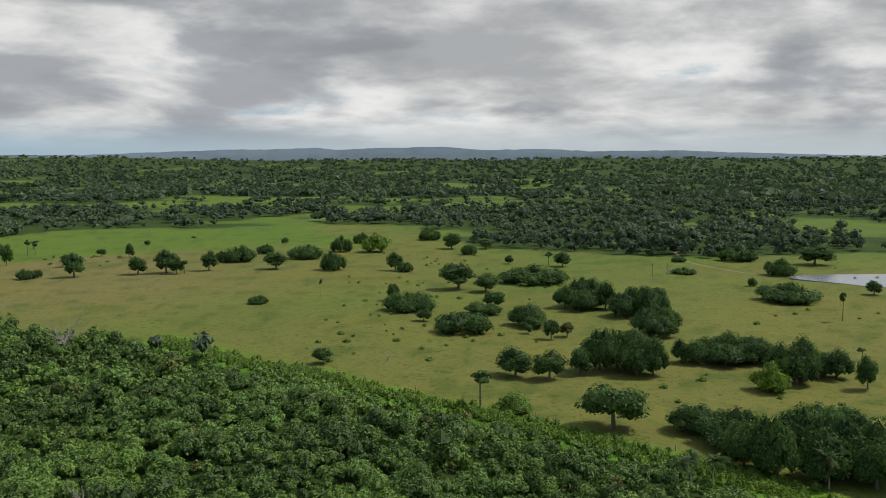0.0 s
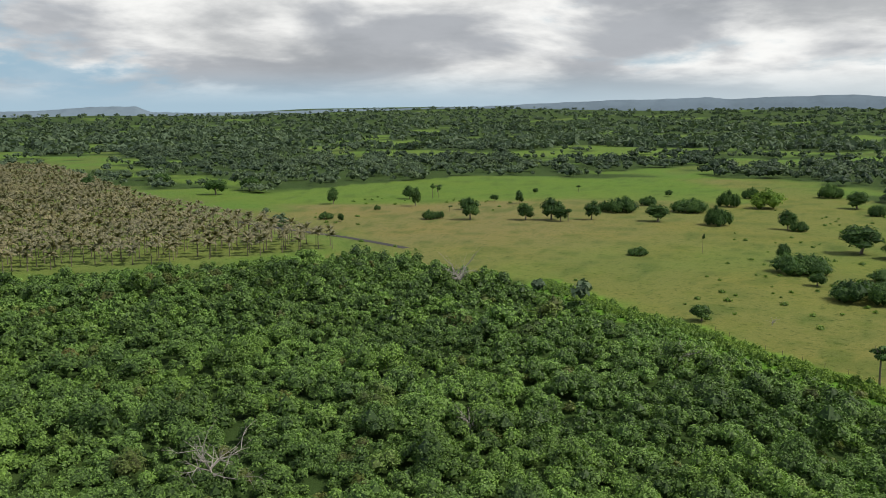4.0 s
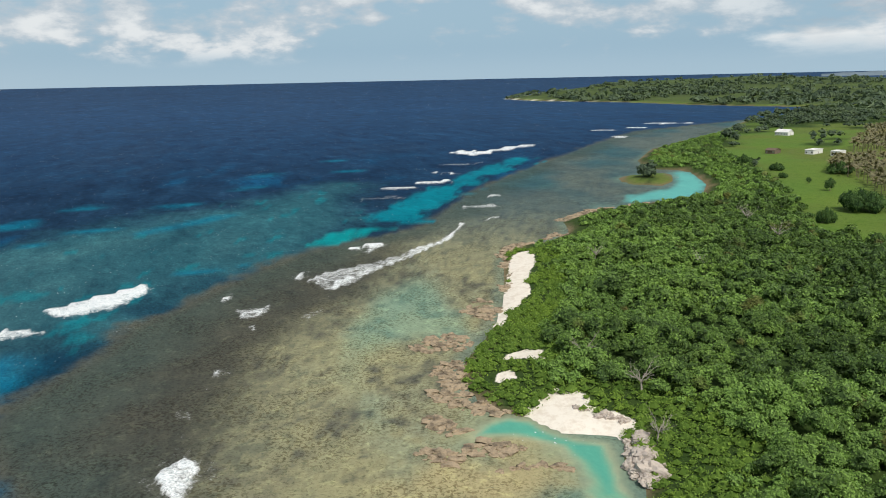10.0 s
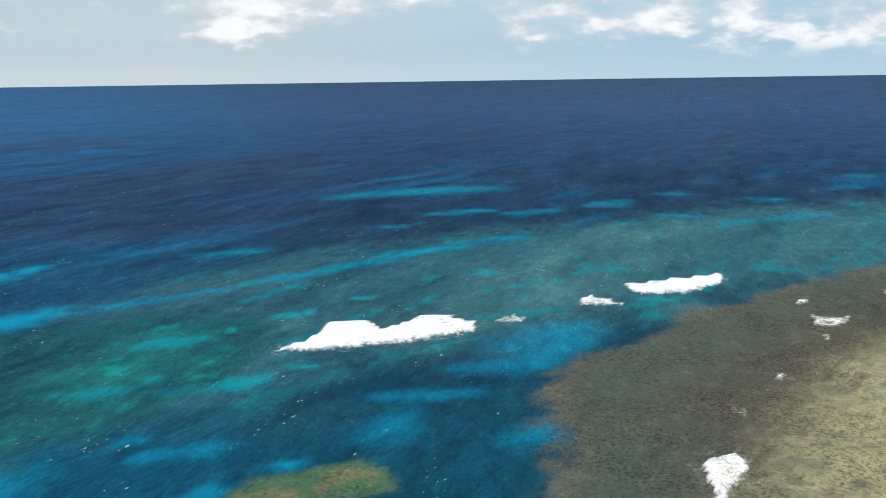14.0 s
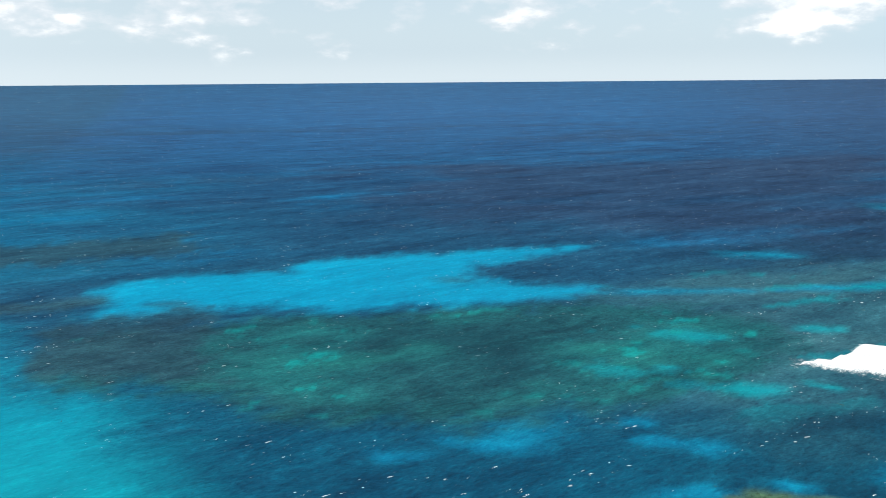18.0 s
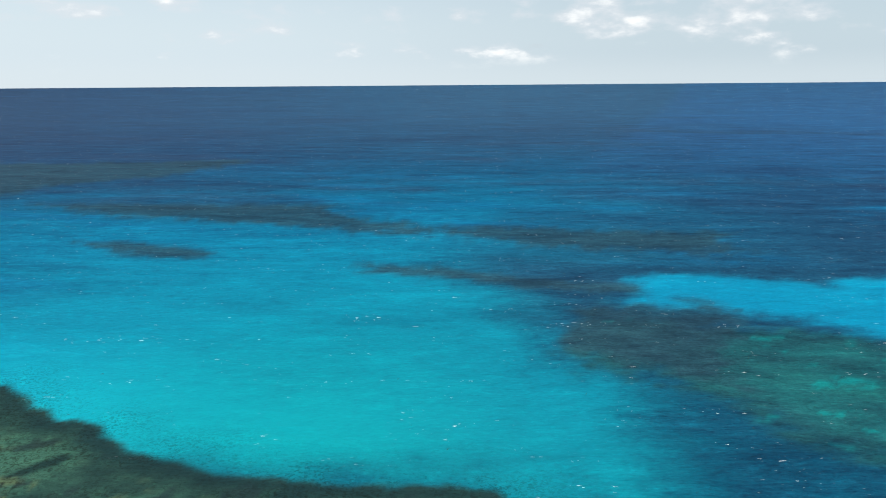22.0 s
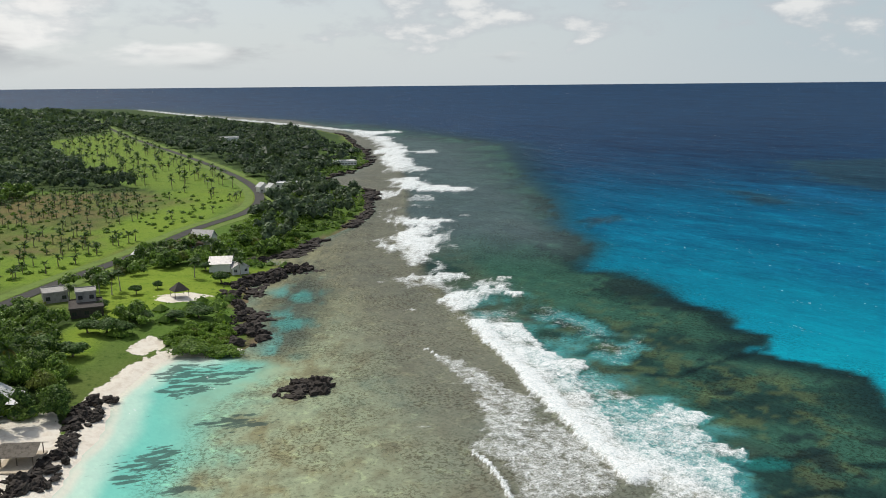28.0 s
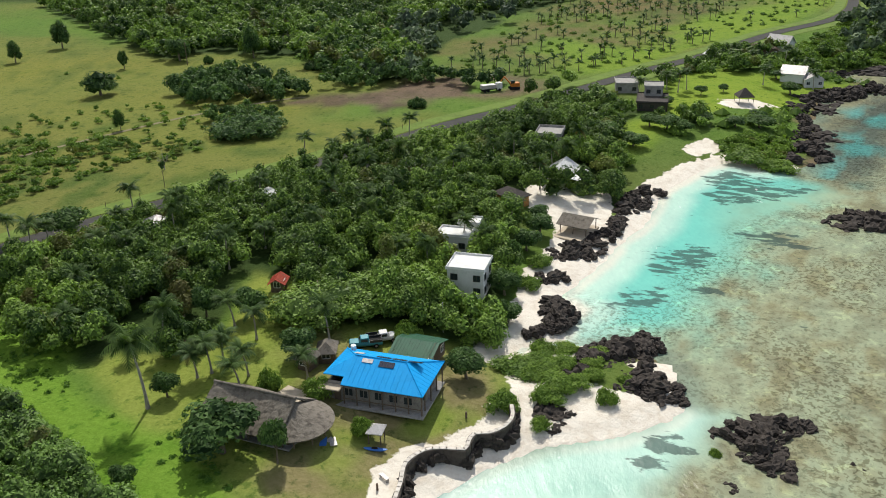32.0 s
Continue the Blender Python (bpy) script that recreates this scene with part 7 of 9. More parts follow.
k = (sd > 4) & (sd < 26) & (sx > 235) & (signed(sx, sy, LAWN_FAR) < -1) & (rng.random(len(sx)) < 0.5)
sx, sy, sd = sx[k], sy[k], sd[k]
sr = rng.uniform(1.6, 3.4, len(sx))
scrub.append(foliage(rng, np.stack([sx, sy, ground_height(sx, sy, sd) + 0.5], 1), np.stack([sr, sr, sr * 0.7], 1), 26, 0.5, np.clip(rng.normal(0.45, 0.25, len(sx)), 0, 1)))
sx, sy = scatter(rng, 290, 620, -50, 130, 7.0)
k = (signed(sx, sy, PALM_FIELD) > 2) & (near_line(sx, sy, ROAD) > 10) & (rng.random(len(sx)) < 0.5)
sx, sy = sx[k], sy[k]
sr = rng.uniform(0.5, 1.7, len(sx))
scrub.append(foliage(rng, np.stack([sx, sy, ground_height(sx, sy) + 0.25], 1), np.stack([sr, sr, sr * 0.7], 1), 24, 0.4, rng.uniform(0, 0.6, len(sx))))
sx, sy = scatter(rng, 40, 110, 30, 130, 1.5)
k = (signed(sx, sy, BRIGHT_GRASS) > 0.3) & (rng.random(len(sx)) < 0.75 * smooth(-0.3, 0.6, fbm(sx, sy, 9, 54, 3)))
sx, sy = sx[k], sy[k]
sr = rng.uniform(0.25, 0.75, len(sx))
tufts = foliage(rng, np.stack([sx, sy, ground_height(sx, sy) + 0.05], 1), np.stack([sr, sr, sr * 0.6], 1), 22, 0.17, rng.uniform(0.1, 0.9, len(sx)))
stuff("grass_tufts", [tufts], LEAF_GRASS, "rank bright green grass and weeds beside the lawn", "grass")
sx, sy = scatter(rng, -330, 330, 190, 620, 12.0)
k = (signed(sx, sy, PASTURE) > 6) & (fbm(sx, sy, 70, 53, 3) + rng.normal(0, 0.3, len(sx)) > 0.55)
sx, sy = sx[k], sy[k]
sr = rng.uniform(0.5, 1.5, len(sx))
scrub.append(foliage(rng, np.stack([sx, sy, ground_height(sx, sy) + 0.25], 1), np.stack([sr, sr, sr * 0.7], 1), 26, 0.36, rng.uniform(0, 0.5, len(sx))))
stuff("scrub", scrub, LEAF_SHORE, "low bright green scrub along shore and field edges", "scrub")

# ---- road ----
ASPHALT = plain("worn_asphalt", (0.055, 0.053, 0.050), 0.92, 0.3, 0.4)
ROCK_BLACK = plain("black_coral_rock", (0.062, 0.052, 0.045), 0.95, 0.8, 0.75, relief=1.0, second=(0.028, 0.024, 0.021))
ROCK_BROWN = plain("brown_reef_rock", (0.36, 0.285, 0.19), 0.95, 0.35, 0.7, relief=0.9, second=(0.13, 0.105, 0.075))
ROCK_PALE = plain("pale_coral_rock", (0.50, 0.44, 0.38), 0.95, 0.6, 0.5, relief=0.9, second=(0.20, 0.165, 0.14))
SANDSTONE = plain("whitewashed_wall_top", (0.72, 0.67, 0.60), 0.9, 1.2, 0.3)


def along(line, step):
    """Evenly spaced places along a smooth curve through the points."""
    q = [Vector((a, b, 0)) for a, b in line]
    q = [q[0] * 2 - q[1]] + q + [q[-1] * 2 - q[-2]]
    out = []
    for i in range(1, len(q) - 2):
        p0, p1, p2, p3 = q[i - 1:i + 3]
        n = max(2, int((p2 - p1).length / step))
        for k in range(n):
            u = k / n
            out.append(0.5 * ((2 * p1) + (p2 - p0) * u + (2 * p0 - 5 * p1 + 4 * p2 - p3) * u * u + (3 * p1 - p0 - 3 * p2 + p3) * u ** 3))
    return out + [q[-2]]


def ribbon(line, width, step, lift, mat, name, crown=0.0):
    pts = along(line, step)
    verts, faces = [], []
    for i, p in enumerate(pts):
        d = (pts[min(i + 1, len(pts) - 1)] - pts[max(i - 1, 0)]).normalized()
        side = Vector((-d.y, d.x, 0))
        for k in (-1, 0, 1):
            s = p + side * k * width / 2
            verts.append((s.x, s.y, land_z(s.x, s.y) + lift + (crown if k == 0 else 0)))
        if i:
            o = 3 * i
            faces += [(o - 3, o, o + 1, o - 2)[::-1], (o - 2, o + 1, o + 2, o - 1)[::-1]]
    return mesh_from(name, verts, faces, mat, True)


ROAD_LINE = [p for i, p in enumerate(ROAD) if i not in (9,)]
tagged(new("road", ribbon(ROAD_LINE, 5.6, 6.0, 0.16, ASPHALT, "road", 0.06)), "narrow grey asphalt road between grassy verges", "road", kind="structure")
VERGE = plain("verge_grass", (0.135, 0.205, 0.034), 0.95, 0.25, 0.4)
for k, off in enumerate((6.2, -6.2)):
    q = along(ROAD_LINE, 14)
    line = []
    for i, p in enumerate(q):
        d = (q[min(i + 1, len(q) - 1)] - q[max(i - 1, 0)]).normalized()
        line.append((p.x - d.y * off, p.y + d.x * off))
    tagged(new("verge", ribbon(line, 5.2, 10.0, 0.10, VERGE, "verge")), "strip of bright green grass beside the road", "verge", kind="structure")
TRACK = plain("dirt_track", (0.23, 0.205, 0.115), 0.95, 0.3, 0.4)
tagged(new("farm_track", ribbon([(172, 640), (160, 560), (166, 520), (185, 480), (205, 470)], 2.2, 6, 0.08, TRACK, "farm_track")), "pale winding farm track across the pasture", "track", kind="structure")
tagged(new("farm_track", ribbon([(150, 190), (190, 175), (215, 165), (240, 150), (250, 140)], 1.6, 6, 0.08, TRACK, "farm_track_east")), "thin pale track across the eastern field", "track", kind="structure")
tagged(new("lane", ribbon(LANE, 4.4, 5, 0.10, ASPHALT, "lane")), "narrow grey lane along the forest edge and plantation", "road", kind="structure")
# a pond in the pasture
pond_v = [(224 + 46 * math.cos(a) * (1 + 0.25 * math.sin(3 * a)) + 20, 455 + 30 * math.sin(a) * (1 + 0.15 * math.cos(2 * a)), 0) for a in np.linspace(0, 2 * math.pi, 48, endpoint=False)]
POND_WATER, pnt, pp = material("pond_water")
pp.inputs["Base Color"].default_value = (0.22, 0.25, 0.28, 1)
pp.inputs["Roughness"].default_value = 0.15
bump(pnt, pp, noise_node(pnt, position(pnt), 0.6, 4), 0.2, 0.3)
zmax = max(land_z(x, y) for x, y, _ in pond_v) + 0.15
bm = fresh()
slab(bm, [(x, y, zmax) for x, y, _ in pond_v], 1.2)
me = bpy.data.meshes.new("pond")
bm.to_mesh(me)
bm.free()
me.materials.append(POND_WATER)
tagged(new("pond", me), "still grey pond lying in green pasture", "pond", kind="structure")


# ---- rocks ----
def rock_arrays(rng, flat=0.5, rough=0.35, sub=3):
    bm = fresh()
    bmesh.ops.create_icosphere(bm, subdivisions=sub, radius=1.0)
    off = Vector(rng.uniform(-50, 50, 3))
    for v in bm.verts:
        n = noise.noise(v.co * 1.3 + off) * 0.6 + noise.noise(v.co * 2.9 + off) * 0.45 + abs(noise.noise(v.co * 5.5 + off)) * 0.55 + noise.noise(v.co * 11 + off) * 0.22
        v.co *= 1 + rough * n * 1.6
        v.co.z *= flat
    verts = np.array([v.co[:] for v in bm.verts])
    faces = np.array([[v.index for v in f.verts] for f in bm.faces])
    bm.free()
    return verts, faces


rng = np.random.default_rng(41)
ROCKS = [rock_arrays(rng, rng.uniform(0.55, 0.95), 0.55) for _ in range(8)]
FLAT_ROCKS = [rock_arrays(rng, rng.uniform(0.28, 0.55), 0.85, 2) for _ in range(6)]
ROCK_MESH = {}
for key, mat in (("black", ROCK_BLACK), ("brown", ROCK_BROWN), ("pale", ROCK_PALE)):
    ROCK_MESH[key] = [mesh_from("boulder", v, f, mat, False) for v, f in ROCKS]


def outcrop(name, poly, label, key, n, r0, r1, base=0.0, group="rock outcrops", rise_to=0.9):
    """One outcrop: many boulders that have grown together."""
    q = np.asarray(poly, float)
    c = q.mean(0)
    root = thing(name, (c[0], c[1], base), label, "rocks", group)
    made = 0
    for _ in range(n * 60):
        x, y = rng.uniform(q[:, 0].min(), q[:, 0].max()), rng.uniform(q[:, 1].min(), q[:, 1].max())
        s = float(signed(np.array([x]), np.array([y]), poly)[0])
        if s < -0.2:
            continue
        r = rng.uniform(r0, r1) * (0.65 + 0.35 * min(1.0, max(0.0, s) / 2.5))
        ob = new("boulder", ROCK_MESH[key][int(rng.integers(8))])
        ob.parent = root
        ob.matrix_basis = pose(x - c[0], y - c[1], 0.15 * r + rise_to * min(1.0, max(0, s) / 4), float(rng.uniform(-14, 14)), float(rng.uniform(-14, 14)), float(rng.uniform(0, 360))) @ Matrix.Diagonal((r * rng.uniform(0.8, 1.5), r * rng.uniform(0.7, 1.1), r * rng.uniform(0.6, 1.05), 1))
        made += 1
        if made >= n:
            break
    return root


OUT_A = [(107, 26), (112, 23), (119, 18), (123.6, 12), (122, 8), (117, 9.5), (112, 13), (108, 17), (104, 21)]
OUT_B = [(115.4, 9.7), (109, 4.1), (105.4, 3.4), (103.2, 8.2), (104.5, 14), (110, 14)]
OUT_C = [(100.5, 17), (95.6, 17.5), (93.0, 20), (93.6, 23.4), (98, 24.5), (102, 21)]
outcrop("rock_outcrop", OUT_A, "black jagged coral rock ridge topped with green shrubs", "black", 120, 0.6, 1.45)
outcrop("rock_outcrop", OUT_B, "black jagged coral rock at the tip of a sandy spit", "black", 74, 0.55, 1.35)
outcrop("rock_outcrop", OUT_C, "dark grey rock rising from pale beach sand", "black", 52, 0.5, 1.25)
outcrop("rock_islet", [(100, 0), (104, -3), (107, -7), (106, -14), (104, -13), (103, -9), (99, -9), (94, -11), (93, -10), (93, -6), (97, -4), (98, -1)], "dark jagged rock islet on the shallow reef flat", "black", 70, 0.5, 1.25, -0.2, rise_to=0.7)
outcrop("rock_islet", [(186.8, -17.2), (192.8, -24.6), (192.3, -32.1), (181.1, -28.9), (180.7, -20.4)], "low black rock islet on the reef flat", "black", 44, 0.9, 1.9, -0.5, rise_to=0.3)
outcrop("boulder_cluster", [(88.4, -2), (90.4, -2), (90.2, -4), (88.6, -4)], "small dark boulders in shallow water", "black", 5, 0.5, 0.9, -0.3, rise_to=0.1)
outcrop("boulder_cluster", [(98, -17), (99.4, -17), (99.4, -18.5), (98, -18.5)], "small dark boulders in shallow water", "black", 3, 0.4, 0.7, -0.3, rise_to=0.1)
SHORE_RIDGES = [[(180, 27), (190, 24), (196, 20), (191, 16), (179, 19), (171, 25)], [(158, 29), (167, 25), (164, 22), (153, 24), (146, 28), (148, 34), (152, 34)],
                [(139, 35), (142, 30), (139, 27), (136, 33)], [(133, 31), (131, 26), (127, 23), (122, 23), (116, 27), (117, 30), (123, 28)], [(171, 25), (175, 22), (167, 22), (162, 25)]]
for seg, n in zip(SHORE_RIDGES, (64, 64, 22, 60, 22)):
    outcrop("shore_rocks", seg, "black coral rocks between sandy terraces and white beach", "black", n, 0.55, 1.35, 0.6, "shore rocks", 0.8)
for seg in HEAD_ROCKS:
    outcrop("headland_rocks", seg, "black jagged coral rocks round a grassy headland", "black", 100, 0.7, 1.6, 0.1, "shore rocks", 0.9)
outcrop("cove_rocks", PALE_CLIFF, "pale weathered coral rocks beside a turquoise creek", "pale", 46, 0.9, 2.0, 0.2, "shore rocks", 1.2)
outcrop("cove_ledge", PALE_LEDGE, "pale grey rock ledge above a small sandy cove", "pale", 20, 0.6, 1.3, 0.9, "shore rocks", 0.4)


def rock_field(name, label, x, y, z, r, mat, flat, rng):
    vs, fs, off = [], [], 0
    pool = FLAT_ROCKS if flat else ROCKS
    for i in range(len(x)):
        v, f = pool[i % len(pool)]
        a = rng.uniform(0, 6.28)
        c, s = math.cos(a), math.sin(a)
        w = v * [r[i] * rng.uniform(0.8, 1.7), r[i], r[i]]
        vs.append(np.stack([w[:, 0] * c - w[:, 1] * s + x[i], w[:, 0] * s + w[:, 1] * c + y[i], w[:, 2] + z[i]], 1))
        fs.append(f + off)
        off += len(v)
    me = mesh_from(name, np.concatenate(vs), np.concatenate(fs), mat, False)
    return tagged(new(name, me), label, "rocks", kind="stuff")


# the brown shelf along the western shore
x, y = scatter(rng, -520, -125, -30, 130, 1.35)
d = land_distance(x, y)
n = fbm(x, y, 14, 55, 3) + 0.4 * fbm(x * 0.5, y, 30, 57, 2)
far_sand = np.maximum.reduce([signed(x, y, s) for s in (SAND_W2, CREEK)])
k = (d < 3.5) & (d > -12 + 8 * smooth(-200, -330, x)) & (n + 0.05 * d > 0.02 + 0.35 * (x > -255)) & (far_sand < -1.5) & (np.hypot(x, y) > 105)
k |= (np.maximum.reduce([signed(x, y, p) for p in SHELF_ROCKS]) + 1.2 * fbm(x, y, 6, 61, 2) > 0.0) & (rng.random(len(x)) < 0.85)
x, y = x[k], y[k]
rock_field("rock_shelf", "low brown eroded reef rock shelf along the shore", x, y, rng.uniform(-0.15, 0.12, len(x)), rng.uniform(0.40, 1.15, len(x)) ** 1.2, ROCK_BROWN, True, rng)
# black rocks along the eastern shore
x, y = scatter(rng, 200, 1250, -240, 30, 2.6)
d = land_distance(x, y)
k = (d < 3.0) & (d > -2.0 - 4 * (fbm(x, y, 30, 58, 2) > 0.35)) & (np.maximum(signed(x, y, SAND_E2), signed(x, y, BAY_ALL) + 4) < 0.5) & (fbm(x, y, 16, 59, 2) > -0.35 + 0.25 * (np.abs(d) > 5)) & ((x < 640) | (rng.random(len(x)) < 0.3)) & ((x > 335) | (rng.random(len(x)) < 0.35))
x, y, d = x[k], y[k], d[k]
rock_field("rock_shore", "black volcanic-looking coral rock along the eastern shore", x, y, np.clip(0.12 * d + 0.3, -0.3, 1.2), rng.uniform(0.7, 1.8, len(x)) * (1 + (x > 500) * 0.7), ROCK_BLACK, True, rng)

# ---- curved sea wall below the lawn ----
WALL_STONE = plain("sea_wall_stone", (0.085, 0.072, 0.062), 0.95, 1.6, 0.5, relief=0.8)
wall_line = [(71, 33.2), (74.7, 33.8), (78.4, 34.6), (81.5, 33.2), (82.6, 30.8), (83.1, 28.6), (84.8, 28.6), (86.6, 28.4), (87.4, 26.6), (89.3, 25.2), (91.8, 24.8), (94.3, 25.6)]
pts = along(wall_line, 0.8)
bm = fresh()
cap = fresh()
for i in range(len(pts) - 1):
    a, b = pts[i], pts[i + 1]
    mid, ang = (a + b) / 2, math.degrees(math.atan2(b.y - a.y, b.x - a.x))
    box(bm, (mid.x, mid.y, 1.35), ((b - a).length + 0.25, 0.7 + 0.12 * math.sin(i * 1.7), 2.9 + 0.1 * math.sin(i * 2.3)), ang)
    box(cap, (mid.x, mid.y + 0.05, 2.86), ((b - a).length + 0.2, 0.5, 0.12), ang, 0.03)
sea_wall = thing("sea_wall", (0, 0, 0), "curving dark stone sea wall with a pale sandy top", "wall")
part("wall", bm, WALL_STONE, sea_wall)
for i, p in enumerate(along(wall_line, 1.3)):
    ob = new("boulder", ROCK_MESH["black"][i % 8])
    ob.parent = sea_wall
    r = rng.uniform(0.55, 1.0)
    ob.matrix_basis = pose(p.x + rng.uniform(-0.3, 0.3), p.y - 0.45, rng.uniform(0.4, 1.7), 0, 0, float(rng.uniform(0, 360))) @ Matrix.Diagonal((r * 1.2, r * 0.7, r * 1.3, 1))
part("coping", cap, SANDSTONE, sea_wall, "pale worn coping")

# ---- houses ----
BLUE_ROOF = plain("blue_painted_metal", (0.002, 0.35, 0.80), 0.5, 0.5, 0.14, spec=0.15)
GREEN_ROOF = plain("green_painted_metal", (0.018, 0.105, 0.055), 0.5, 1.0, 0.35)
WHITE_PAINT = plain("white_paint", (0.74, 0.74, 0.72), 0.7, 0.8, 0.2)
GREY_BLOCK = plain("grey_block", (0.28, 0.26, 0.235), 0.9, 1.2, 0.5)
CONCRETE = plain("concrete", (0.36, 0.35, 0.33), 0.9, 0.9, 0.45)
THATCH = plain("grey_thatch", (0.225, 0.20, 0.165), 0.98, 1.4, 0.6, relief=1.0, second=(0.10, 0.085, 0.07))
TIMBER = plain("weathered_timber", (0.17, 0.13, 0.095), 0.9, 2.0, 0.5)
DARK_ROOF = plain("dark_shingle", (0.075, 0.066, 0.060), 0.9, 2.0, 0.5)
ORANGE_WALL = plain("ochre_boards", (0.45, 0.22, 0.07), 0.8, 1.5, 0.3)
RED_ROOF = plain("red_painted_metal", (0.40, 0.06, 0.03), 0.6, 1.0, 0.3)
PALE_METAL = plain("pale_metal_sheet", (0.55, 0.53, 0.52), 0.45, 1.2, 0.4, 0.3)
BEIGE = plain("beige_screed", (0.55, 0.47, 0.36), 0.9, 1.0, 0.3)
PANEL = plain("solar_cells", (0.018, 0.022, 0.045), 0.2, 2.0, 0.2, 0.2, 0.6)
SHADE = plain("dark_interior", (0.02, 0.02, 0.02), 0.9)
GLASS, gnt, gp = material("window_glass")
gp.inputs["Base Color"].default_value = (0.03, 0.04, 0.045, 1)
gp.inputs["Roughness"].default_value = 0.08


def window(root, c, w, h, face, paint=None):
    """A window set in a wall that faces along +-x or +-y of its house."""
    ax = "xy".index(face[1])
    sgn = -1 if face[0] == "-" else 1
    out = [0, 0, 0]
    out[ax] = sgn

    def dims(a, b, deep):
        return (deep, a, b) if ax == 0 else (a, deep, b)
    bm = fresh()
    t = 0.09
    for dz in (-h / 2, h / 2):
        box(bm, (c[0] + out[0] * 0.02, c[1] + out[1] * 0.02, c[2] + dz), dims(w + t, t, 0.12))
    for k in (-w / 2, 0, w / 2):
        off = (0, k) if ax == 0 else (k, 0)
        box(bm, (c[0] + out[0] * 0.02 + off[0], c[1] + out[1] * 0.02 + off[1], c[2]), dims(t * 0.8, h, 0.1))
    win = part("window", bm, paint or WHITE_PAINT, root)
    bm = fresh()
    box(bm, (c[0] + out[0] * 0.012, c[1] + out[1] * 0.012, c[2]), dims(w, h, 0.03))
    part("pane", bm, GLASS, win)


def door(root, c, w, h, face, mat=None):
    ax = "xy".index(face[1])
    sgn = -1 if face[0] == "-" else 1
    bm = fresh()
    box(bm, (c[0] + (sgn * 0.02 if ax == 0 else 0), c[1] + (sgn * 0.02 if ax == 1 else 0), c[2] + h / 2), (0.08, w, h) if ax == 0 else (w, 0.08, h), bevel=0.015)
    part("door", bm, mat or TIMBER, root)


def walls(root, lx, ly, h, mat, t=0.2, z0=0.0):
    for name, c, s in (("wall", (lx / 2 - t / 2, 0, z0 + h / 2), (t, ly, h)), ("wall", (-lx / 2 + t / 2, 0, z0 + h / 2), (t, ly, h)),
                       ("wall", (0, ly / 2 - t / 2, z0 + h / 2), (lx - 2 * t, t, h)), ("wall", (0, -ly / 2 + t / 2, z0 + h / 2), (lx - 2 * t, t, h))):
        bm = fresh()
        box(bm, c, s)
        part(name, bm, mat, root)


def hip_roof(lx, ly, z, rise_h, inset, thick=0.14, along_y=True):
    """Four sloping panels of a hipped roof; the ridge runs along the longer side."""
    a, b = lx / 2, ly / 2
    if along_y:
        r0, r1 = (0, -b + inset, z + rise_h), (0, b - inset, z + rise_h)
        return [[(-a, -b, z), r0, r1, (-a, b, z)][::-1], [(a, b, z), r1, r0, (a, -b, z)][::-1], [(-a, -b, z), (a, -b, z), r0], [(a, b, z), (-a, b, z), r1]]
    r0, r1 = (-a + inset, 0, z + rise_h), (a - inset, 0, z + rise_h)
    return [[(-a, -b, z), (a, -b, z), r1, r0], [(a, b, z), (-a, b, z), r0, r1], [(a, -b, z), (a, b, z), r1], [(-a, b, z), (-a, -b, z), r0]]


def ribs(bm, panel, n, r=0.03):
    """Raised seams that run up a roof panel from its eave."""
    p = [Vector(v) for v in panel]
    if len(p) == 4:
        for i in range(1, n):
            u = i / n
            rod(bm, p[0].lerp(p[1], u) + Vector((0, 0, 0.02)), p[3].lerp(p[2], u) + Vector((0, 0, 0.02)), r, r, 4)


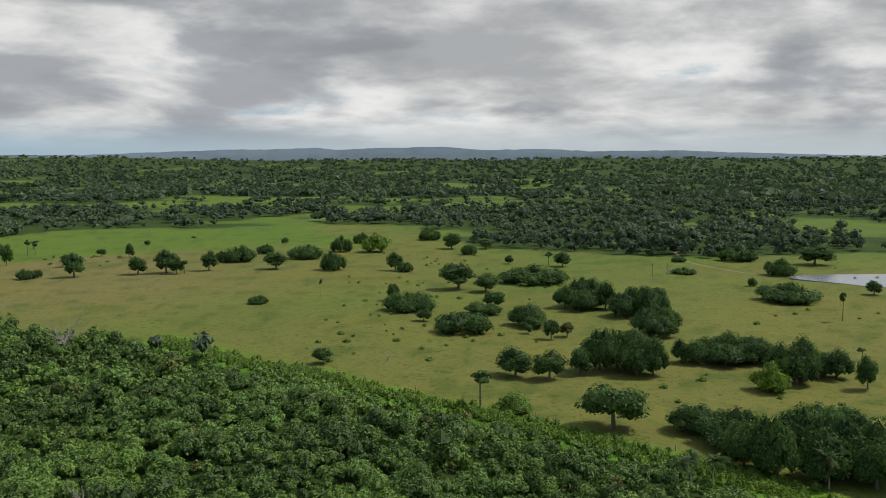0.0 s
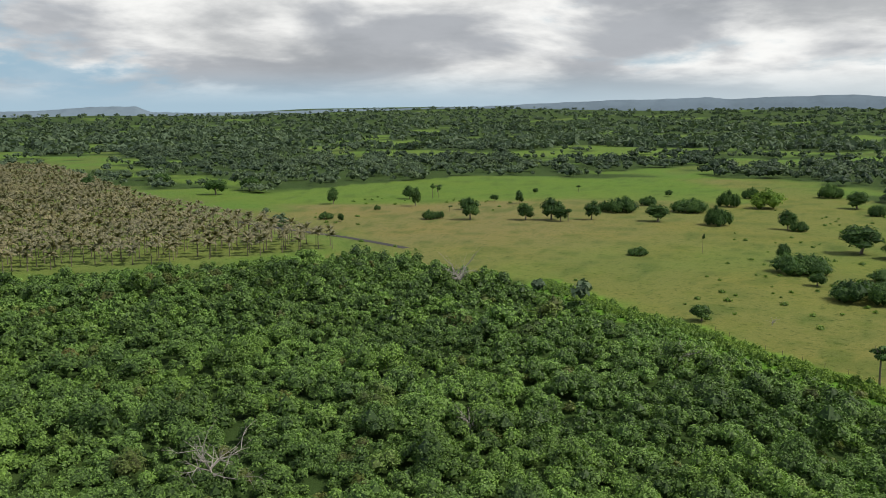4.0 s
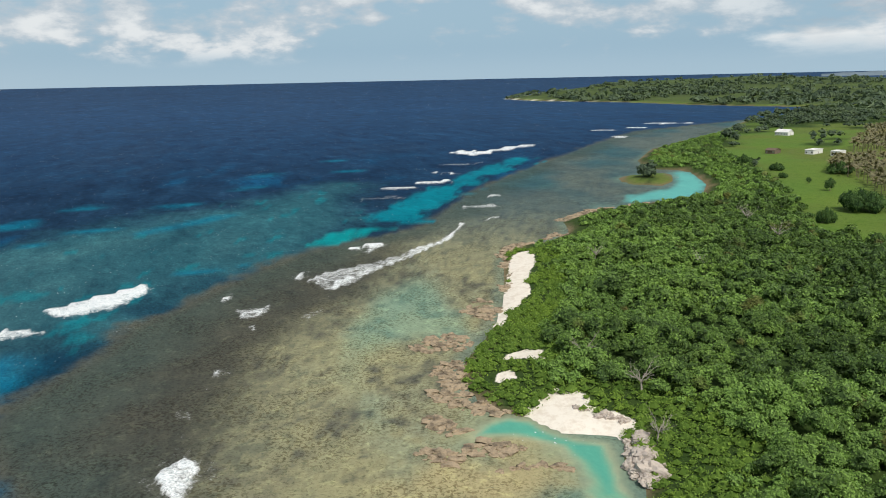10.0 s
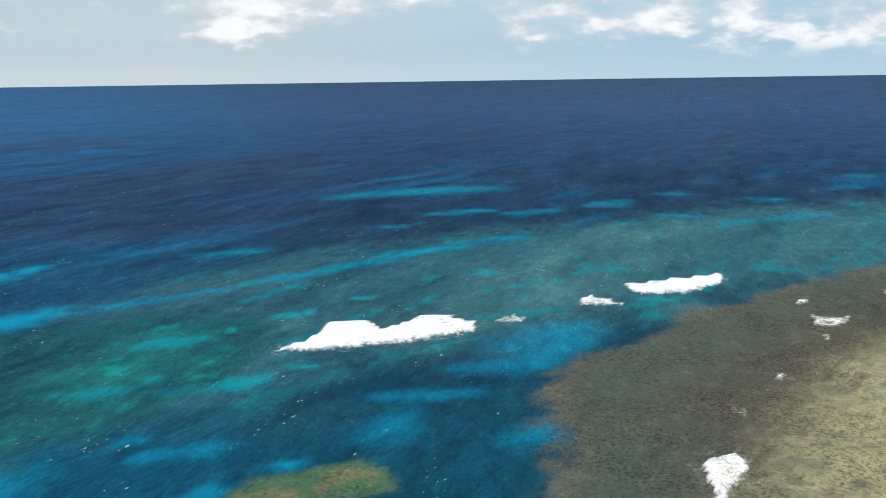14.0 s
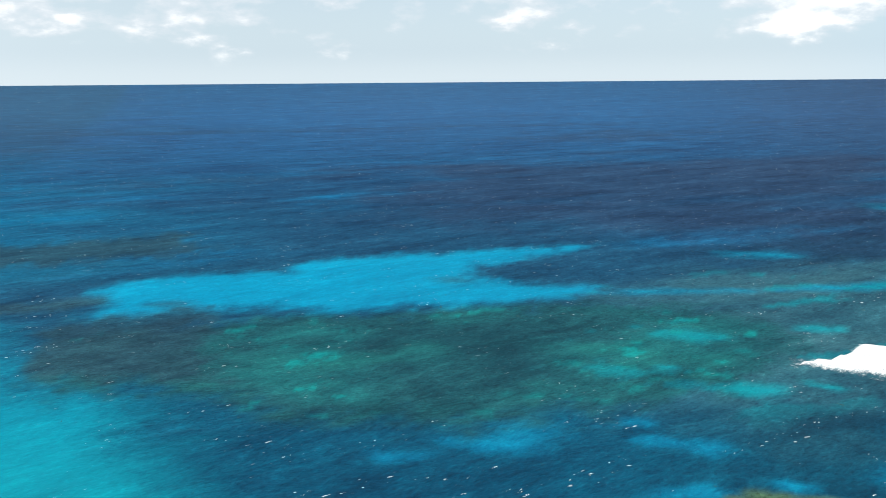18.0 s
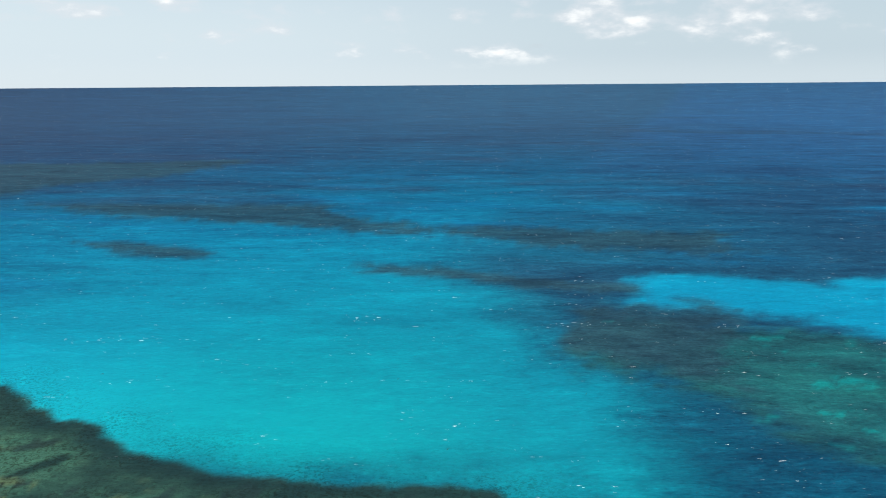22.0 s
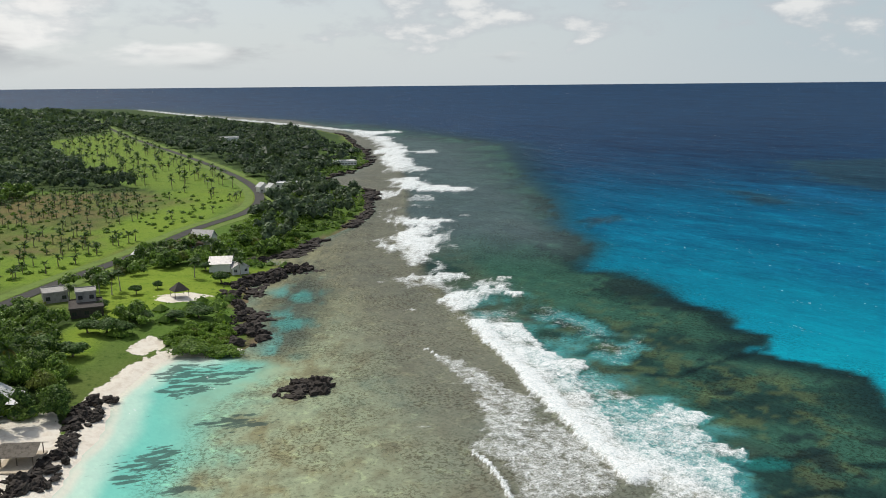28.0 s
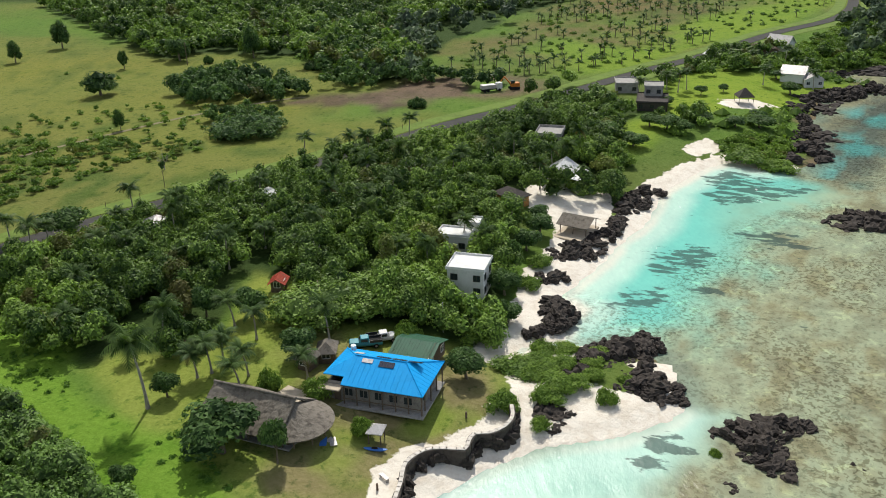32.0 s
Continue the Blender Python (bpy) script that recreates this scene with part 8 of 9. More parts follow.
def blue_house():
    z0 = land_z(92.4, 43.6)
    h = thing("blue_roofed_house", (92.4, 43.6, z0), "weathered grey block house with a bright blue hipped metal roof", "house", turn=2.0)
    lx, ly = 7.6, 13.2
    walls(h, lx, ly, 3.1, GREY_BLOCK)
    eave = 3.35
    a, b, ridge = 4.75, 7.45, 5.35
    low = (-a, -b, eave), (-a, b - 3.1, eave), (-a + 1.3, b - 3.1, eave + 0.53), (-a + 1.3, b, eave + 0.53)
    r0, r1 = (0.0, -b + 3.9, ridge), (0.0, b - 3.5, ridge)
    panels = [[(-a, b - 3.1, eave), (-a, -b, eave), r0, r1, (-a + 1.3, b - 3.1, eave + 0.53)], [(-a + 1.3, b, eave + 0.53), (-a + 1.3, b - 3.1, eave + 0.53), r1],
              [(a, -b, eave), (a, b, eave), r1, r0], [(-a, -b, eave), (a, -b, eave), r0], [(a, b, eave), (-a + 1.3, b, eave + 0.53), r1]]
    for p in panels:
        bm = fresh()
        slab(bm, p, 0.10)
        roof = part("roof", bm, BLUE_ROOF, h)
        bm = fresh()
        p = [Vector(v) for v in p]
        e = p[1] - p[0]
        top = max(v.z for v in p)
        n = int(e.length / 0.75)
        apex = [v for v in p if abs(v.z - top) < 0.01]
        for i in range(1, n):
            q = p[0] + e * (i / n)
            inward = Vector((-e.y, e.x, 0)).normalized()
            reach = 1e9
            for j in range(len(p)):
                s, t = p[j], p[(j + 1) % len(p)]
                d = (t - s).xy
                den = inward.x * d.y - inward.y * d.x
                if j and abs(den) > 1e-6:
                    u = ((s.x - q.x) * d.y - (s.y - q.y) * d.x) / den
                    v = ((s.x - q.x) * inward.y - (s.y - q.y) * inward.x) / den
                    if u > 0.05 and -0.001 <= v <= 1.001:
                        reach = min(reach, u)
            if reach < 20:
                nrm = (p[1] - p[0]).cross(p[2] - p[0]).normalized()
                end = q + inward * reach
                end.z = p[0].z - (nrm.x * (end.x - p[0].x) + nrm.y * (end.y - p[0].y)) / nrm.z
                rod(bm, q + Vector((0, 0, 0.01)), end + Vector((0, 0, 0.01)), 0.022, 0.022, 4)
        part("roof_seams", bm, BLUE_ROOF, roof)
    bm = fresh()
    for s, t in (((-a, -b, eave), r0), ((a, -b, eave), r0), (r0, r1), (r1, (a, b, eave))):
        rod(bm, Vector(s) + Vector((0, 0, 0.03)), Vector(t) + Vector((0, 0, 0.03)), 0.09, 0.09, 6)
    part("ridge_cap", bm, BLUE_ROOF, h)
    bm = fresh()
    box(bm, (-a + 0.5, b - 1.5, 2.55), (1.9, 3.1, 0.2), bevel=0.03)
    part("terrace_slab", bm, BEIGE, h, "pale concrete slab")
    # panels on the rear slope and a pale patch on the ridge
    slope = math.degrees(math.atan2(ridge - eave, a))
    for y0, ln, x0 in ((-4.6, 2.0, 0.75), (-2.3, 2.0, 0.75), (0.0, 2.0, 0.75), (-1.0, 2.2, -0.9)):
        bm = fresh()
        box(bm, (0, 0, 0), (0.95, ln, 0.06), bevel=0.01)
        ob = part("solar_panel", bm, PANEL, h, "dark solar panel")
        ob.matrix_basis = pose(x0, y0, ridge - abs(x0) * (ridge - eave) / a + 0.08, 0, slope if x0 > 0 else -slope, 0)
    for x0, y0, lx0, ly0 in ((-0.7, 1.9, 0.7, 1.6), (1.6, 4.0, 1.2, 1.4)):
        bm = fresh()
        box(bm, (0, 0, 0), (lx0, ly0, 0.05), bevel=0.01)
        ob = part("roof_sheet", bm, PALE_METAL, h, "pale patched roof sheet")
        ob.matrix_basis = pose(x0, y0, ridge - abs(x0) * (ridge - eave) / a + 0.07, 0, slope if x0 > 0 else -slope, 0)
    bm = fresh()
    rod(bm, (3.6, 5.9, 3.6), (3.6, 5.9, 4.6), 0.4, 0.4, 12)
    part("water_tank", bm, WHITE_PAINT, h, "white roof tank")
    # posts, beam and gallery under the front and right eaves
    for y0 in np.linspace(-b + 0.3, b - 3.4, 7):
        bm = fresh()
        box(bm, (-a + 0.3, float(y0), eave / 2), (0.16, 0.16, eave), bevel=0.02)
        part("post", bm, TIMBER, h)
    for x0 in np.linspace(-a + 1.6, a - 0.3, 4):
        bm = fresh()
        box(bm, (float(x0), -b + 0.3, eave / 2), (0.16, 0.16, eave), bevel=0.02)
        part("post", bm, TIMBER, h)
    bm = fresh()
    box(bm, (-a + 0.3, -1.5, 1.05), (0.08, 11.6, 0.10))
    box(bm, (-a + 0.3, -1.5, 3.1), (0.12, 11.8, 0.22))
    part("gallery_rail", bm, TIMBER, h)
    for y0 in (-5.0, -2.9, -0.8, 1.4, 3.6):
        window(h, (-lx / 2, y0, 1.75), 1.2, 1.2, "-x", GREY_BLOCK)
    for x0 in (-2.0, 1.4):
        window(h, (x0, -ly / 2, 1.75), 1.3, 1.2, "-y", GREY_BLOCK)
    door(h, (-lx / 2, 5.3, 0), 1.0, 2.05, "-x")
    bm = fresh()
    box(bm, (-0.3, -0.2, 0.06), (9.6, 14.6, 0.24), bevel=0.04)
    part("floor_slab", bm, CONCRETE, h)


def thatched_house():
    z0 = land_z(80, 55)
    h = thing("thatched_house", (80.2, 55.5, z0), "long low house with a weathered grey thatched roof and rounded end", "house", turn=-2.0)
    rng = np.random.default_rng(51)
    half, eave, ridge, y0, y1 = 4.9, 1.75, 5.0, -5.2, 7.0

    def sheet(fn, nu, nv, thick, name, label=""):
        bm = fresh()
        grid = [[bm.verts.new(fn(i / nu, j / nv)) for j in range(nv + 1)] for i in range(nu + 1)]
        for i in range(nu):
            for j in range(nv):
                bm.faces.new((grid[i][j], grid[i + 1][j], grid[i + 1][j + 1], grid[i][j + 1]))
        bmesh.ops.recalc_face_normals(bm, faces=bm.faces)
        bmesh.ops.solidify(bm, geom=list(bm.faces), thickness=thick)
        return part(name, bm, THATCH, h, label)

    def slope(side):
        def fn(u, v):
            y = y0 + (y1 - y0) * u
            sag = 0.12 * math.sin(u * 9 + side) + 0.10 * noise.noise((u * 14, v * 9, side)) - 0.25 * math.sin(math.pi * u)
            return (side * half * v, y + (0.5 * v if u > 0.98 else 0), ridge - (ridge - eave) * v ** 0.93 + sag * (1 - 0.4 * v) + 0.07 * noise.noise((u * 60, v * 30, 3 + side)))
        return fn
    sheet(slope(-1), 46, 20, 0.22, "roof_slope")
    sheet(slope(1), 46, 20, 0.22, "roof_slope")

    def apse(u, v):
        a = math.pi * (1.0 + u)
        return (half * 1.02 * v * math.cos(a), y0 + 0.6 + 5.4 * v * math.sin(a), ridge - 0.75 - (ridge - 0.75 - eave + 0.1) * v ** 0.9 + 0.08 * noise.noise((u * 20, v * 14, 8)))
    sheet(apse, 30, 16, 0.22, "roof_end", "rounded lower roof end")
    bm = fresh()
    rod(bm, (0, y0 - 0.1, ridge - 0.02), (0, y1 + 0.2, ridge - 0.02), 0.2, 0.2, 8)
    part("ridge", bm, THATCH, h)
    for k, y in enumerate(np.linspace(y0, y1 - 0.4, 8)):
        for side in (-1, 1):
            bm = fresh()
            box(bm, (side * (half - 0.9), float(y), 1.05), (0.15, 0.15, 2.1), bevel=0.02)
            part("post", bm, TIMBER, h)
    walls(h, 6.6, 11.4, 1.9, TIMBER, 0.15)
    for a in np.linspace(1.15, 1.85, 5):
        bm = fresh()
        rod(bm, (4.0 * math.cos(math.pi * a), y0 + 0.6 + 4.5 * math.sin(math.pi * a), 0), (4.0 * math.cos(math.pi * a), y0 + 0.6 + 4.5 * math.sin(math.pi * a), 1.9), 0.09, 0.08, 7)
        part("post", bm, TIMBER, h)
    bm = fresh()
    box(bm, (0, 0.4, 0.05), (8.6, 13.4, 0.16))
    part("floor_slab", bm, CONCRETE, h)


def flat_house(name, at, lx, ly, h_wall, label, turn=0.0, parapet=0.35, two=False, mat=None, faces=("-x", "-y")):
    mat = mat or WHITE_PAINT
    h = thing(name, (at[0], at[1], land_z(*at)), label, "house", "white houses" if mat is WHITE_PAINT else "", turn)
    walls(h, lx, ly, h_wall, mat)
    bm = fresh()
    box(bm, (0, 0, h_wall + 0.06), (lx + 0.5, ly + 0.5, 0.22), bevel=0.03)
    part("roof", bm, mat, h)
    bm = fresh()
    for c, s in (((lx / 2 + 0.15, 0), (0.14, ly + 0.4)), ((-lx / 2 - 0.15, 0), (0.14, ly + 0.4)), ((0, ly / 2 + 0.15), (lx + 0.4, 0.14)), ((0, -ly / 2 - 0.15), (lx + 0.4, 0.14))):
        box(bm, (*c, h_wall + 0.17 + parapet / 2), (*s, parapet), bevel=0.02)
    part("parapet", bm, mat, h)
    for level in ((1.4, h_wall - 1.4) if two else (1.45,)):
        for y in np.linspace(-ly / 2 + 1.2, ly / 2 - 1.2, max(2, int(ly / 2.4))):
            window(h, (-lx / 2, float(y), level), 1.2, 1.1, "-x", DARK_ROOF)
        for x in np.linspace(-lx / 2 + 1.2, lx / 2 - 1.2, max(1, int(lx / 2.6))):
            window(h, (float(x), -ly / 2, level), 1.2, 1.1, "-y", DARK_ROOF)
    door(h, (lx / 2, 0, 0), 0.95, 2.05, "+x")
    return h


def gable_house(name, at, lx, ly, h_wall, rise_h, roof_mat, wall_mat, label, turn=0.0, over=0.5, porch=0.0, open_sides=False):
    """A gabled house; the ridge runs along x."""
    h = thing(name, (at[0], at[1], land_z(*at)), label, "house" if not open_sides else "shelter", turn=turn)
    if open_sides:
        for x in (-lx / 2 + 0.2, 0, lx / 2 - 0.2):
            for y in (-ly / 2 + 0.2, ly / 2 - 0.2):
                bm = fresh()
                box(bm, (x, y, h_wall / 2), (0.15, 0.15, h_wall), bevel=0.02)
                part("post", bm, TIMBER, h)
    else:
        walls(h, lx, ly, h_wall, wall_mat)
        for sx in (-1, 1):
            bm = fresh()
            q = [(sx * (lx / 2 - 0.1), -ly / 2, h_wall), (sx * (lx / 2 - 0.1), ly / 2, h_wall), (sx * (lx / 2 - 0.1), 0, h_wall + rise_h)]
            v0 = [bm.verts.new(p) for p in q]
            v1 = [bm.verts.new((p[0] - sx * 0.15, p[1], p[2])) for p in q]
            bm.faces.new(v0), bm.faces.new(v1[::-1])
            for i in range(3):
                j = (i + 1) % 3
                bm.faces.new((v0[j], v0[i], v1[i], v1[j]))
            part("gable", bm, wall_mat, h)
        for y in np.linspace(-ly / 2 + 1.1, ly / 2 - 1.1, max(1, int(ly / 2.4))):
            window(h, (-lx / 2, float(y), 1.5), 1.1, 1.1, "-x")
        for x in np.linspace(-lx / 2 + 1.1, lx / 2 - 1.1, max(1, int(lx / 2.8))):
            window(h, (float(x), -ly / 2, 1.5), 1.1, 1.1, "-y")
        door(h, (lx / 2, 0, 0), 0.95, 2.05, "+x")
    ex, ey = lx / 2 + over, ly / 2 + over
    drop = rise_h * over / (ly / 2)
    for s in (-1, 1):
        panel = [(-ex, s * ey, h_wall - drop), (ex, s * ey, h_wall - drop), (ex, 0, h_wall + rise_h), (-ex, 0, h_wall + rise_h)]
        if s > 0:
            panel = [panel[1], panel[0], panel[3], panel[2]]
        bm = fresh()
        slab(bm, panel, 0.1)
        roof = part("roof", bm, roof_mat, h)
        bm = fresh()
        ribs(bm, panel, int(2 * ex / 0.5), 0.025)
        part("roof_seams", bm, roof_mat, roof)
    if porch:
        bm = fresh()
        slab(bm, [(-lx / 2 + 0.3, -ly / 2 - porch, h_wall - 0.75), (lx / 2 - 0.3, -ly / 2 - porch, h_wall - 0.75), (lx / 2 - 0.3, -ly / 2 - 0.05, h_wall - 0.35), (-lx / 2 + 0.3, -ly / 2 - 0.05, h_wall - 0.35)], 0.08)
        part("porch_roof", bm, roof_mat, h)
        for x in (-lx / 2 + 0.5, lx / 2 - 0.5):
            bm = fresh()
            box(bm, (x, -ly / 2 - porch + 0.15, (h_wall - 0.8) / 2), (0.12, 0.12, h_wall - 0.8))
            part("post", bm, TIMBER, h)
    return h


def hip_hut(name, at, lx, ly, h_wall, rise_h, roof_mat, wall_mat, label, turn=0.0, along_y=True, category="hut", open_sides=False):
    h = thing(name, (at[0], at[1], land_z(*at)), label, category, turn=turn)
    if open_sides:
        for x in (-lx / 2 + 0.3, lx / 2 - 0.3):
            for y in (-ly / 2 + 0.3, ly / 2 - 0.3):
                bm = fresh()
                rod(bm, (x, y, 0), (x, y, h_wall), 0.09, 0.08, 7)
                part("post", bm, TIMBER, h)
    else:
        walls(h, lx - 1.0, ly - 1.0, h_wall, wall_mat)
        window(h, (-(lx - 1) / 2, 0, 1.4), 1.2, 1.0, "-x")
        door(h, (0, -(ly - 1) / 2, 0), 0.95, 2.0, "-y")
    for p in hip_roof(lx, ly, h_wall, rise_h, min(lx, ly) * 0.46, along_y=along_y):
        bm = fresh()
        slab(bm, p, 0.12)
        bmesh.ops.recalc_face_normals(bm, faces=bm.faces)
        part("roof", bm, roof_mat, h)
    return h


blue_house()
thatched_house()
gable_house("green_roofed_shed", (103.2, 42.6), 6.0, 6.2, 2.4, 1.0, GREEN_ROOF, TIMBER, "open timber shed with a ribbed green metal roof", 88)
gable_house("lean_to", (99.6, 43.0), 1.8, 6.4, 1.7, 0.35, GREEN_ROOF, TIMBER, "low lean-to under green metal sheets behind the blue house", 0, 0.2)
for at, lx, ly, tr in (((97.6, 55.0), 4.0, 3.2, 20), ((94.6, 56.6), 3.4, 3.0, -10)):
    hip_hut("thatched_hut", at, lx, ly, 1.9, 1.3, THATCH, TIMBER, "small hut with a shaggy brown thatched roof", tr, lx < ly)
hip_hut("garden_shelter", (82.9, 40.6), 2.4, 2.2, 1.8, 0.7, PALE_METAL, TIMBER, "small rusty roofed garden shelter on the lawn", 8, category="shelter", open_sides=True)
flat_house("white_house", (127.4, 42.4), 6.0, 6.4, 5.2, "two-storey white house with a flat white roof among trees", 4, two=True)
flat_house("white_house", (142.8, 50.3), 4.2, 6.2, 3.2, "white flat-roofed house between garden trees", 2)
flat_house("white_house", (148.8, 49.2), 3.2, 4.0, 3.4, "small white flat-roofed outbuilding among trees", 5)
gable_house("white_gabled_house", (187.0, 39.5), 9.0, 6.0, 2.9, 1.9, WHITE_PAINT, WHITE_PAINT, "white gabled house with a pale metal roof above the beach", -3, 0.5, 2.6)
hip_hut("ochre_hut", (169.2, 46.4), 5.2, 7.4, 2.5, 1.4, DARK_ROOF, ORANGE_WALL, "ochre boarded hut with a dark hipped roof", -30, True, "house")
gable_house("beach_shelter", (161.8, 30.2), 6.0, 5.6, 2.5, 1.2, THATCH, TIMBER, "open beach shelter with a grey roof on a sandy terrace", 78, 0.5, 0.0, True)
flat_house("unfinished_house", (213.6, 48.3), 8.0, 6.5, 4.2, "unfinished grey concrete house among dark trees", 5, 0.6, True, CONCRETE)
flat_house("grey_modern_house", (284.5, 39.0), 9.0, 7.0, 3.0, "low modern grey concrete house beside the road", 12, 0.3, False, CONCRETE)
flat_house("stepped_house", (264.0, 28.0), 12.0, 9.0, 2.6, "dark stepped modern house on a bright lawn", 6, 0.3, False, DARK_ROOF)
flat_house("upper_block", (269.5, 28.4), 6.5, 5.5, 5.6, "pale upper block of the stepped house", 6, 0.3, True, CONCRETE)
hip_hut("gazebo", (277, 1.6), 5.0, 5.0, 2.4, 2.4, DARK_ROOF, TIMBER, "dark-roofed open gazebo on pale sand", 20, category="gazebo", open_sides=True)
gable_house("white_gabled_house", (369.9, -9.2), 9, 6, 3.2, 2.8, PALE_METAL, WHITE_PAINT, "small white house with a steep grey roof", 60)
gable_house("blue_grey_house", (318.1, -13.7), 7.5, 11, 3.2, 1.8, PALE_METAL, WHITE_PAINT, "pale blue-grey house with several roof slopes", 80)
gable_house("blue_grey_house", (313.5, -19.5), 5.5, 6, 2.8, 1.5, PALE_METAL, WHITE_PAINT, "pale blue-grey house wing beside the lawn", 10)
gable_house("white_roofed_shed", (342.7, 15.2), 5, 4, 2.4, 1.2, WHITE_PAINT, WHITE_PAINT, "small white shed by the road", 40)
gable_house("long_brown_house", (356, -1), 6, 14, 2.8, 1.4, TIMBER, TIMBER, "long low brown house beneath palms", 12)
flat_house("white_villa", (533, -66), 10, 14, 6.4, "large white flat-roofed villa on the rocky shore", -12, 0.5, True)
flat_house("white_villa", (525, -72), 8, 12, 3.4, "low white wing of the shore villa", -12, 0.4)
gable_house("white_cottage", (536, -56), 6, 6, 4.0, 2.4, WHITE_PAINT, WHITE_PAINT, "white cottage with a steep white roof", 20)
gable_house("white_cottage", (543, -51), 6, 6, 4.0, 2.4, WHITE_PAINT, WHITE_PAINT, "white cottage with a steep white roof", 20)
flat_house("white_roofed_house", (1010, -60), 16, 22, 9.0, "far white roof among coastal woods", 0, 0.4)
flat_house("shore_house", (722, -138), 12, 18, 3.5, "low pale house on the point", 0, 0.3)
gable_house("white_roofed_house", (151, 96), 5, 5.4, 3.4, 1.1, WHITE_PAINT, WHITE_PAINT, "white metal roof showing between trees", 30)
gable_house("rusty_roofed_house", (130.5, 110.5), 4.6, 6.2, 3.0, 1.0, PALE_METAL, TIMBER, "small house with a rusty pale metal roof", 25)
gable_house("red_roofed_shed", (116.5, 74), 2.6, 2.2, 2.0, 0.7, RED_ROOF, TIMBER, "tiny shed with a red metal roof", 15)
gable_house("white_ranch_house", (-892, 399), 15, 11, 3.6, 2.8, WHITE_PAINT, WHITE_PAINT, "white house with a broad white roof near the bay", 35)
flat_house("white_ranch_shed", (-679, 329), 7, 17, 3.2, "long low white shed beside the plantation", 40, 0.4)
flat_house("white_ranch_shed", (-655, 337), 7, 11, 3.8, "white block building beside the plantation", 40, 0.4)
gable_house("ranch_outbuilding", (-690, 300), 8, 10, 3.0, 1.5, TIMBER, TIMBER, "brown outbuilding among trees", 40)
gable_house("ranch_outbuilding", (-622, 344), 6, 8, 3.0, 1.2, PALE_METAL, TIMBER, "small pale-roofed outbuilding beside the plantation", 40)
tank = thing("water_tank", (129.3, 73.5, land_z(129.3, 73.5)), "white plastic water tank on a timber stand", "tank")
bm = fresh()
rod(bm, (0, 0, 2.0), (0, 0, 3.6), 0.95, 0.95, 16)
rod(bm, (0, 0, 3.6), (0, 0, 3.95), 0.95, 0.3, 16)
part("vessel", bm, WHITE_PAINT, tank)
for x in (-0.7, 0.7):
    for y in (-0.7, 0.7):
        bm = fresh()
        box(bm, (x, y, 1.0), (0.14, 0.14, 2.0))
        part("leg", bm, TIMBER, tank)

# terraces and yard slabs
for at, s, mat, label in (((161.2, 31.4), (9.5, 8.0), BEIGE, "sandy raised terrace round the beach shelter"), ((86.8, 54.8), (3.2, 5.0), BEIGE, "pale concrete terrace between the houses")):
    t = thing("terrace", (at[0], at[1], land_z(*at)), label, "terrace", turn=-14)
    bm = fresh()
    box(bm, (0, 0, 0.05), (*s, 0.5), bevel=0.05)
    part("slab", bm, mat, t)


# ---- vehicles ----
TYRE = plain("tyre_rubber", (0.02, 0.02, 0.02), 0.9)


def pickup(at, turn, paint, label, bed=None):
    v = thing("pickup_truck", (at[0], at[1], land_z(*at)), label, "car", "parked pickups", turn)
    bm = fresh()
    box(bm, (0, 0, 0.72), (5.1, 1.75, 0.5), bevel=0.09)
    box(bm, (1.75, 0, 1.02), (1.5, 1.65, 0.22), bevel=0.09)
    body = part("body", bm, paint, v)
    bm = fresh()
    for c, s in (((-1.55, 0.82, 1.15), (1.9, 0.08, 0.42)), ((-1.55, -0.82, 1.15), (1.9, 0.08, 0.42)), ((-2.48, 0, 1.15), (0.08, 1.7, 0.42))):
        box(bm, c, s, bevel=0.02)
    part("bed_side", bm, bed or paint, body)
    bm = fresh()
    box(bm, (-1.5, 0, 1.0), (1.85, 1.55, 0.04))
    part("bed_floor", bm, SHADE, body)
    bm = fresh()
    lo, hi = 0.97, 1.72
    slabv = [(-0.55, 0.8, lo), (1.15, 0.8, lo), (0.75, 0.68, hi), (-0.45, 0.68, hi)]
    a = [bm.verts.new(p) for p in slabv]
    b = [bm.verts.new((p[0], -p[1], p[2])) for p in slabv]
    bm.faces.new(a), bm.faces.new(b[::-1])
    for i in range(4):
        j = (i + 1) % 4
        bm.faces.new((a[j], a[i], b[i], b[j]))
    bmesh.ops.recalc_face_normals(bm, faces=bm.faces)
    bmesh.ops.bevel(bm, geom=list(bm.edges), offset=0.05, segments=1, affect="EDGES")
    cab = part("cab", bm, paint, v)
    bm = fresh()
    slab(bm, [(1.14, -0.66, 1.02), (1.14, 0.66, 1.02), (0.80, 0.60, 1.64), (0.80, -0.60, 1.64)], 0.03)
    for s in (-1, 1):
        box(bm, (0.2, s * 0.765, 1.36), (1.0, 0.05, 0.42), bevel=0.02)
    part("windscreen", bm, GLASS, cab)
    for x in (-1.55, 1.6):
        for y in (-0.84, 0.84):
            bm = fresh()
            rod(bm, (x, y - 0.12, 0.38), (x, y + 0.12, 0.38), 0.38, 0.38, 18)
            w = part("wheel", bm, TYRE, v)
            bm = fresh()
            s = 1 if y > 0 else -1
            rod(bm, (x, y + s * 0.10, 0.38), (x, y + s * 0.135, 0.38), 0.2, 0.18, 12)
            part("rim", bm, PALE_METAL, w)
    for y in (-0.62, 0.62):
        bm = fresh()
        box(bm, (2.53, y, 0.82), (0.05, 0.32, 0.16), bevel=0.02)
        part("headlight", bm, GLASS, v)


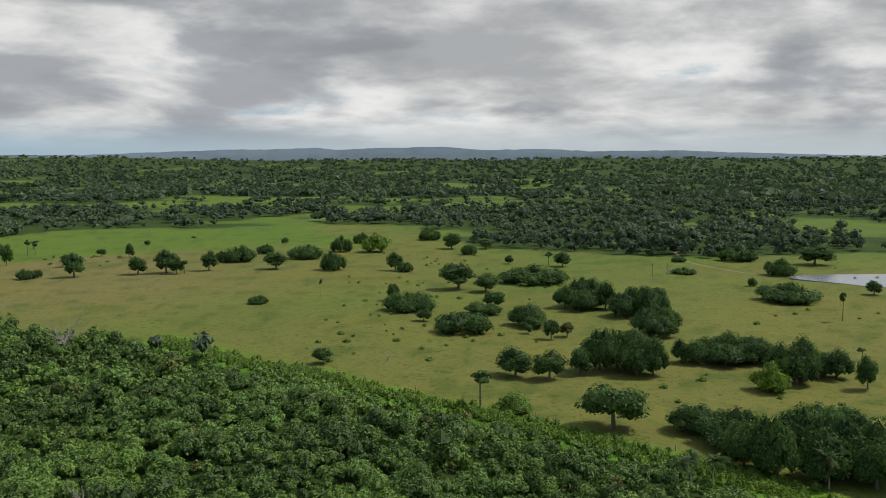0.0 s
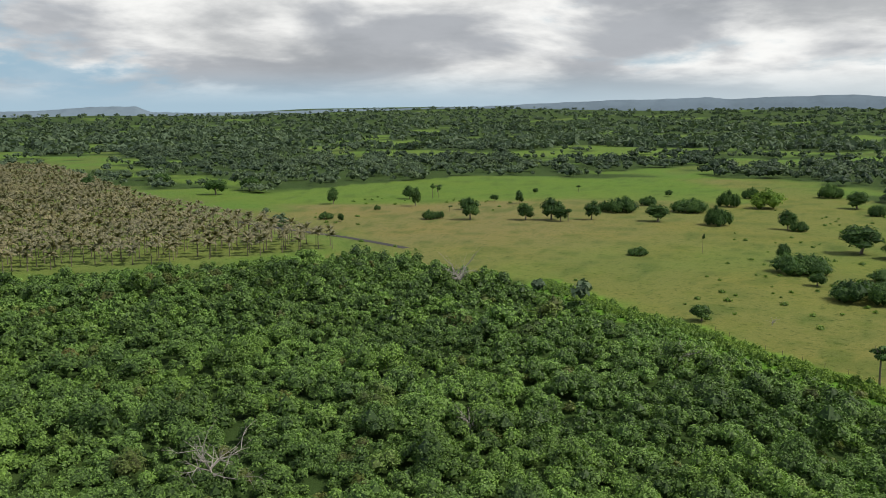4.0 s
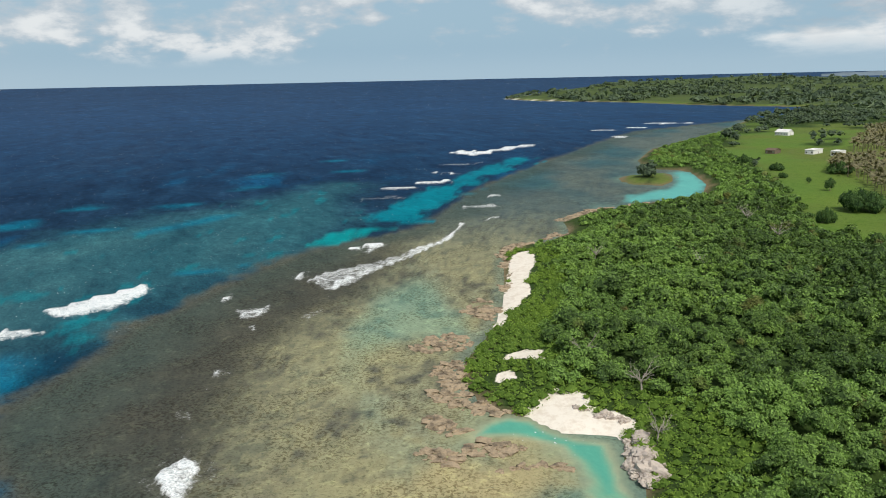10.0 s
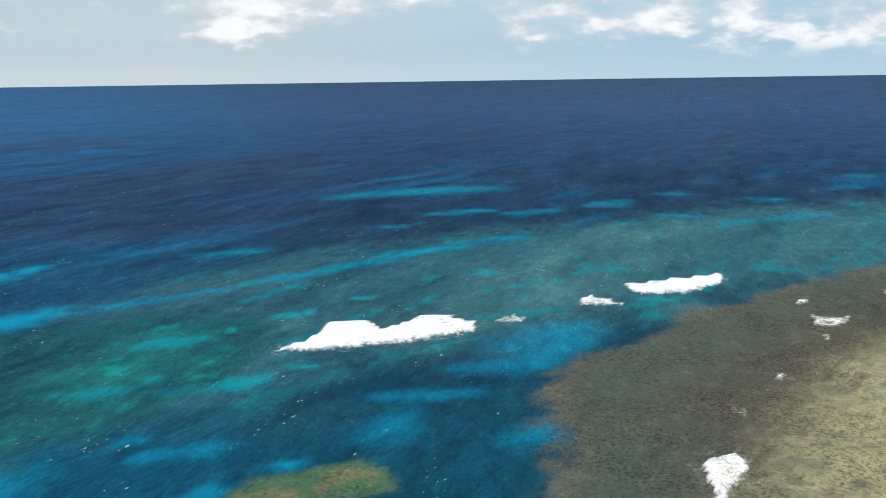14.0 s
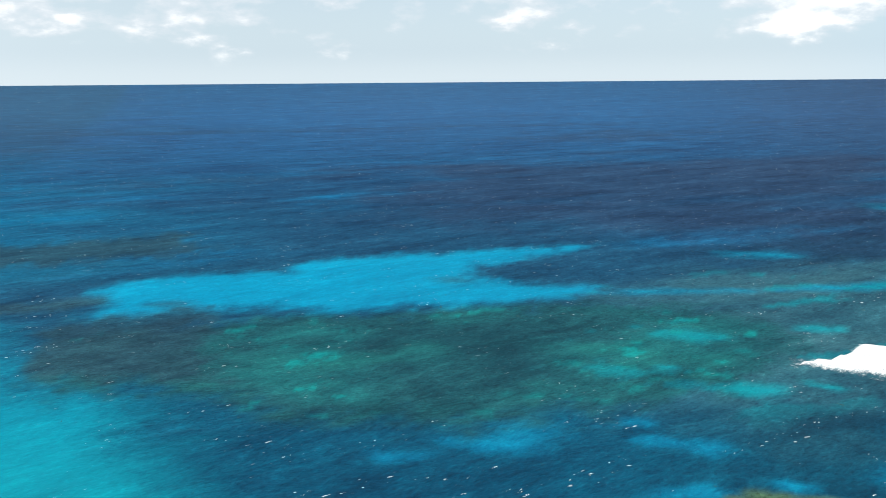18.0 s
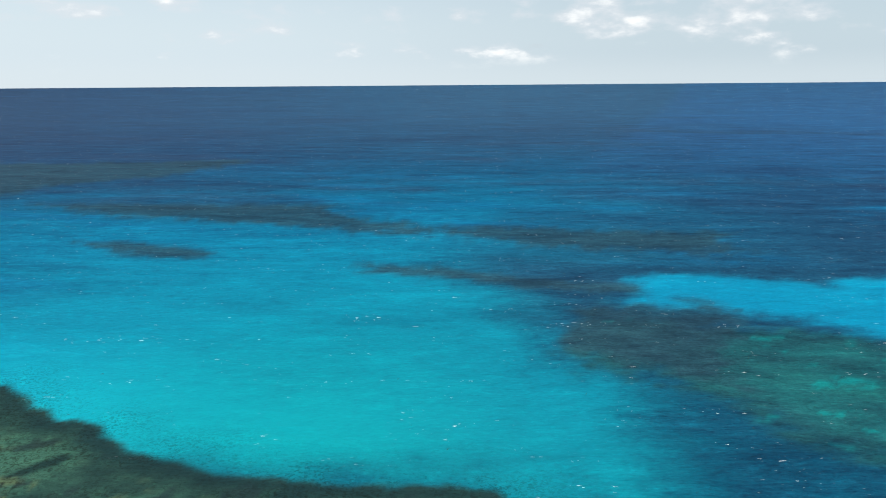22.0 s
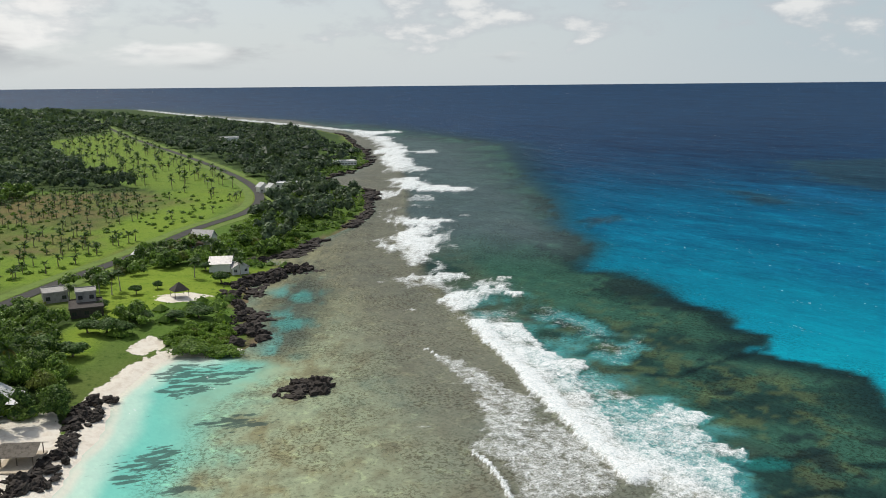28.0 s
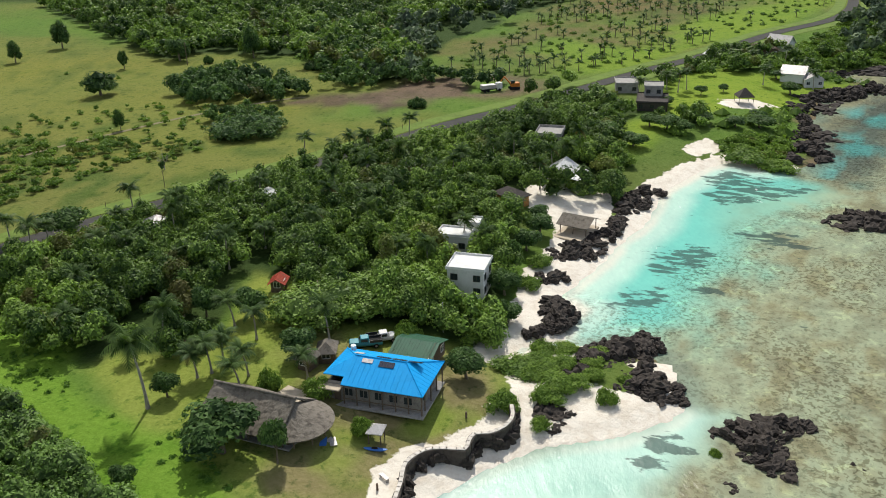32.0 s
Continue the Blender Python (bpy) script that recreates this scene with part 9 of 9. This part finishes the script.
TEAL_PAINT = plain("teal_car_paint", (0.02, 0.20, 0.25), 0.35, 1.0, 0.15, 0.1, 0.5)
BLACK_PAINT = plain("dark_car_paint", (0.03, 0.032, 0.036), 0.35, 1.0, 0.15, 0.1, 0.5)
pickup((103.0, 51.2), 118, TEAL_PAINT, "teal pickup truck parked on the grass", BLACK_PAINT)
pickup((105.6, 49.6), -58, WHITE_PAINT, "white pickup truck with a dark bed parked on the grass", BLACK_PAINT)

# a lorry and a digger on the cleared ground
ORANGE = plain("orange_machine_paint", (0.60, 0.20, 0.03), 0.5, 1.0, 0.3)
lorry = thing("tipper_lorry", (272.5, 82.0, land_z(272.5, 82)), "white tipper lorry on bare brown ground", "lorry", turn=-52)
for name, c, s, mat in (("cab", (2.6, 0, 1.7), (1.8, 2.2, 2.2), WHITE_PAINT), ("tipper_body", (-1.3, 0, 1.75), (5.0, 2.3, 1.3), PALE_METAL), ("chassis", (0, 0, 0.8), (7.0, 1.0, 0.35), SHADE)):
    bm = fresh()
    box(bm, c, s, bevel=0.08)
    part(name, bm, mat, lorry)
for x in (-2.8, -1.5, 2.5):
    for y in (-1.0, 1.0):
        bm = fresh()
        rod(bm, (x, y - 0.15, 0.5), (x, y + 0.15, 0.5), 0.5, 0.5, 14)
        part("wheel", bm, TYRE, lorry)
digger = thing("excavator", (277.5, 75.5, land_z(277.5, 75.5)), "orange excavator beside the lorry", "excavator", turn=120)
for y in (-1.1, 1.1):
    bm = fresh()
    box(bm, (0, y, 0.45), (3.6, 0.55, 0.85), bevel=0.2)
    part("track", bm, TYRE, digger)
bm = fresh()
box(bm, (-0.2, 0, 1.6), (3.0, 2.4, 1.3), bevel=0.12)
part("house_body", bm, ORANGE, digger)
bm = fresh()
box(bm, (0.7, 0.7, 2.5), (1.3, 0.95, 1.2), bevel=0.1)
part("cab", bm, GLASS, digger)
bm = fresh()
rod(bm, (1.2, -0.2, 1.8), (3.4, -0.2, 4.4), 0.28, 0.2, 6)
rod(bm, (3.4, -0.2, 4.4), (5.3, -0.2, 2.2), 0.2, 0.14, 6)
part("boom", bm, ORANGE, digger)
bm = fresh()
box(bm, (5.3, -0.2, 1.8), (0.8, 0.9, 0.8), bevel=0.15)
part("bucket", bm, SHADE, digger)

# ---- small things on the lawn ----
KAYAK = plain("blue_plastic", (0.03, 0.16, 0.55), 0.4, 2.0, 0.15, 0, 0.5)
kayak = thing("kayak", (81.1, 40.0, land_z(81.1, 40)), "bright blue plastic kayak lying on the grass", "kayak", turn=-80)
bm = fresh()
bmesh.ops.create_uvsphere(bm, u_segments=20, v_segments=10, radius=1.0)
for v in bm.verts:
    v.co = Vector((v.co.x * 1.6, v.co.y * 0.36, v.co.z * 0.18 + 0.2 + 0.10 * v.co.x ** 2))
part("hull", bm, KAYAK, kayak)
# dark disc laid on the closed hull stands in for the shaded cockpit hollow
bm = fresh()
bmesh.ops.create_cone(bm, cap_ends=True, segments=14, radius1=0.26, radius2=0.24, depth=0.06, matrix=Matrix.Translation((-0.1, 0, 0.40)) @ Matrix.Diagonal((1.7, 0.9, 1, 1)))
part("cockpit", bm, SHADE, kayak)
sheets = thing("roofing_sheets", (80.3, 45.6, land_z(80.3, 45.6)), "loose pale roofing sheets and a blue tarpaulin beside the house", "sheet metal", turn=35)
for i, (x, y, rz, mat) in enumerate(((0, 0, 0, PALE_METAL), (0.9, 0.5, 18, PALE_METAL), (0.2, 1.2, -12, KAYAK))):
    bm = fresh()
    box(bm, (x, y, 0.06 + 0.05 * i), (1.9, 0.9, 0.03), rz)
    part("sheet", bm, mat, sheets)
bench = thing("bench", (76.7, 36.9, land_z(76.7, 36.9)), "pale garden bench on the dry lawn", "bench", turn=60)
bm = fresh()
for k in range(3):
    box(bm, (0, -0.17 + 0.17 * k, 0.46), (1.6, 0.14, 0.05), bevel=0.01)
part("seat", bm, PALE_METAL, bench)
for x in (-0.65, 0.65):
    bm = fresh()
    box(bm, (x, 0, 0.22), (0.1, 0.42, 0.44))
    part("leg", bm, PALE_METAL, bench)
for x, y in ((91.8, 31.3), (84.0, 73.5), (84.6, 72.9), (74.6, 36.9)):
    st = thing("post", (x, y, land_z(x, y)), "short dark post standing in the lawn", "post", "lawn posts")
    bm = fresh()
    rod(bm, (0, 0, -0.1), (0, 0, 0.9), 0.16, 0.14, 8)
    part("stake", bm, TIMBER, st)
pole = thing("utility_pole", (113.0, 42.2, land_z(113, 42.2)), "pale utility pole with a lamp arm behind the shed", "pole")
bm = fresh()
rod(bm, (0, 0, -0.3), (0, 0, 5.4), 0.11, 0.08, 8)
part("shaft", bm, CONCRETE, pole)
bm = fresh()
rod(bm, (0, 0, 5.2), (-0.9, 0.2, 5.35), 0.04, 0.03, 6)
part("arm", bm, PALE_METAL, pole)
for x, y, h in ((126.7, 477.3, 8.0), (118.0, 476, 7.5), (288, 214, 9.0)):
    pl = thing("utility_pole", (x, y, land_z(x, y)), "thin timber utility pole in the pasture", "pole", "pasture poles")
    bm = fresh()
    rod(bm, (0, 0, -0.3), (0, 0, h), 0.16, 0.11, 7)
    part("shaft", bm, TIMBER, pl)
    bm = fresh()
    box(bm, (0, 0, h - 0.5), (1.8, 0.12, 0.12))
    part("crossarm", bm, TIMBER, pl)
# wire fence between hedge and pasture
fence = thing("fence", (0, 0, 0), "thin timber fence posts along the pasture edge", "fence")
q = along([(x + 5.5, y + 5.5) for x, y in FOREST_EAST[2:]], 6.0)
for p in q:
    bm = fresh()
    z = land_z(p.x, p.y)
    rod(bm, (p.x, p.y, z - 0.2), (p.x, p.y, z + 1.3), 0.07, 0.06, 5)
    part("post", bm, TIMBER, fence)
q2 = along([(96, 160), (130, 140), (184, 110), (228, 90)], 7.0)
fence = thing("fence", (0, 0, 0), "thin timber fence posts along the road", "fence")
for p in q2:
    bm = fresh()
    z = land_z(p.x, p.y)
    rod(bm, (p.x, p.y, z - 0.2), (p.x, p.y, z + 1.3), 0.07, 0.06, 5)
    part("post", bm, TIMBER, fence)
# distant hills behind the plain, distance haze put into their blue-grey colour
HILL = plain("hazed_hill_woods", (0.165, 0.215, 0.255), 1.0, 0.002, 0.3, spec=0.0)
# heading and height above eye level of the crest, in degrees
RANGE = [(34, 0.20), (27, 0.30), (23, 0.38), (17, 0.64), (14, 0.76), (10.6, 0.81), (8.4, 0.89), (6.9, 0.74), (5.4, 0.86), (0, 0.97), (-2.9, 0.75), (-6.6, 0.82), (-10, 0.66), (-15, 0.72), (-19, 0.57), (-27, 0.33), (-36, 0.10)]
TABLE = [(64, -0.1), (60.7, 0.0), (56.2, 0.06), (52.5, 0.14), (49.5, 0.24), (48.6, 0.36), (47, 0.43), (45, 0.43), (44.2, 0.10), (41.5, 0.02), (38, 0.11), (34, 0.16), (28, 0.22)]
for name, crest, r, label in (("hill_range", RANGE, 4600, "distant hill range beyond the plain, tinted blue with haze"), ("table_hill", TABLE, 4500, "flat-topped wooded hill on the far coast")):
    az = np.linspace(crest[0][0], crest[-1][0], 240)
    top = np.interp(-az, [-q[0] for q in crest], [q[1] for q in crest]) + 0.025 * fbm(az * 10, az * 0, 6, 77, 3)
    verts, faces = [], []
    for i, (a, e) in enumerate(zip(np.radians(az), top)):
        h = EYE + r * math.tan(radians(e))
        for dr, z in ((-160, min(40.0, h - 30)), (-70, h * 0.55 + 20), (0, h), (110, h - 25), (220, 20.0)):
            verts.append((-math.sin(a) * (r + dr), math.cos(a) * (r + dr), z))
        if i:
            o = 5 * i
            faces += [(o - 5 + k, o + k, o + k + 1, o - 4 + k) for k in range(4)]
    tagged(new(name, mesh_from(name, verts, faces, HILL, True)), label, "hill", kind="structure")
